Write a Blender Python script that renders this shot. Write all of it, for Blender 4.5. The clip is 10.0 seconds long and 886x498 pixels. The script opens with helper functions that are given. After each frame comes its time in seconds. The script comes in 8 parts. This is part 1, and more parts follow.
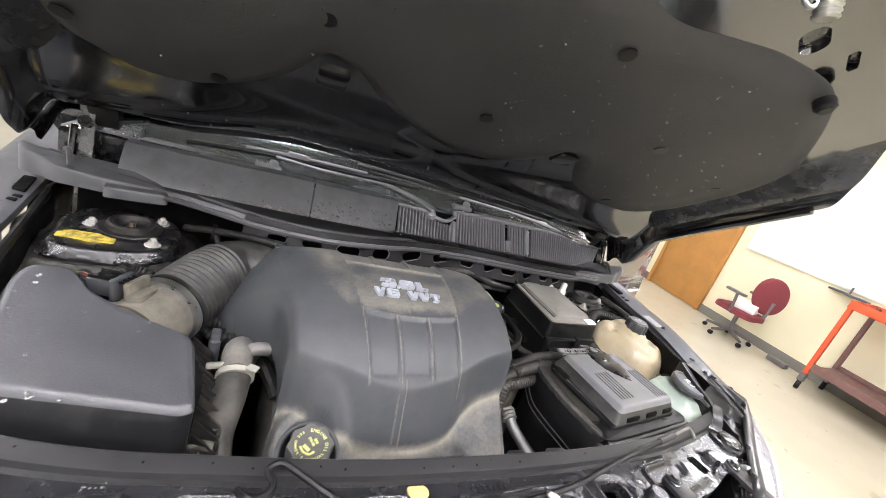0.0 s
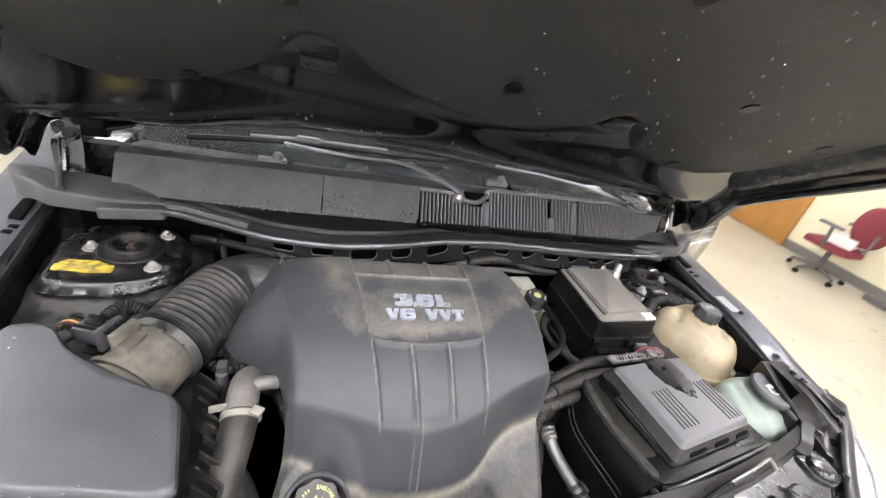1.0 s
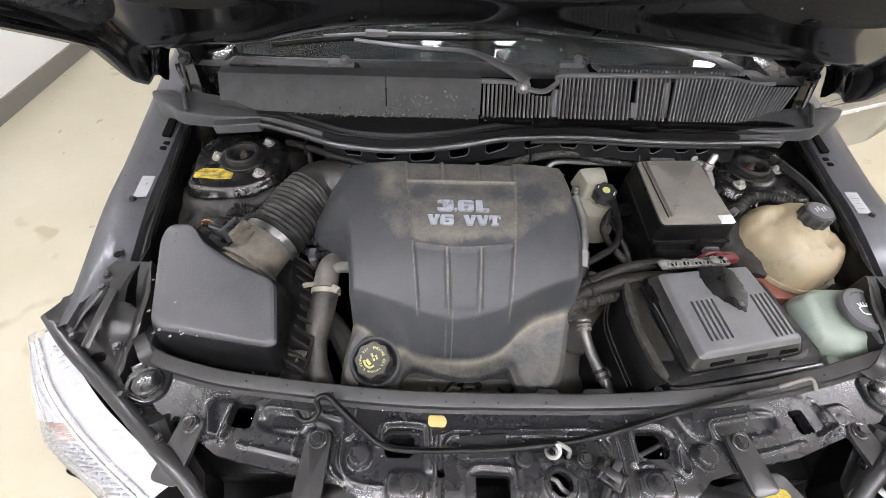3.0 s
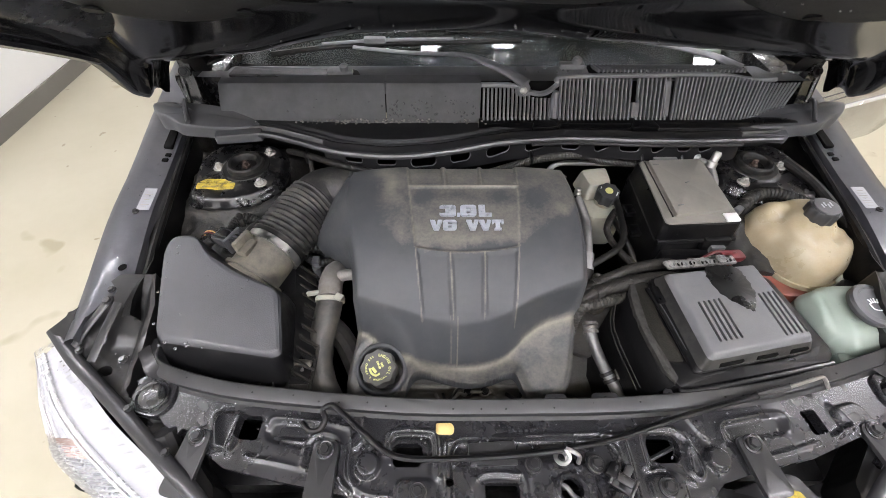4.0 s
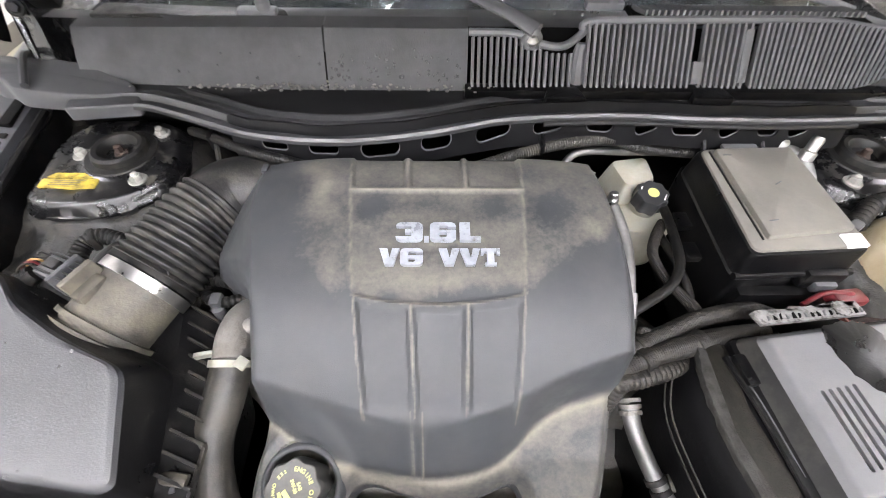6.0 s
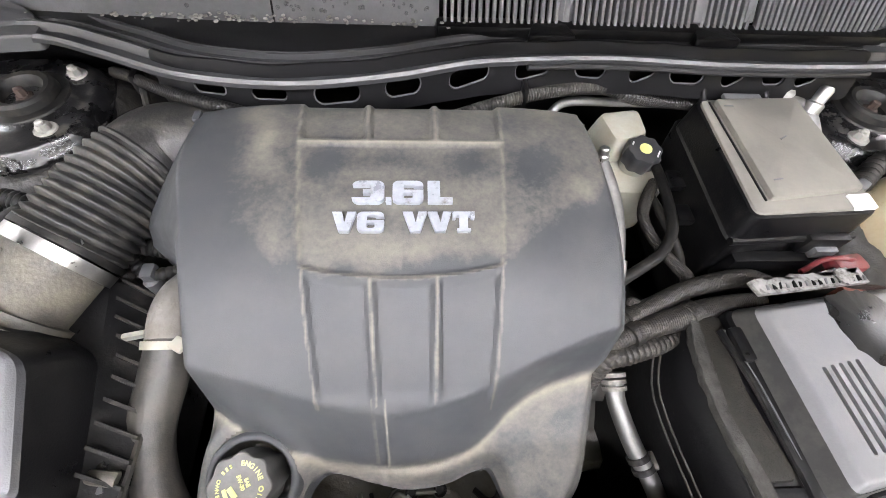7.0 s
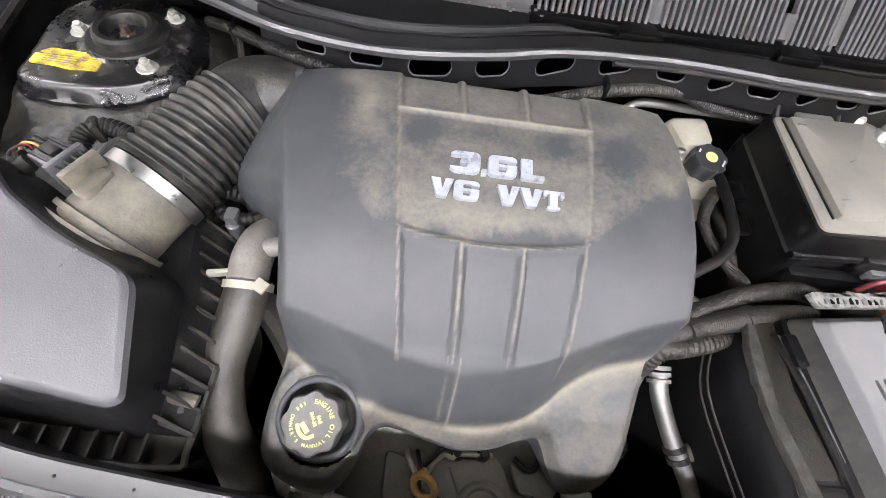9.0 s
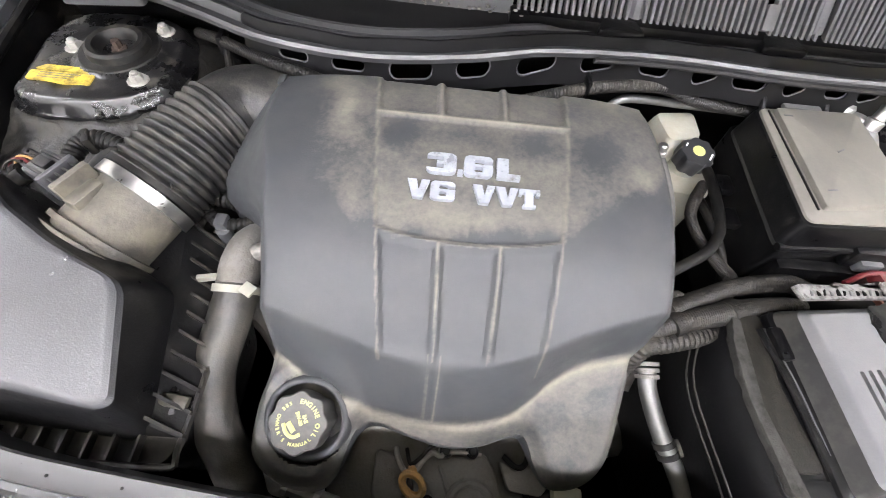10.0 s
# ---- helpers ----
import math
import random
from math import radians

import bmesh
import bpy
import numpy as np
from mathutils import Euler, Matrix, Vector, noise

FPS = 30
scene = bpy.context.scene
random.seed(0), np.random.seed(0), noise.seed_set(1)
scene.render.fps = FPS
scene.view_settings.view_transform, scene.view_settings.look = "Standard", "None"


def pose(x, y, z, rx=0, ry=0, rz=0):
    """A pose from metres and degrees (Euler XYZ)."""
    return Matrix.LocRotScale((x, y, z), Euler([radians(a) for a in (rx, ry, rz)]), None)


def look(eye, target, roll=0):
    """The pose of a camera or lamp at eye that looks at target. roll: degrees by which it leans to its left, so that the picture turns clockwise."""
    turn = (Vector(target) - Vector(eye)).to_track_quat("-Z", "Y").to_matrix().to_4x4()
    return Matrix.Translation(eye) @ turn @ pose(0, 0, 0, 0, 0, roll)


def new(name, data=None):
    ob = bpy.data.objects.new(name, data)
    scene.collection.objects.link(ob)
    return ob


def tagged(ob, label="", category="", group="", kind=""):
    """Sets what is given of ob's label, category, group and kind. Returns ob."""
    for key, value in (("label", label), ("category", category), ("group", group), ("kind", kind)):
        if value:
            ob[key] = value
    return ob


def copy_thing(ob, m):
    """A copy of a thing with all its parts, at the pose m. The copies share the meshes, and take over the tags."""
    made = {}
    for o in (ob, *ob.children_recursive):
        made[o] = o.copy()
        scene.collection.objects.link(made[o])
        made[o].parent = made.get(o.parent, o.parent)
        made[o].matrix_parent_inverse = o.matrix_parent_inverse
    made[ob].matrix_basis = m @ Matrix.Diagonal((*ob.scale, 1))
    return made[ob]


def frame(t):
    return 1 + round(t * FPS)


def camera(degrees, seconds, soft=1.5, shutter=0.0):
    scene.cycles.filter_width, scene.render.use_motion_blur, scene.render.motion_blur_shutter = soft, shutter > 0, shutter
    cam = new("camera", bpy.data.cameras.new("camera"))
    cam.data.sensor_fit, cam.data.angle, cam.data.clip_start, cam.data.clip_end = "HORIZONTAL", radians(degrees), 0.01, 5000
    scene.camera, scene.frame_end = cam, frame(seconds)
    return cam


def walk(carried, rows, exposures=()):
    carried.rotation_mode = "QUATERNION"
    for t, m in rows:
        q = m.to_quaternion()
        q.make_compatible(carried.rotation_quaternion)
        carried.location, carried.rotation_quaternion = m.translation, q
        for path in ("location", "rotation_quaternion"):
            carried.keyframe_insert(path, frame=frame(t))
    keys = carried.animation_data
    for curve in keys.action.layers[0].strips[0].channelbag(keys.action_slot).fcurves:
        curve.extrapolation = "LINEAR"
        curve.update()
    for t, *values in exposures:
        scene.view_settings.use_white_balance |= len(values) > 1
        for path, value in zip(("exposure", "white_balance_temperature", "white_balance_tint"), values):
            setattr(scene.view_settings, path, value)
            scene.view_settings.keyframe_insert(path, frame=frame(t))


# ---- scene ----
cam = camera(94.1, 10.0, 0.7, 0.3)
PATH = [
    (0, (-0.354, -0.785, 1.312), (0.488, 0.925, 0.704), 19.2),
    (0.5, (-0.321, -0.713, 1.308), (0.529, 0.984, 0.678), 20.2),
    (0.8, (-0.305, -0.664, 1.346), (0.468, 1.006, 0.570), 17.2),
    (1, (-0.27, -0.649, 1.392), (0.361, 0.993, 0.442), 14.5),
    (1.2, (-0.222, -0.638, 1.424), (0.276, 0.894, 0.243), 13.9),
    (1.5, (-0.144, -0.633, 1.451), (0.153, 0.701, -0.009), 11.3),
    (1.7, (-0.132, -0.642, 1.478), (0.100, 0.655, -0.030), 9.2),
    (2, (-0.133, -0.659, 1.498), (-0.015, 0.614, -0.04), 5.7),
    (2.5, (-0.132, -0.659, 1.51), (-0.084, 0.609, -0.036), 3.3),
    (4, (-0.132, -0.653, 1.512), (-0.118, 0.626, -0.026), 0.3),
    (4.5, (-0.126, -0.641, 1.507), (-0.116, 0.648, -0.022), -0.4),
    (5, (-0.122, -0.604, 1.481), (-0.114, 0.688, -0.046), -0.9),
    (5.3, (-0.118, -0.549, 1.447), (-0.096, 0.733, -0.086), -0.6),
    (5.5, (-0.103, -0.51, 1.416), (-0.084, 0.774, -0.117), -0.8),
    (5.8, (-0.088, -0.452, 1.369), (-0.074, 0.788, -0.202), -0.2),
    (6, (-0.089, -0.422, 1.344), (-0.059, 0.781, -0.253), 1.2),
    (6.2, (-0.083, -0.400, 1.322), (-0.046, 0.735, -0.322), 1.4),
    (7.3, (-0.074, -0.383, 1.292), (0.082, 0.651, -0.411), 7.1),
    (7.5, (-0.089, -0.383, 1.289), (0.075, 0.64, -0.421), 8.2),
    (8, (-0.113, -0.39, 1.293), (0.05, 0.629, -0.421), 9.9),
    (8.5, (-0.134, -0.4, 1.295), (0.016, 0.615, -0.422), 11.8),
    (9, (-0.151, -0.413, 1.296), (-0.045, 0.602, -0.424), 11.7),
    (9.5, (-0.153, -0.416, 1.3), (-0.084, 0.594, -0.425), 10.2),
    (10, (-0.121, -0.415, 1.303), (-0.064, 0.602, -0.418), 8.0),
]
walk(cam, [(t, look(eye, target, roll)) for t, eye, target, roll in PATH],
     [(0.0, 0.26), (0.5, 0.34), (1.0, 0.26), (1.5, 0.13), (2.0, -0.08), (2.5, -0.15), (4.5, -0.20), (5.0, -0.15), (6.0, 0.50), (7.5, 0.58), (10.0, 0.63)])
scene.render.film_transparent = False

# ---- world and lamps ----
FLOOR = -0.08
world = bpy.data.worlds.new("world")
world.use_nodes = True
scene.world = world
world.node_tree.nodes["Background"].inputs[0].default_value = (0.8, 0.85, 1.0, 1)
world.node_tree.nodes["Background"].inputs[1].default_value = 0.02
# row at y -3.0 is unseen, added to brighten hood underside and cowl
LAMPS = [(-2.0, -1.3), (-0.85, -1.3), (0.3, -1.3), (1.45, -1.3), (2.6, -1.3), (-2.0, -3.0), (-0.6, -3.0), (0.8, -3.0), (2.2, -3.0), (-1.2, -4.6), (1.2, -4.6), (-2.2, 0.42), (0.0, 0.42), (2.2, 0.42), (4.2, 0.9), (-1.5, 2.6), (1.5, 2.6), (4.2, 2.9), (0.6, 4.4)]
LAMP_POWER = 140.0
CEILING = 2.75


# ---- materials ----
def ramp(nt, src, lo, hi):
    n = nt.nodes.new("ShaderNodeMapRange")
    n.inputs[1].default_value, n.inputs[2].default_value = lo, hi
    nt.links.new(src, n.inputs[0])
    return n.outputs[0]


def noise_tex(nt, scale, detail=4.0, rough=0.6, coord="Object", stretch=None):
    tc = nt.nodes.new("ShaderNodeTexCoord")
    n = nt.nodes.new("ShaderNodeTexNoise")
    n.inputs["Scale"].default_value, n.inputs["Detail"].default_value, n.inputs["Roughness"].default_value = scale, detail, rough
    src = tc.outputs[coord]
    if stretch:
        mp = nt.nodes.new("ShaderNodeMapping")
        mp.inputs["Scale"].default_value = stretch
        nt.links.new(src, mp.inputs[0])
        src = mp.outputs[0]
    nt.links.new(src, n.inputs["Vector"])
    return n.outputs["Fac"]


def mixed(nt, fac, a, b):
    n = nt.nodes.new("ShaderNodeMix")
    n.data_type = "RGBA"
    if isinstance(fac, (int, float)):
        n.inputs[0].default_value = fac
    else:
        nt.links.new(fac, n.inputs[0])
    for i, c in ((6, a), (7, b)):
        if isinstance(c, tuple):
            n.inputs[i].default_value = (*c, 1)
        else:
            nt.links.new(c, n.inputs[i])
    return n.outputs[2]


def math_node(nt, op, a, b):
    n = nt.nodes.new("ShaderNodeMath")
    n.operation, n.use_clamp = op, True
    for i, v in ((0, a), (1, b)):
        if isinstance(v, (int, float)):
            n.inputs[i].default_value = v
        else:
            nt.links.new(v, n.inputs[i])
    return n.outputs[0]


def mat(name, col, rough=0.5, metal=0.0, var=0.25, scale=30.0, bump=0.08, dust=None, dust_scale=9.0, dust_lo=0.45, dust_hi=0.7, dust_max=1.0, spec=0.5, coat=0.0, grain=260.0, layer="", trans=0.0, sss=0.0, rvar=0.12):
    """A worn surface: colour varied at two scales, roughness varied, fine relief, and dust in patches (or where the mesh's layer says)."""
    m = bpy.data.materials.new(name)
    m.use_nodes = True
    nt = m.node_tree
    b = nt.nodes["Principled BSDF"]
    big, small = noise_tex(nt, scale, 5), noise_tex(nt, grain, 3)
    c = mixed(nt, ramp(nt, big, 0.3, 0.7), tuple(v * (1 - var) for v in col), tuple(min(1, v * (1 + var)) for v in col))
    c = mixed(nt, math_node(nt, "MULTIPLY", ramp(nt, small, 0.35, 0.75), 0.35), c, tuple(v * (1 - 1.2 * var) if var < 0.8 else v * 0.1 for v in col))
    rr = ramp(nt, big, 0.25, 0.75)
    n = nt.nodes.new("ShaderNodeMapRange")
    n.inputs[3].default_value, n.inputs[4].default_value = max(0.02, rough - rvar), min(1, rough + rvar)
    nt.links.new(rr, n.inputs[0])
    rough_out = n.outputs[0]
    if dust:
        d = math_node(nt, "MULTIPLY", ramp(nt, noise_tex(nt, dust_scale, 8, 0.68), dust_lo, dust_hi), dust_max)
        if layer:
            at = nt.nodes.new("ShaderNodeAttribute")
            at.attribute_name = layer
            broad = math_node(nt, "MULTIPLY", ramp(nt, noise_tex(nt, dust_scale * 1.5, 10, 0.72), 0.32, 0.68), 0.62)
            fine = math_node(nt, "MULTIPLY", ramp(nt, noise_tex(nt, dust_scale * 11, 6, 0.7), 0.30, 0.70), 0.38)
            patch = math_node(nt, "ADD", broad, fine)
            lift = math_node(nt, "ADD", math_node(nt, "MULTIPLY", at.outputs["Fac"], 0.72), math_node(nt, "MULTIPLY", patch, 0.40))
            film = math_node(nt, "MULTIPLY", ramp(nt, lift, 0.36, 0.84), ramp(nt, at.outputs["Fac"], 0.0, 0.18))
            d = math_node(nt, "MAXIMUM", math_node(nt, "MULTIPLY", d, 0.10), film)
        c = mixed(nt, d, c, dust)
        n2 = nt.nodes.new("ShaderNodeMapRange")
        n2.inputs[4].default_value = 0.9
        nt.links.new(d, n2.inputs[0])
        nt.links.new(rough_out, n2.inputs[3])
        rough_out = n2.outputs[0]
    nt.links.new(c, b.inputs["Base Color"])
    nt.links.new(rough_out, b.inputs["Roughness"])
    b.inputs["Metallic"].default_value = metal
    b.inputs["Specular IOR Level"].default_value = spec
    b.inputs["Coat Weight"].default_value = coat
    b.inputs["Coat Roughness"].default_value = 0.08
    b.inputs["Transmission Weight"].default_value = trans
    if sss:
        b.inputs["Subsurface Weight"].default_value = sss
        b.inputs["Subsurface Radius"].default_value = (0.02, 0.015, 0.01)
        b.inputs["Subsurface Scale"].default_value = 1.0
    if bump:
        bp = nt.nodes.new("ShaderNodeBump")
        bp.inputs["Strength"].default_value, bp.inputs["Distance"].default_value = bump, 0.002
        nt.links.new(small, bp.inputs["Height"])
        nt.links.new(bp.outputs[0], b.inputs["Normal"])
    return m


DUST = (0.205, 0.190, 0.158)
M_COVER = mat("cover_plastic", (0.0455, 0.0485, 0.0535), 0.50, dust=DUST, dust_scale=16, dust_lo=0.42, dust_hi=0.75, layer="dust", bump=0.14, grain=900, var=0.10, spec=0.43)
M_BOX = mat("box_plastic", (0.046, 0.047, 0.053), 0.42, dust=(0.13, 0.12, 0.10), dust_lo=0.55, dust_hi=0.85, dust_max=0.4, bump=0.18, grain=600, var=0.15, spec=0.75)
# the same box plastic darkened, shade of the upright sides in its colour
M_BOXSIDE = mat("shaded_box_plastic", (0.010, 0.010, 0.011), 0.36, dust=(0.05, 0.047, 0.04), dust_lo=0.50, dust_hi=0.8, dust_max=0.3, dust_scale=30, bump=0.12, grain=500, var=0.2, spec=0.4)
M_BLACK = mat("black_plastic", (0.0045, 0.0045, 0.005), 0.36, dust=(0.045, 0.041, 0.034), dust_lo=0.54, dust_hi=0.72, dust_max=0.35, dust_scale=60, bump=0.15, grain=400, spec=0.28)
M_GREY = mat("grey_plastic", (0.080, 0.082, 0.088), 0.46, dust=(0.17, 0.16, 0.145), dust_lo=0.48, dust_hi=0.85, dust_max=0.45, bump=0.15, grain=600, var=0.12)
M_COWL = mat("cowl_plastic", (0.195, 0.198, 0.210), 0.40, dust=(0.20, 0.193, 0.18), dust_lo=0.52, dust_hi=0.9, dust_max=0.4, dust_scale=16, bump=0.15, grain=500, var=0.16)
M_SEAL = mat("seal_rubber", (0.033, 0.0335, 0.0355), 0.33, bump=0.08, var=0.10, scale=20, spec=0.6, rvar=0.04)
M_LID = mat("dusty_lid", (0.125, 0.121, 0.111), 0.5, dust=(0.22, 0.207, 0.175), dust_scale=14, dust_lo=0.2, dust_hi=0.7, dust_max=0.7)
M_LIDSIDE = mat("scuffed_shaded_side", (0.022, 0.022, 0.022), 0.35, dust=(0.13, 0.122, 0.105), dust_scale=20, dust_lo=0.45, dust_hi=0.8, dust_max=0.5, bump=0.15)
M_PAINT = mat("black_body_paint", (0.013, 0.0133, 0.0145), 0.24, coat=0.5, dust=(0.09, 0.083, 0.07), dust_scale=40, dust_lo=0.52, dust_hi=0.8, dust_max=0.4, bump=0.08, grain=260, rvar=0.1)
M_DARKPAINT = mat("dull_bay_paint", (0.005, 0.005, 0.0055), 0.36, dust=(0.042, 0.038, 0.031), dust_scale=34, dust_lo=0.49, dust_hi=0.76, dust_max=0.45, bump=0.2, spec=0.3)
M_SUPPORT = mat("wet_support_paint", (0.020, 0.020, 0.0228), 0.27, coat=0.35, bump=0.010, grain=160, spec=0.55, rvar=0.02, scale=18, var=0.2)
M_LIP = mat("dusty_lip_paint", (0.020, 0.0198, 0.0212), 0.33, coat=0.12, bump=0.0, rvar=0.0, var=0.10, scale=14, spec=0.42)
M_FLANGE = mat("black_flange_paint", (0.006, 0.006, 0.0068), 0.32, coat=0.0, bump=0.03, var=0.2, scale=25, rvar=0.03, spec=0.22)
M_BAYSIDE = mat("grimy_bay_paint", (0.012, 0.0118, 0.0122), 0.34, coat=0.1, bump=0.02, grain=150, var=0.2, scale=20, rvar=0.03, spec=0.32, dust=(0.035, 0.032, 0.027), dust_scale=40, dust_lo=0.48, dust_hi=0.8, dust_max=0.5)
M_FENDER = mat("wet_fender_paint", (0.155, 0.158, 0.175), 0.38, metal=0.3, coat=0.25, dust=(0.27, 0.265, 0.255), dust_scale=20, dust_lo=0.5, dust_hi=0.85, dust_max=0.35, scale=30, var=0.12)
M_DOOR = mat("grey_metallic_paint", (0.42, 0.42, 0.43), 0.16, metal=0.85, coat=0.6, var=0.05, bump=0.01)
M_HOOD = mat("hood_inner_paint", (0.006, 0.006, 0.0068), 0.14, coat=1.0, dust=(0.05, 0.048, 0.044), dust_scale=40, dust_lo=0.6, dust_hi=0.85, dust_max=0.12, spec=1.0, rvar=0.05, bump=0.02)
M_PAD = mat("hood_felt", (0.036, 0.0362, 0.0385), 0.6, bump=0.3, grain=350, var=0.25, scale=6, dust=(0.065, 0.062, 0.058), dust_scale=5, dust_lo=0.45, dust_hi=0.8, dust_max=0.5)
M_RUBBER = mat("rubber", (0.006, 0.006, 0.006), 0.5, dust=(0.085, 0.076, 0.06), dust_lo=0.47, dust_hi=0.8, dust_max=0.45, dust_scale=40, spec=0.3)
M_LOOM = mat("taped_loom", (0.010, 0.0095, 0.009), 0.5, dust=(0.070, 0.060, 0.046), dust_lo=0.42, dust_hi=0.70, dust_max=0.5, dust_scale=110, bump=0.9, grain=170, spec=0.4)
M_HOSE = mat("dusty_hose", (0.017, 0.0165, 0.016), 0.45, dust=(0.10, 0.090, 0.072), dust_lo=0.42, dust_hi=0.78, dust_max=0.55, dust_scale=26, spec=0.4, bump=0.15)
M_RADHOSE = mat("worn_coolant_hose", (0.034, 0.0325, 0.030), 0.42, dust=(0.13, 0.118, 0.095), dust_lo=0.40, dust_hi=0.75, dust_max=0.6, dust_scale=34, spec=0.5, bump=0.15)
M_MAF = mat("dirty_intake_tube", (0.060, 0.057, 0.050), 0.46, dust=(0.19, 0.170, 0.130), dust_lo=0.38, dust_hi=0.62, dust_max=0.7, dust_scale=26, bump=0.2)
M_NUT = mat("dusty_nut", (0.36, 0.355, 0.33), 0.5, metal=0.3, dust=(0.27, 0.25, 0.21), dust_lo=0.4, dust_hi=0.8, dust_max=0.6, dust_scale=80)
M_RUST = mat("rusty_steel", (0.040, 0.025, 0.019), 0.8, var=0.5, scale=140, bump=0.4)
M_TOWER = mat("dusty_gloss_paint", (0.006, 0.006, 0.0065), 0.28, coat=0.2, dust=(0.13, 0.122, 0.105), dust_scale=42, dust_lo=0.57, dust_hi=0.72, dust_max=0.5, bump=0.10, rvar=0.06)
M_BELLOWS = mat("bellows_rubber", (0.017, 0.017, 0.017), 0.42, dust=(0.15, 0.140, 0.118), dust_lo=0.46, dust_hi=0.74, dust_max=0.5, dust_scale=48, spec=0.45, bump=0.2)
M_DIRT = mat("dirt_caked_paint", (0.009, 0.009, 0.0085), 0.5, dust=(0.050, 0.044, 0.034), dust_scale=45, dust_lo=0.46, dust_hi=0.66, dust_max=0.7, bump=0.7, grain=130)
M_STEEL = mat("zinc_steel", (0.55, 0.55, 0.54), 0.35, metal=1.0, dust=(0.3, 0.28, 0.24), dust_lo=0.5, dust_hi=0.8, dust_max=0.5, dust_scale=60)
M_ALU = mat("aluminium", (0.235, 0.235, 0.23), 0.5, metal=0.85, dust=(0.23, 0.22, 0.20), dust_lo=0.45, dust_hi=0.8, dust_max=0.5, dust_scale=40)
M_CAST = mat("cast_metal", (0.235, 0.228, 0.215), 0.5, metal=0.3, dust=(0.15, 0.13, 0.105), dust_lo=0.42, dust_hi=0.7, dust_max=0.7, dust_scale=30, bump=0.5)
M_CASTLIGHT = mat("bare_cast_metal", (0.34, 0.33, 0.31), 0.45, metal=0.4, dust=(0.15, 0.13, 0.105), dust_lo=0.5, dust_hi=0.75, dust_max=0.6, dust_scale=40, bump=0.3)
M_CHROME = mat("letter_silver", (0.40, 0.425, 0.48), 0.32, metal=0.25, dust=(0.16, 0.145, 0.12), dust_scale=90, dust_lo=0.56, dust_hi=0.70, dust_max=0.7, bump=0.0)
M_CREAM = mat("cream_tank", (0.355, 0.305, 0.205), 0.30, sss=0.25, var=0.14, scale=16, dust=(0.21, 0.145, 0.07), dust_scale=16, dust_lo=0.42, dust_hi=0.78, dust_max=0.65, bump=0.05)
M_CREAMLOW = mat("tank_with_coolant", (0.20, 0.065, 0.045), 0.35, sss=0.2, var=0.2, scale=12, bump=0.05)
M_GREEN = mat("green_tank", (0.344, 0.410, 0.353), 0.36, var=0.08, scale=8, dust=(0.33, 0.36, 0.28), dust_scale=10, dust_lo=0.45, dust_hi=0.8, dust_max=0.5, bump=0.04)
M_WHITETANK = mat("white_tank", (0.36, 0.355, 0.30), 0.4, sss=0.2, var=0.12, scale=15, dust=(0.24, 0.21, 0.15), dust_scale=12, dust_lo=0.42, dust_hi=0.8, dust_max=0.6)
M_YELLOW = mat("yellow_print", (0.50, 0.375, 0.045), 0.5, var=0.25, scale=70, dust=(0.08, 0.07, 0.035), dust_scale=80, dust_lo=0.46, dust_hi=0.64, dust_max=0.8)
M_PALEYELLOW = mat("pale_yellow_print", (0.60, 0.60, 0.22), 0.55, var=0.1)
M_WHITE = mat("white_label", (0.75, 0.75, 0.74), 0.5, var=0.05)
M_FOIL = mat("torn_white_foil", (0.20, 0.196, 0.19), 0.45, var=0.3, scale=80, dust=(0.05, 0.045, 0.04), dust_scale=90, dust_lo=0.48, dust_hi=0.6, dust_max=0.8)
M_ORANGE = mat("orange_plastic", (0.55, 0.30, 0.09), 0.45, dust=(0.25, 0.18, 0.1), dust_scale=60)
M_STICKER = mat("grey_sticker", (0.36, 0.37, 0.39), 0.4, var=0.1)
M_JACKET = mat("scuffed_jacket", (0.005, 0.005, 0.0055), 0.45, dust=(0.10, 0.098, 0.092), dust_scale=150, dust_lo=0.66, dust_hi=0.74, dust_max=0.45, bump=0.12, grain=200, rvar=0.05, spec=0.14)
M_FUZZ = mat("felted_dust", (0.045, 0.044, 0.041), 0.85, dust=(0.014, 0.013, 0.011), dust_scale=70, dust_lo=0.40, dust_hi=0.66, dust_max=0.8, bump=0.3, grain=700, spec=0.2)
M_GRIME = mat("brown_grime", (0.012, 0.011, 0.009), 0.6, dust=(0.038, 0.034, 0.027), dust_scale=38, dust_lo=0.45, dust_hi=0.75, dust_max=0.8, bump=0.4, grain=500, spec=0.2)
M_RED = mat("red_cable", (0.11, 0.010, 0.014), 0.4)
M_TAPE = mat("masking_tape", (0.62, 0.45, 0.18), 0.6, var=0.1)
M_LENS = mat("chrome_reflector", (0.88, 0.88, 0.90), 0.22, metal=0.45, bump=0.02, var=0.05)
M_OILCAP = mat("worn_cap_plastic", (0.072, 0.071, 0.069), 0.5, dust=(0.2, 0.18, 0.14), dust_lo=0.5, dust_hi=0.85, dust_max=0.4, dust_scale=60, bump=0.1)
M_LENSWHITE = mat("lamp_housing", (0.88, 0.88, 0.92), 0.25, var=0.03, bump=0.0, coat=0.5)
M_AMBER = mat("amber_reflector", (0.70, 0.52, 0.46), 0.25, var=0.2)
# near-black: painted shade in slots and gaps, also dark specks and marks
M_VOID = mat("shade_and_mark_black", (0.003, 0.003, 0.003), 0.8, spec=0.1)
M_DROP = mat("water", (0.62, 0.63, 0.65), 0.03, trans=0.75, var=0.0, bump=0.0, rvar=0.0)
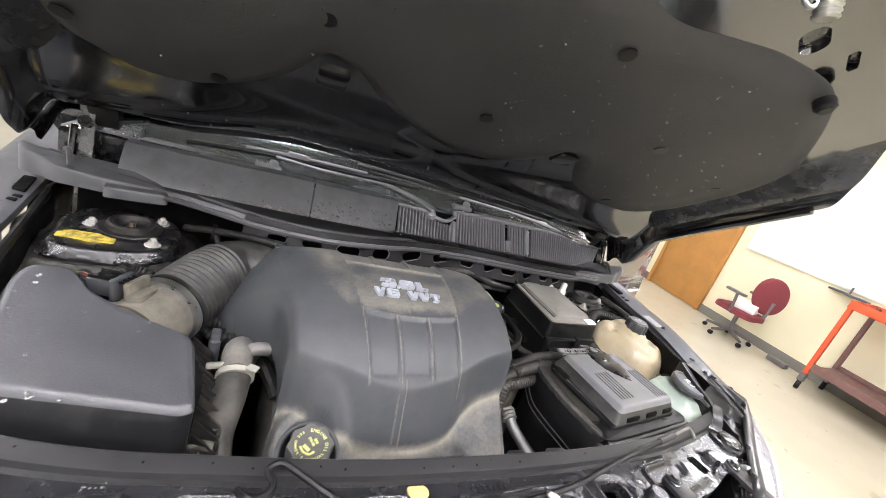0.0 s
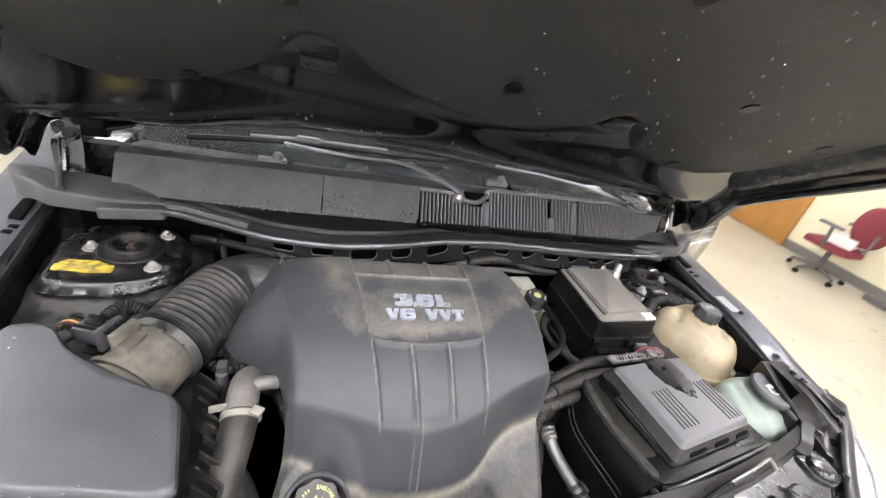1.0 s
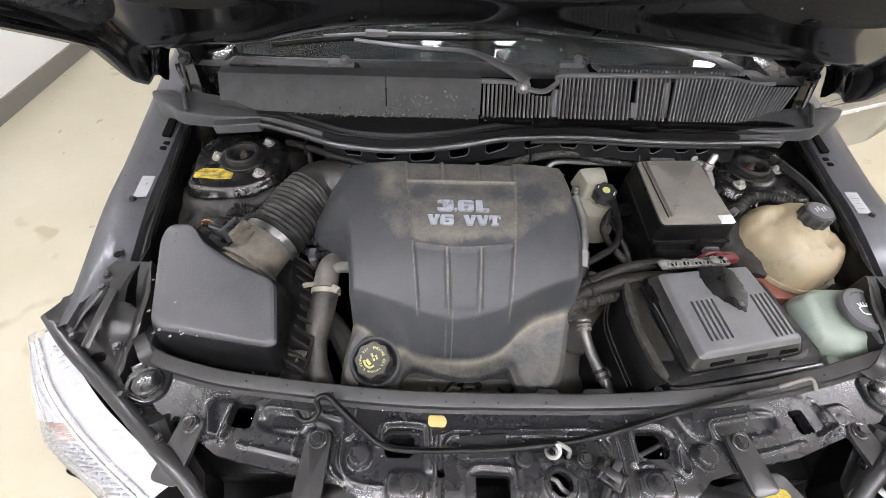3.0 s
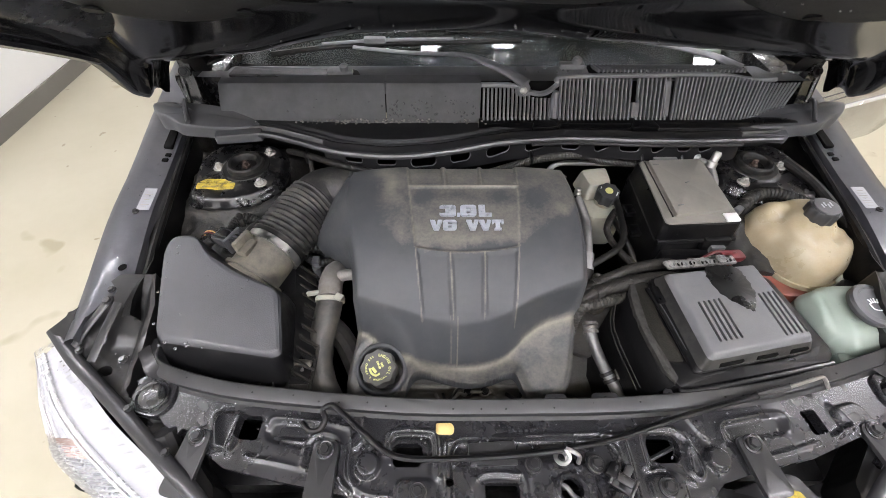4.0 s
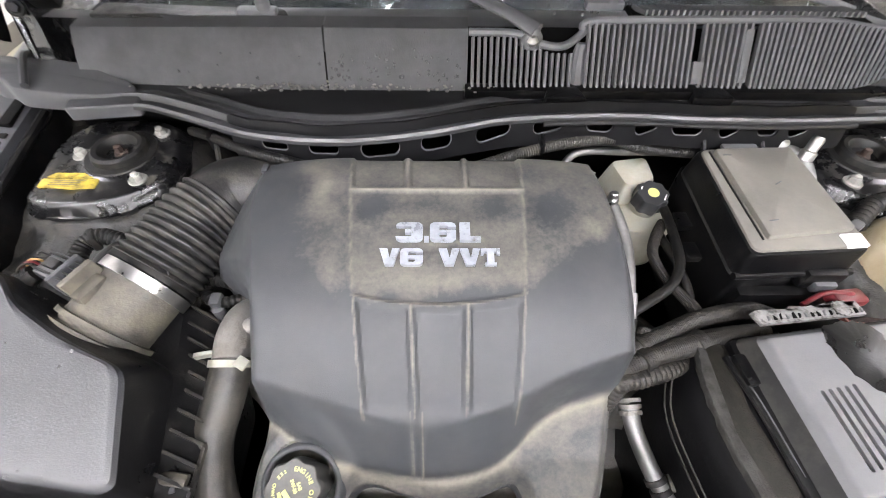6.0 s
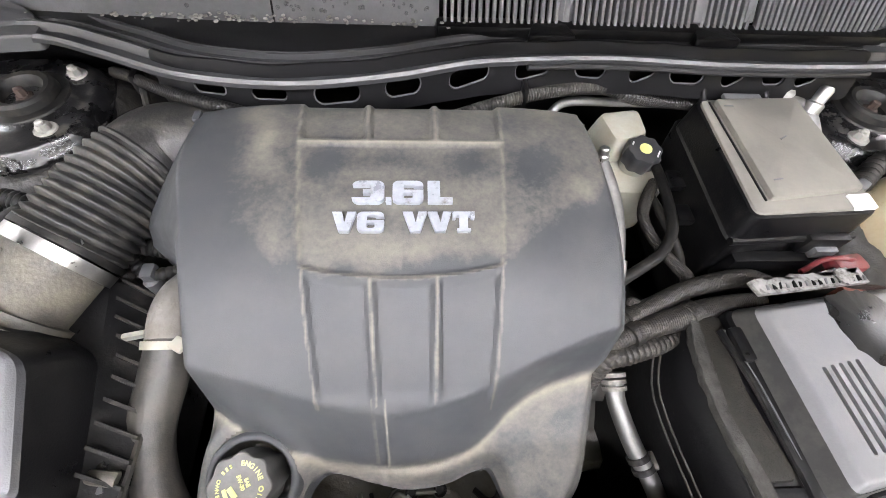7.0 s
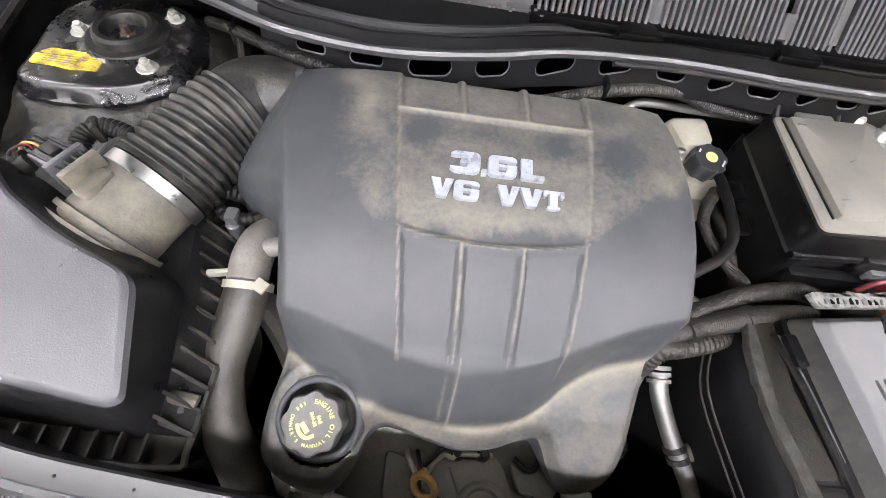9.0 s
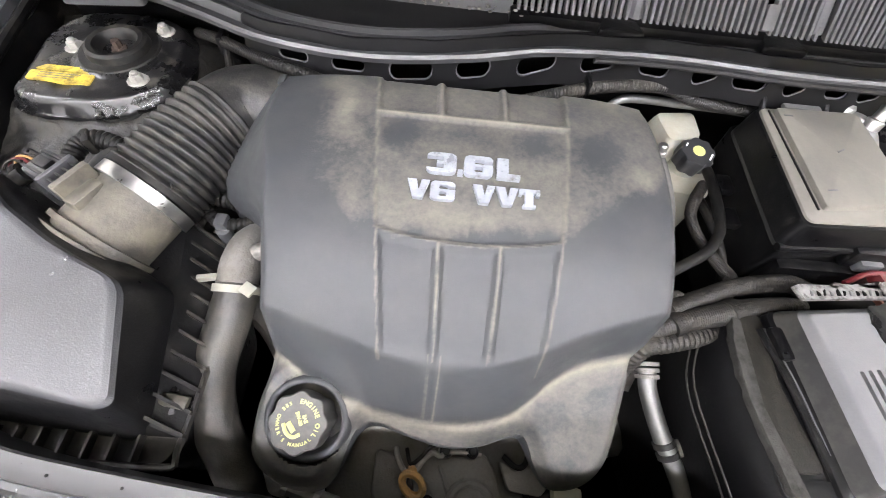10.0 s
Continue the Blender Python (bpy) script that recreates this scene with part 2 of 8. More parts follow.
M_CEIL = mat("ceiling_paint", (0.74, 0.74, 0.73), 0.8, var=0.04, scale=2)
M_WALLW = mat("white_wall_paint", (0.80, 0.80, 0.79), 0.6, var=0.03, scale=3)
M_WALLC = mat("cream_wall_paint", (0.78, 0.73, 0.52), 0.6, var=0.03, scale=3)
# dark so that the unseen south wall throws little light back
M_WALLG = mat("unseen_wall_dark_paint", (0.12, 0.12, 0.12), 0.6, var=0.05, scale=3)
M_BASE = mat("grey_baseboard", (0.19, 0.18, 0.16), 0.6, var=0.1, scale=5)
M_WOOD = mat("orange_wood", (0.44, 0.21, 0.055), 0.45, var=0.15, scale=4)
M_CLOTH = mat("maroon_cloth", (0.19, 0.032, 0.042), 0.9, var=0.15, bump=0.3)
M_CART = mat("red_cart_paint", (0.62, 0.09, 0.03), 0.45, var=0.1)
M_CARTDARK = mat("brown_cart_shelf", (0.16, 0.085, 0.075), 0.5, var=0.15)
M_CHAIRGREY = mat("grey_chair_plastic", (0.13, 0.12, 0.12), 0.5)


def floor_material():
    m = bpy.data.materials.new("beige_epoxy_floor")
    m.use_nodes = True
    nt = m.node_tree
    b = nt.nodes["Principled BSDF"]
    c = mixed(nt, ramp(nt, noise_tex(nt, 1.3, 5), 0.35, 0.65), (0.43, 0.40, 0.300), (0.49, 0.46, 0.36))
    spots = ramp(nt, noise_tex(nt, 4.5, 2, 0.4), 0.70, 0.76)
    c = mixed(nt, math_node(nt, "MULTIPLY", spots, 0.55), c, (0.28, 0.23, 0.13))
    specks = ramp(nt, noise_tex(nt, 17.0, 1, 0.3), 0.76, 0.79)
    c = mixed(nt, math_node(nt, "MULTIPLY", specks, 0.6), c, (0.2, 0.16, 0.1))
    nt.links.new(c, b.inputs["Base Color"])
    b.inputs["Roughness"].default_value = 0.32
    return m


M_FLOOR = floor_material()


def emitter(name, col, strength):
    m = bpy.data.materials.new(name)
    m.use_nodes = True
    b = m.node_tree.nodes["Principled BSDF"]
    b.inputs["Base Color"].default_value = (0.8, 0.8, 0.8, 1)
    b.inputs["Emission Color"].default_value = (*col, 1)
    b.inputs["Emission Strength"].default_value = strength
    return m


M_TUBE = emitter("fluorescent_diffuser", (1.0, 0.975, 1.03), LAMP_POWER)


def glass_material(name, col, rough=0.02):
    m = bpy.data.materials.new(name)
    m.use_nodes = True
    b = m.node_tree.nodes["Principled BSDF"]
    b.inputs["Base Color"].default_value = (*col, 1)
    b.inputs["Transmission Weight"].default_value = 1.0
    b.inputs["Roughness"].default_value = rough
    b.inputs["IOR"].default_value = 1.45
    return m


M_GLASS = glass_material("windshield_glass", (0.70, 0.75, 0.77))


def clear_cover(name):
    """Thin clear plastic: see-through with a gloss."""
    m = bpy.data.materials.new(name)
    m.use_nodes = True
    nt = m.node_tree
    nt.nodes.remove(nt.nodes["Principled BSDF"])
    t, g, mix, lw = (nt.nodes.new(k) for k in ("ShaderNodeBsdfTransparent", "ShaderNodeBsdfGlossy", "ShaderNodeMixShader", "ShaderNodeLayerWeight"))
    t.inputs[0].default_value = (0.96, 0.97, 0.98, 1)
    g.inputs["Roughness"].default_value = 0.28
    lw.inputs[0].default_value = 0.25
    nt.links.new(lw.outputs["Fresnel"], mix.inputs[0])
    nt.links.new(t.outputs[0], mix.inputs[1])
    nt.links.new(g.outputs[0], mix.inputs[2])
    nt.links.new(mix.outputs[0], nt.nodes["Material Output"].inputs[0])
    return m


M_CLEAR = clear_cover("clear_lens")

# ---- builders ----
ROOTS = {}


def thing(name, at, label, category, group="", kind=""):
    e = new(name)
    e.empty_display_size = 0.05
    e.location = at
    ROOTS[e.name] = Matrix.Translation(at)
    return tagged(e, label, category, group, kind)


def assembly(name, at, label, parent):
    """A part of a thing that has pieces of its own."""
    e = new(name)
    e.empty_display_size = 0.05
    e.matrix_basis = Matrix.Translation(at)
    return tagged(under(e, parent), label)


def under(ob, parent):
    if parent is not None:
        ob.parent = parent
        ob.matrix_parent_inverse = ROOTS.get(parent.name, Matrix.Identity(4)).inverted()
    ROOTS[ob.name] = ob.matrix_basis.copy()
    return ob


def finish(bm, me, smooth=True, angle=35.0):
    lim = radians(angle)
    for f in bm.faces:
        f.smooth = smooth
    for e in bm.edges:
        e.smooth = len(e.link_faces) != 2 or e.calc_face_angle(0) < lim
    bm.to_mesh(me)
    bm.free()


def part(name, bm, material, parent, label="", angle=35.0, smooth=True, m=None):
    """Links a bmesh, or a ready mesh, as one object under a thing or a part."""
    if isinstance(bm, bpy.types.Mesh):
        me = bm
    else:
        me = bpy.data.meshes.new(name)
        me.materials.append(material)
        finish(bm, me, smooth, angle)
    ob = new(name, me)
    if m is not None:
        ob.matrix_basis = m
    return tagged(under(ob, parent), label)


def curve_pts(pts, n=8, closed=False):
    """Catmull-Rom points through pts."""
    p = [np.array(q, float) for q in pts]
    k = len(p)
    out = []
    for i in range(k if closed else k - 1):
        a, b = p[i], p[(i + 1) % k]
        z0 = p[(i - 1) % k] if closed or i > 0 else 2 * a - b
        z1 = p[(i + 2) % k] if closed or i + 2 < k else 2 * b - a
        for j in range(n):
            t = j / n
            out.append(0.5 * (2 * a + (b - z0) * t + (2 * z0 - 5 * a + 4 * b - z1) * t * t + (3 * a - z0 - 3 * b + z1) * t ** 3))
    if not closed:
        out.append(p[-1])
    return out


def rounded(pts, r=0.01, n=4):
    """A closed 2D outline with its corners rounded off."""
    out = []
    k = len(pts)
    for i in range(k):
        a, b, c = (np.array(pts[j % k], float) for j in (i - 1, i, i + 1))
        u, v = a - b, c - b
        lu, lv = np.linalg.norm(u), np.linalg.norm(v)
        d = min(r, lu * 0.45, lv * 0.45)
        p0, p1 = b + u / lu * d, b + v / lv * d
        for j in range(n + 1):
            t = j / n
            out.append((1 - t) ** 2 * p0 + 2 * t * (1 - t) * b + t * t * p1)
    return out


def shrunk(pts, d):
    """Outline pulled towards its middle by about d."""
    p = np.array(pts, float)
    c = p.mean(0)
    v = p - c
    l = np.linalg.norm(v, axis=1, keepdims=True)
    return c + v * np.maximum(0.02, 1 - d / np.maximum(l, 1e-6))


def loft(rings, cap0=True, cap1=True):
    bm = bmesh.new()
    rows = [[bm.verts.new(tuple(p)) for p in r] for r in rings]
    n = len(rows[0])
    for a, b in zip(rows, rows[1:]):
        for i in range(n):
            bm.faces.new((a[i], a[(i + 1) % n], b[(i + 1) % n], b[i]))
    for flag, r in ((cap0, rows[0]), (cap1, rows[-1])):
        if flag:
            c = bm.verts.new(sum((v.co for v in r), Vector()) / n)
            for i in range(n):
                bm.faces.new((r[i], r[(i + 1) % n], c))
    bmesh.ops.recalc_face_normals(bm, faces=bm.faces)
    return bm


def prism(outline, z0, z1, soft=0.004, draft=0.0, top=None):
    """A solid over a 2D outline with a softened top edge; draft widens its foot; top(x, y) may tilt the upper face."""
    o = np.array(outline, float)
    zt = (lambda x, y: z1) if top is None else top
    lev = [(-draft, None), (0, -soft), (soft * 0.3, -soft * 0.3), (soft, 0)]
    rings = []
    for d, dz in lev:
        q = shrunk(o, d)
        rings.append([(x, y, z0 if dz is None else zt(x, y) + dz) for x, y in q])
    return loft(rings)


def rbox(cx, cy, cz, sx, sy, sz, r=0.004, m=None, seg=2):
    bm = bmesh.new()
    bmesh.ops.create_cube(bm, size=1)
    bmesh.ops.scale(bm, vec=(sx, sy, sz), verts=bm.verts)
    r = min(r, 0.45 * min(sx, sy, sz))
    bmesh.ops.bevel(bm, geom=list(bm.edges), offset=r, segments=seg, affect="EDGES", profile=0.6)
    if m is not None:
        bmesh.ops.transform(bm, matrix=m, verts=bm.verts)
    bmesh.ops.translate(bm, vec=(cx, cy, cz), verts=bm.verts)
    return bm


def tube(pts, radius, seg=12, steps=6, ridges=0, ridge=0.0, flat=1.0, cap=True):
    """A hose or rod along pts; ridges makes it corrugated; radius may be a function of the way along (0 to 1)."""
    path = curve_pts(pts, steps) if len(pts) > 2 else [np.array(p, float) for p in pts]
    if ridges:
        dense = []
        tot = ridges * 6
        cum = np.concatenate([[0], np.cumsum([np.linalg.norm(b - a) for a, b in zip(path, path[1:])])])
        for i in range(tot + 1):
            s = cum[-1] * i / tot
            dense.append(np.array([np.interp(s, cum, [q[k] for q in path]) for k in range(3)]))
        path = dense
    rings = []
    ref = np.array([0.0, 0.0, 1.0])
    n = len(path)
    for i, p in enumerate(path):
        d = path[min(i + 1, n - 1)] - path[max(i - 1, 0)]
        d = d / max(np.linalg.norm(d), 1e-9)
        if abs(d @ ref) > 0.98:
            ref = np.array([0.0, 1.0, 0.0])
        s = np.cross(d, ref)
        s /= np.linalg.norm(s)
        u = np.cross(s, d)
        ref = u
        r = radius(i / (n - 1)) if callable(radius) else radius
        if ridges:
            r += ridge * (0.5 - 0.5 * math.cos(2 * math.pi * i / 6)) ** 0.7
        rings.append([p + r * (math.cos(a) * s + flat * math.sin(a) * u) for a in (2 * math.pi * k / seg for k in range(seg))])
    return loft(rings, cap, cap)


def lathe(profile, seg=24, m=None, lobes=0, lobe=0.0):
    """A turned piece from (radius, z) pairs; lobes gives a knurled rim."""
    rings = []
    for r, z in profile:
        rings.append([((r * (1 + (lobe * math.cos(lobes * a) if r > 0.4 * max(q[0] for q in profile) else 0))) * math.cos(a), (r * (1 + (lobe * math.cos(lobes * a) if r > 0.4 * max(q[0] for q in profile) else 0))) * math.sin(a), z) for a in (2 * math.pi * k / seg for k in range(seg))])
    bm = loft(rings)
    if m is not None:
        bmesh.ops.transform(bm, matrix=m, verts=bm.verts)
    return bm


def sdf_poly(P, poly):
    """Signed distance (inside negative) of points P to a closed polygon."""
    A = np.array(poly, float)[:, :2]
    B = np.roll(A, -1, axis=0)
    best = np.full(len(P), 1e9)
    inside = np.zeros(len(P), bool)
    for a, b in zip(A, B):
        ab, ap = b - a, P - a
        t = np.clip((ap @ ab) / max(ab @ ab, 1e-12), 0, 1)
        best = np.minimum(best, np.linalg.norm(ap - t[:, None] * ab, axis=1))
        cond = (a[1] > P[:, 1]) != (b[1] > P[:, 1])
        if abs(b[1] - a[1]) > 1e-12:
            inside ^= cond & (P[:, 0] < (b[0] - a[0]) * (P[:, 1] - a[1]) / (b[1] - a[1]) + a[0])
    return np.where(inside, -best, best)


def rr_hole(cx, cy, w, h, r, ang=0.0):
    """Signed distance of a rounded rectangle, for use as a hole or an outline."""
    ca, sa = math.cos(radians(ang)), math.sin(radians(ang))

    def f(P):
        dx, dy = P[:, 0] - cx, P[:, 1] - cy
        x, y = ca * dx + sa * dy, -sa * dx + ca * dy
        qx, qy = np.abs(x) - w / 2 + r, np.abs(y) - h / 2 + r
        return np.hypot(np.maximum(qx, 0), np.maximum(qy, 0)) + np.minimum(np.maximum(qx, qy), 0) - r
    return f


def sheet(name, box, step, outline, holes, zf, thick, material, parent, label="", skirt=None, layer=None, mapping=None, angle=35.0, crease=None):
    """A pressed sheet over the plane: outline and holes are cut exactly, zf(P) gives its height, thick its depth.
    layer(P, z) may give a dust value to each point; mapping(x, y, z) may put it up elsewhere."""
    x0, x1, y0, y1 = box
    nx, ny = int(round((x1 - x0) / step)), int(round((y1 - y0) / step))
    gx, gy = np.meshgrid(np.linspace(x0, x1, nx + 1), np.linspace(y0, y1, ny + 1))
    P = np.stack([gx.ravel(), gy.ravel()], 1)

    def field(Q):
        d = outline(Q) if callable(outline) else sdf_poly(Q, outline)
        for h in holes:
            d = np.maximum(d, -h(Q))
        return d
    idx = np.arange((nx + 1) * (ny + 1)).reshape(ny + 1, nx + 1)
    quads = np.stack([idx[:-1, :-1], idx[:-1, 1:], idx[1:, 1:], idx[1:, :-1]], -1).reshape(-1, 4)
    keep = field(P[quads].mean(1)) < 0
    quads = quads[keep]
    edges = {}
    for q in quads:
        for i in range(4):
            e = (q[i], q[(i + 1) % 4])
            edges[tuple(sorted(e))] = edges.get(tuple(sorted(e)), 0) + 1
    rim = np.array(sorted({v for e, c in edges.items() if c == 1 for v in e}))
    for _ in range(3):
        Q = P[rim]
        d = field(Q)
        h = step * 0.2
        g = np.stack([(field(Q + [h, 0]) - field(Q - [h, 0])) / (2 * h), (field(Q + [0, h]) - field(Q - [0, h])) / (2 * h)], 1)
        g /= np.maximum(np.linalg.norm(g, axis=1, keepdims=True), 0.3)
        P[rim] = Q - g * np.clip(d, -step * 1.2, step * 1.2)[:, None]
    if crease is not None:
        inside = np.setdiff1d(np.unique(quads), rim)
        yc = crease(P[inside, 0])
        near = np.abs(P[inside, 1] - yc) < (y1 - y0) / ny * 0.5
        P[inside[near], 1] = yc[near]
    used = np.unique(quads)
    num = -np.ones(len(P), int)
    num[used] = np.arange(len(used))
    U = P[used]
    z = zf(U)
    top = np.column_stack([U, z])
    low = np.column_stack([U, (z - thick) if skirt is None else skirt(U, z)])
    n = len(used)
    faces = [tuple(num[q]) for q in quads]
    if skirt is None:
        faces += [tuple(num[q][::-1] + n) for q in quads]
    rimmap = {}
    if skirt is not None:
        ru = num[rim]
        low = low[ru]
        rimmap = {v: n + i for i, v in enumerate(ru)}
    for e, c in edges.items():
        if c == 1:
            a, b = num[e[0]], num[e[1]]
            faces.append((a, b, rimmap.get(b, b + n), rimmap.get(a, a + n)))
    V = np.vstack([top, low])
    if mapping:
        V = np.array([mapping(*v) for v in V])
    me = bpy.data.meshes.new(name)
    me.from_pydata([tuple(v) for v in V], [], [tuple(int(i) for i in f) for f in faces])
    me.materials.append(material)
    if layer is not None:
        at = me.attributes.new("dust", "FLOAT", "POINT")
        vals = np.zeros(len(V))
        vals[:n] = layer(U, z)
        at.data.foreach_set("value", vals.astype(np.float32))
    bm = bmesh.new()
    bm.from_mesh(me)
    bmesh.ops.recalc_face_normals(bm, faces=bm.faces)
    finish(bm, me, True, angle)
    return part(name, me, material, parent, label)


def text_mesh(name, words, size, material, depth=0.0012, bold=0.0, width=1.0, gap=1.0):
    cu = bpy.data.curves.new(name, "FONT")
    cu.body, cu.size, cu.extrude, cu.offset, cu.space_character = words, size, depth, bold, gap
    cu.align_x, cu.align_y = "CENTER", "CENTER"
    ob = new(name, cu)
    dg = bpy.context.evaluated_depsgraph_get()
    me = bpy.data.meshes.new_from_object(ob.evaluated_get(dg))
    bpy.data.objects.remove(ob)
    bpy.data.curves.remove(cu)
    me.transform(Matrix.Diagonal((width, 1, 1, 1)))
    me.name = name
    me.materials.clear()
    me.materials.append(material)
    return me


def ring_text(parent, words, radius, size, start, sweep, centre, tilt, material, inward=False):
    """Letters set round a circle, clockwise from start by sweep degrees."""
    n = len(words)
    for i, ch in enumerate(words):
        if ch == " ":
            continue
        a = radians(start - sweep * i / max(1, n - 1))
        me = text_mesh("letter", ch, size, material, 0.0004, size * 0.022)
        part("letter", me, material, parent, m=Matrix.Translation(centre) @ tilt @ Matrix.Translation((radius * math.cos(a), radius * math.sin(a), 0)) @ Matrix.Rotation(a + (math.pi / 2 if inward else -math.pi / 2), 4, "Z"))


def bolt_mesh(name, r=0.008, h=0.008, washer=1.5, material=None):
    bm = loft([[(r * k * math.cos(a), r * k * math.sin(a), z) for a in (2 * math.pi * i / 12 for i in range(12))] for k, z in ((washer, -0.002), (washer, 0.0015), (washer * 0.95, 0.0025))])
    hexa = loft([[(r * k * math.cos(a), r * k * math.sin(a), z) for a in (2 * math.pi * i / 6 for i in range(6))] for k, z in ((1.0, 0.001), (1.0, h * 0.8), (0.85, h))])
    me2 = bpy.data.meshes.new("tmp")
    hexa.to_mesh(me2)
    bm.from_mesh(me2)
    bpy.data.meshes.remove(me2)
    me = bpy.data.meshes.new(name)
    me.materials.append(material)
    finish(bm, me, True, 30)
    return me


BOLT = bolt_mesh("bolt", 0.0085, 0.009, 1.55, M_STEEL)
NUT = bolt_mesh("nut", 0.0085, 0.010, 1.6, M_NUT)
LIPBOLT = bolt_mesh("bolt", 0.0085, 0.008, 1.3, M_LIP)
DARKBOLT = bolt_mesh("bolt", 0.0085, 0.008, 1.5, M_DARKPAINT)


def bolt(parent, at, dark=False, scale=1.0, tilt=(0, 0)):
    return part("bolt", (LIPBOLT if dark == 2 else DARKBOLT) if dark else BOLT, None, parent, "" if dark else "zinc-plated hex bolt", m=pose(*at, tilt[0], tilt[1], 17) @ Matrix.Scale(scale, 4))


def smooth01(a, b, x):
    t = np.clip((x - a) / (b - a), 0, 1)
    return t * t * (3 - 2 * t)

# ---- the room ----
X0, X1, Y0, Y1 = -2.91, 5.33, -8.0, 5.4


def slab(name, x0, x1, y0, y1, z0, z1, material, r=0.002):
    bm = rbox((x0 + x1) / 2, (y0 + y1) / 2, (z0 + z1) / 2, x1 - x0, y1 - y0, z1 - z0, r, seg=1)
    return tagged(part(name, bm, material, None), kind="structure")


tagged(slab("floor", X0 - 0.1, X1 + 0.1, Y0 - 0.1, Y1 + 0.1, FLOOR - 0.1, FLOOR, M_FLOOR), "beige sealed concrete floor with oil spots")
tagged(slab("ceiling", X0 - 0.1, X1 + 0.1, Y0 - 0.1, Y1 + 0.1, CEILING, CEILING + 0.1, M_CEIL), "plain off-white ceiling")
tagged(slab("wall_west", X0 - 0.1, X0, Y0, Y1, FLOOR, CEILING, M_WALLW), "white painted workshop wall")
tagged(slab("wall_east", X1, X1 + 0.1, Y0, Y1, FLOOR, CEILING, M_WALLC), "cream painted workshop wall")
tagged(slab("wall_north", X0, X1, Y1, Y1 + 0.1, FLOOR, CEILING, M_WALLW), "plain white wall behind the car")
# out of view; its dark colour deepens the shade in the bay
tagged(slab("wall_south", X0, X1, Y0 - 0.1, Y0, FLOOR, CEILING, M_WALLG), "unseen dark grey wall added far in front of the car")
tagged(slab("baseboard", X0, X0 + 0.014, Y0, Y1, FLOOR, FLOOR + 0.11, M_BASE), "grey vinyl baseboard along the white wall")
tagged(slab("baseboard", X1 - 0.014, X1, Y0, 2.60, FLOOR, FLOOR + 0.11, M_BASE), "grey vinyl baseboard along the cream wall")
tagged(slab("baseboard", X1 - 0.014, X1, 3.50, Y1, FLOOR, FLOOR + 0.11, M_BASE), "grey vinyl baseboard beyond the door")

fixture = None
for lx, ly in LAMPS:
    if fixture is None:
        fixture = thing("ceiling_light", (lx, ly, CEILING), "white fluorescent ceiling light with a lit diffuser", "ceiling light", "ceiling lights")
        part("frame", rbox(lx, ly, CEILING - 0.03, 1.34, 0.18, 0.06, 0.006), M_WHITE, fixture)
        part("diffuser", rbox(lx, ly, CEILING - 0.064, 1.24, 0.052, 0.012, 0.004), M_TUBE, fixture)
    else:
        copy_thing(fixture, Matrix.Translation((lx, ly, CEILING)))


def build_door():
    d = thing("door_1", (X1, 3.05, FLOOR), "plain orange-brown wooden door standing shut", "door", kind="structure")
    leaf = part("door_leaf", rbox(X1 - 0.012, 3.05, FLOOR + 1.03, 0.03, 0.82, 2.04, 0.003), M_WOOD, d)
    part("handle", tube([(X1 - 0.03, 3.38, 0.94), (X1 - 0.08, 3.38, 0.94), (X1 - 0.08, 3.27, 0.94)], 0.009), M_STEEL, d, "steel lever handle")
    for yy in (2.615, 3.485):
        part("door_frame", rbox(X1 - 0.02, yy, FLOOR + 1.05, 0.05, 0.05, 2.1, 0.004), M_WOOD, d)
    part("door_frame", rbox(X1 - 0.02, 3.05, FLOOR + 2.09, 0.05, 0.82, 0.05, 0.004), M_WOOD, d)


build_door()


def build_whiteboard():
    w = thing("whiteboard", (X1, 0.6, 0.92), "large white wall board with a narrow tray", "whiteboard")
    part("panel", rbox(X1 - 0.012, 0.75, 1.55, 0.024, 3.4, 1.22, 0.004), M_WHITE, w)
    part("tray", rbox(X1 - 0.05, 1.30, 0.90, 0.09, 0.34, 0.022, 0.006), M_GREY, w)
    part("marker", tube([(X1 - 0.05, 1.30, 0.918), (X1 - 0.05, 1.30, 0.985)], 0.009), M_GREY, w)


build_whiteboard()


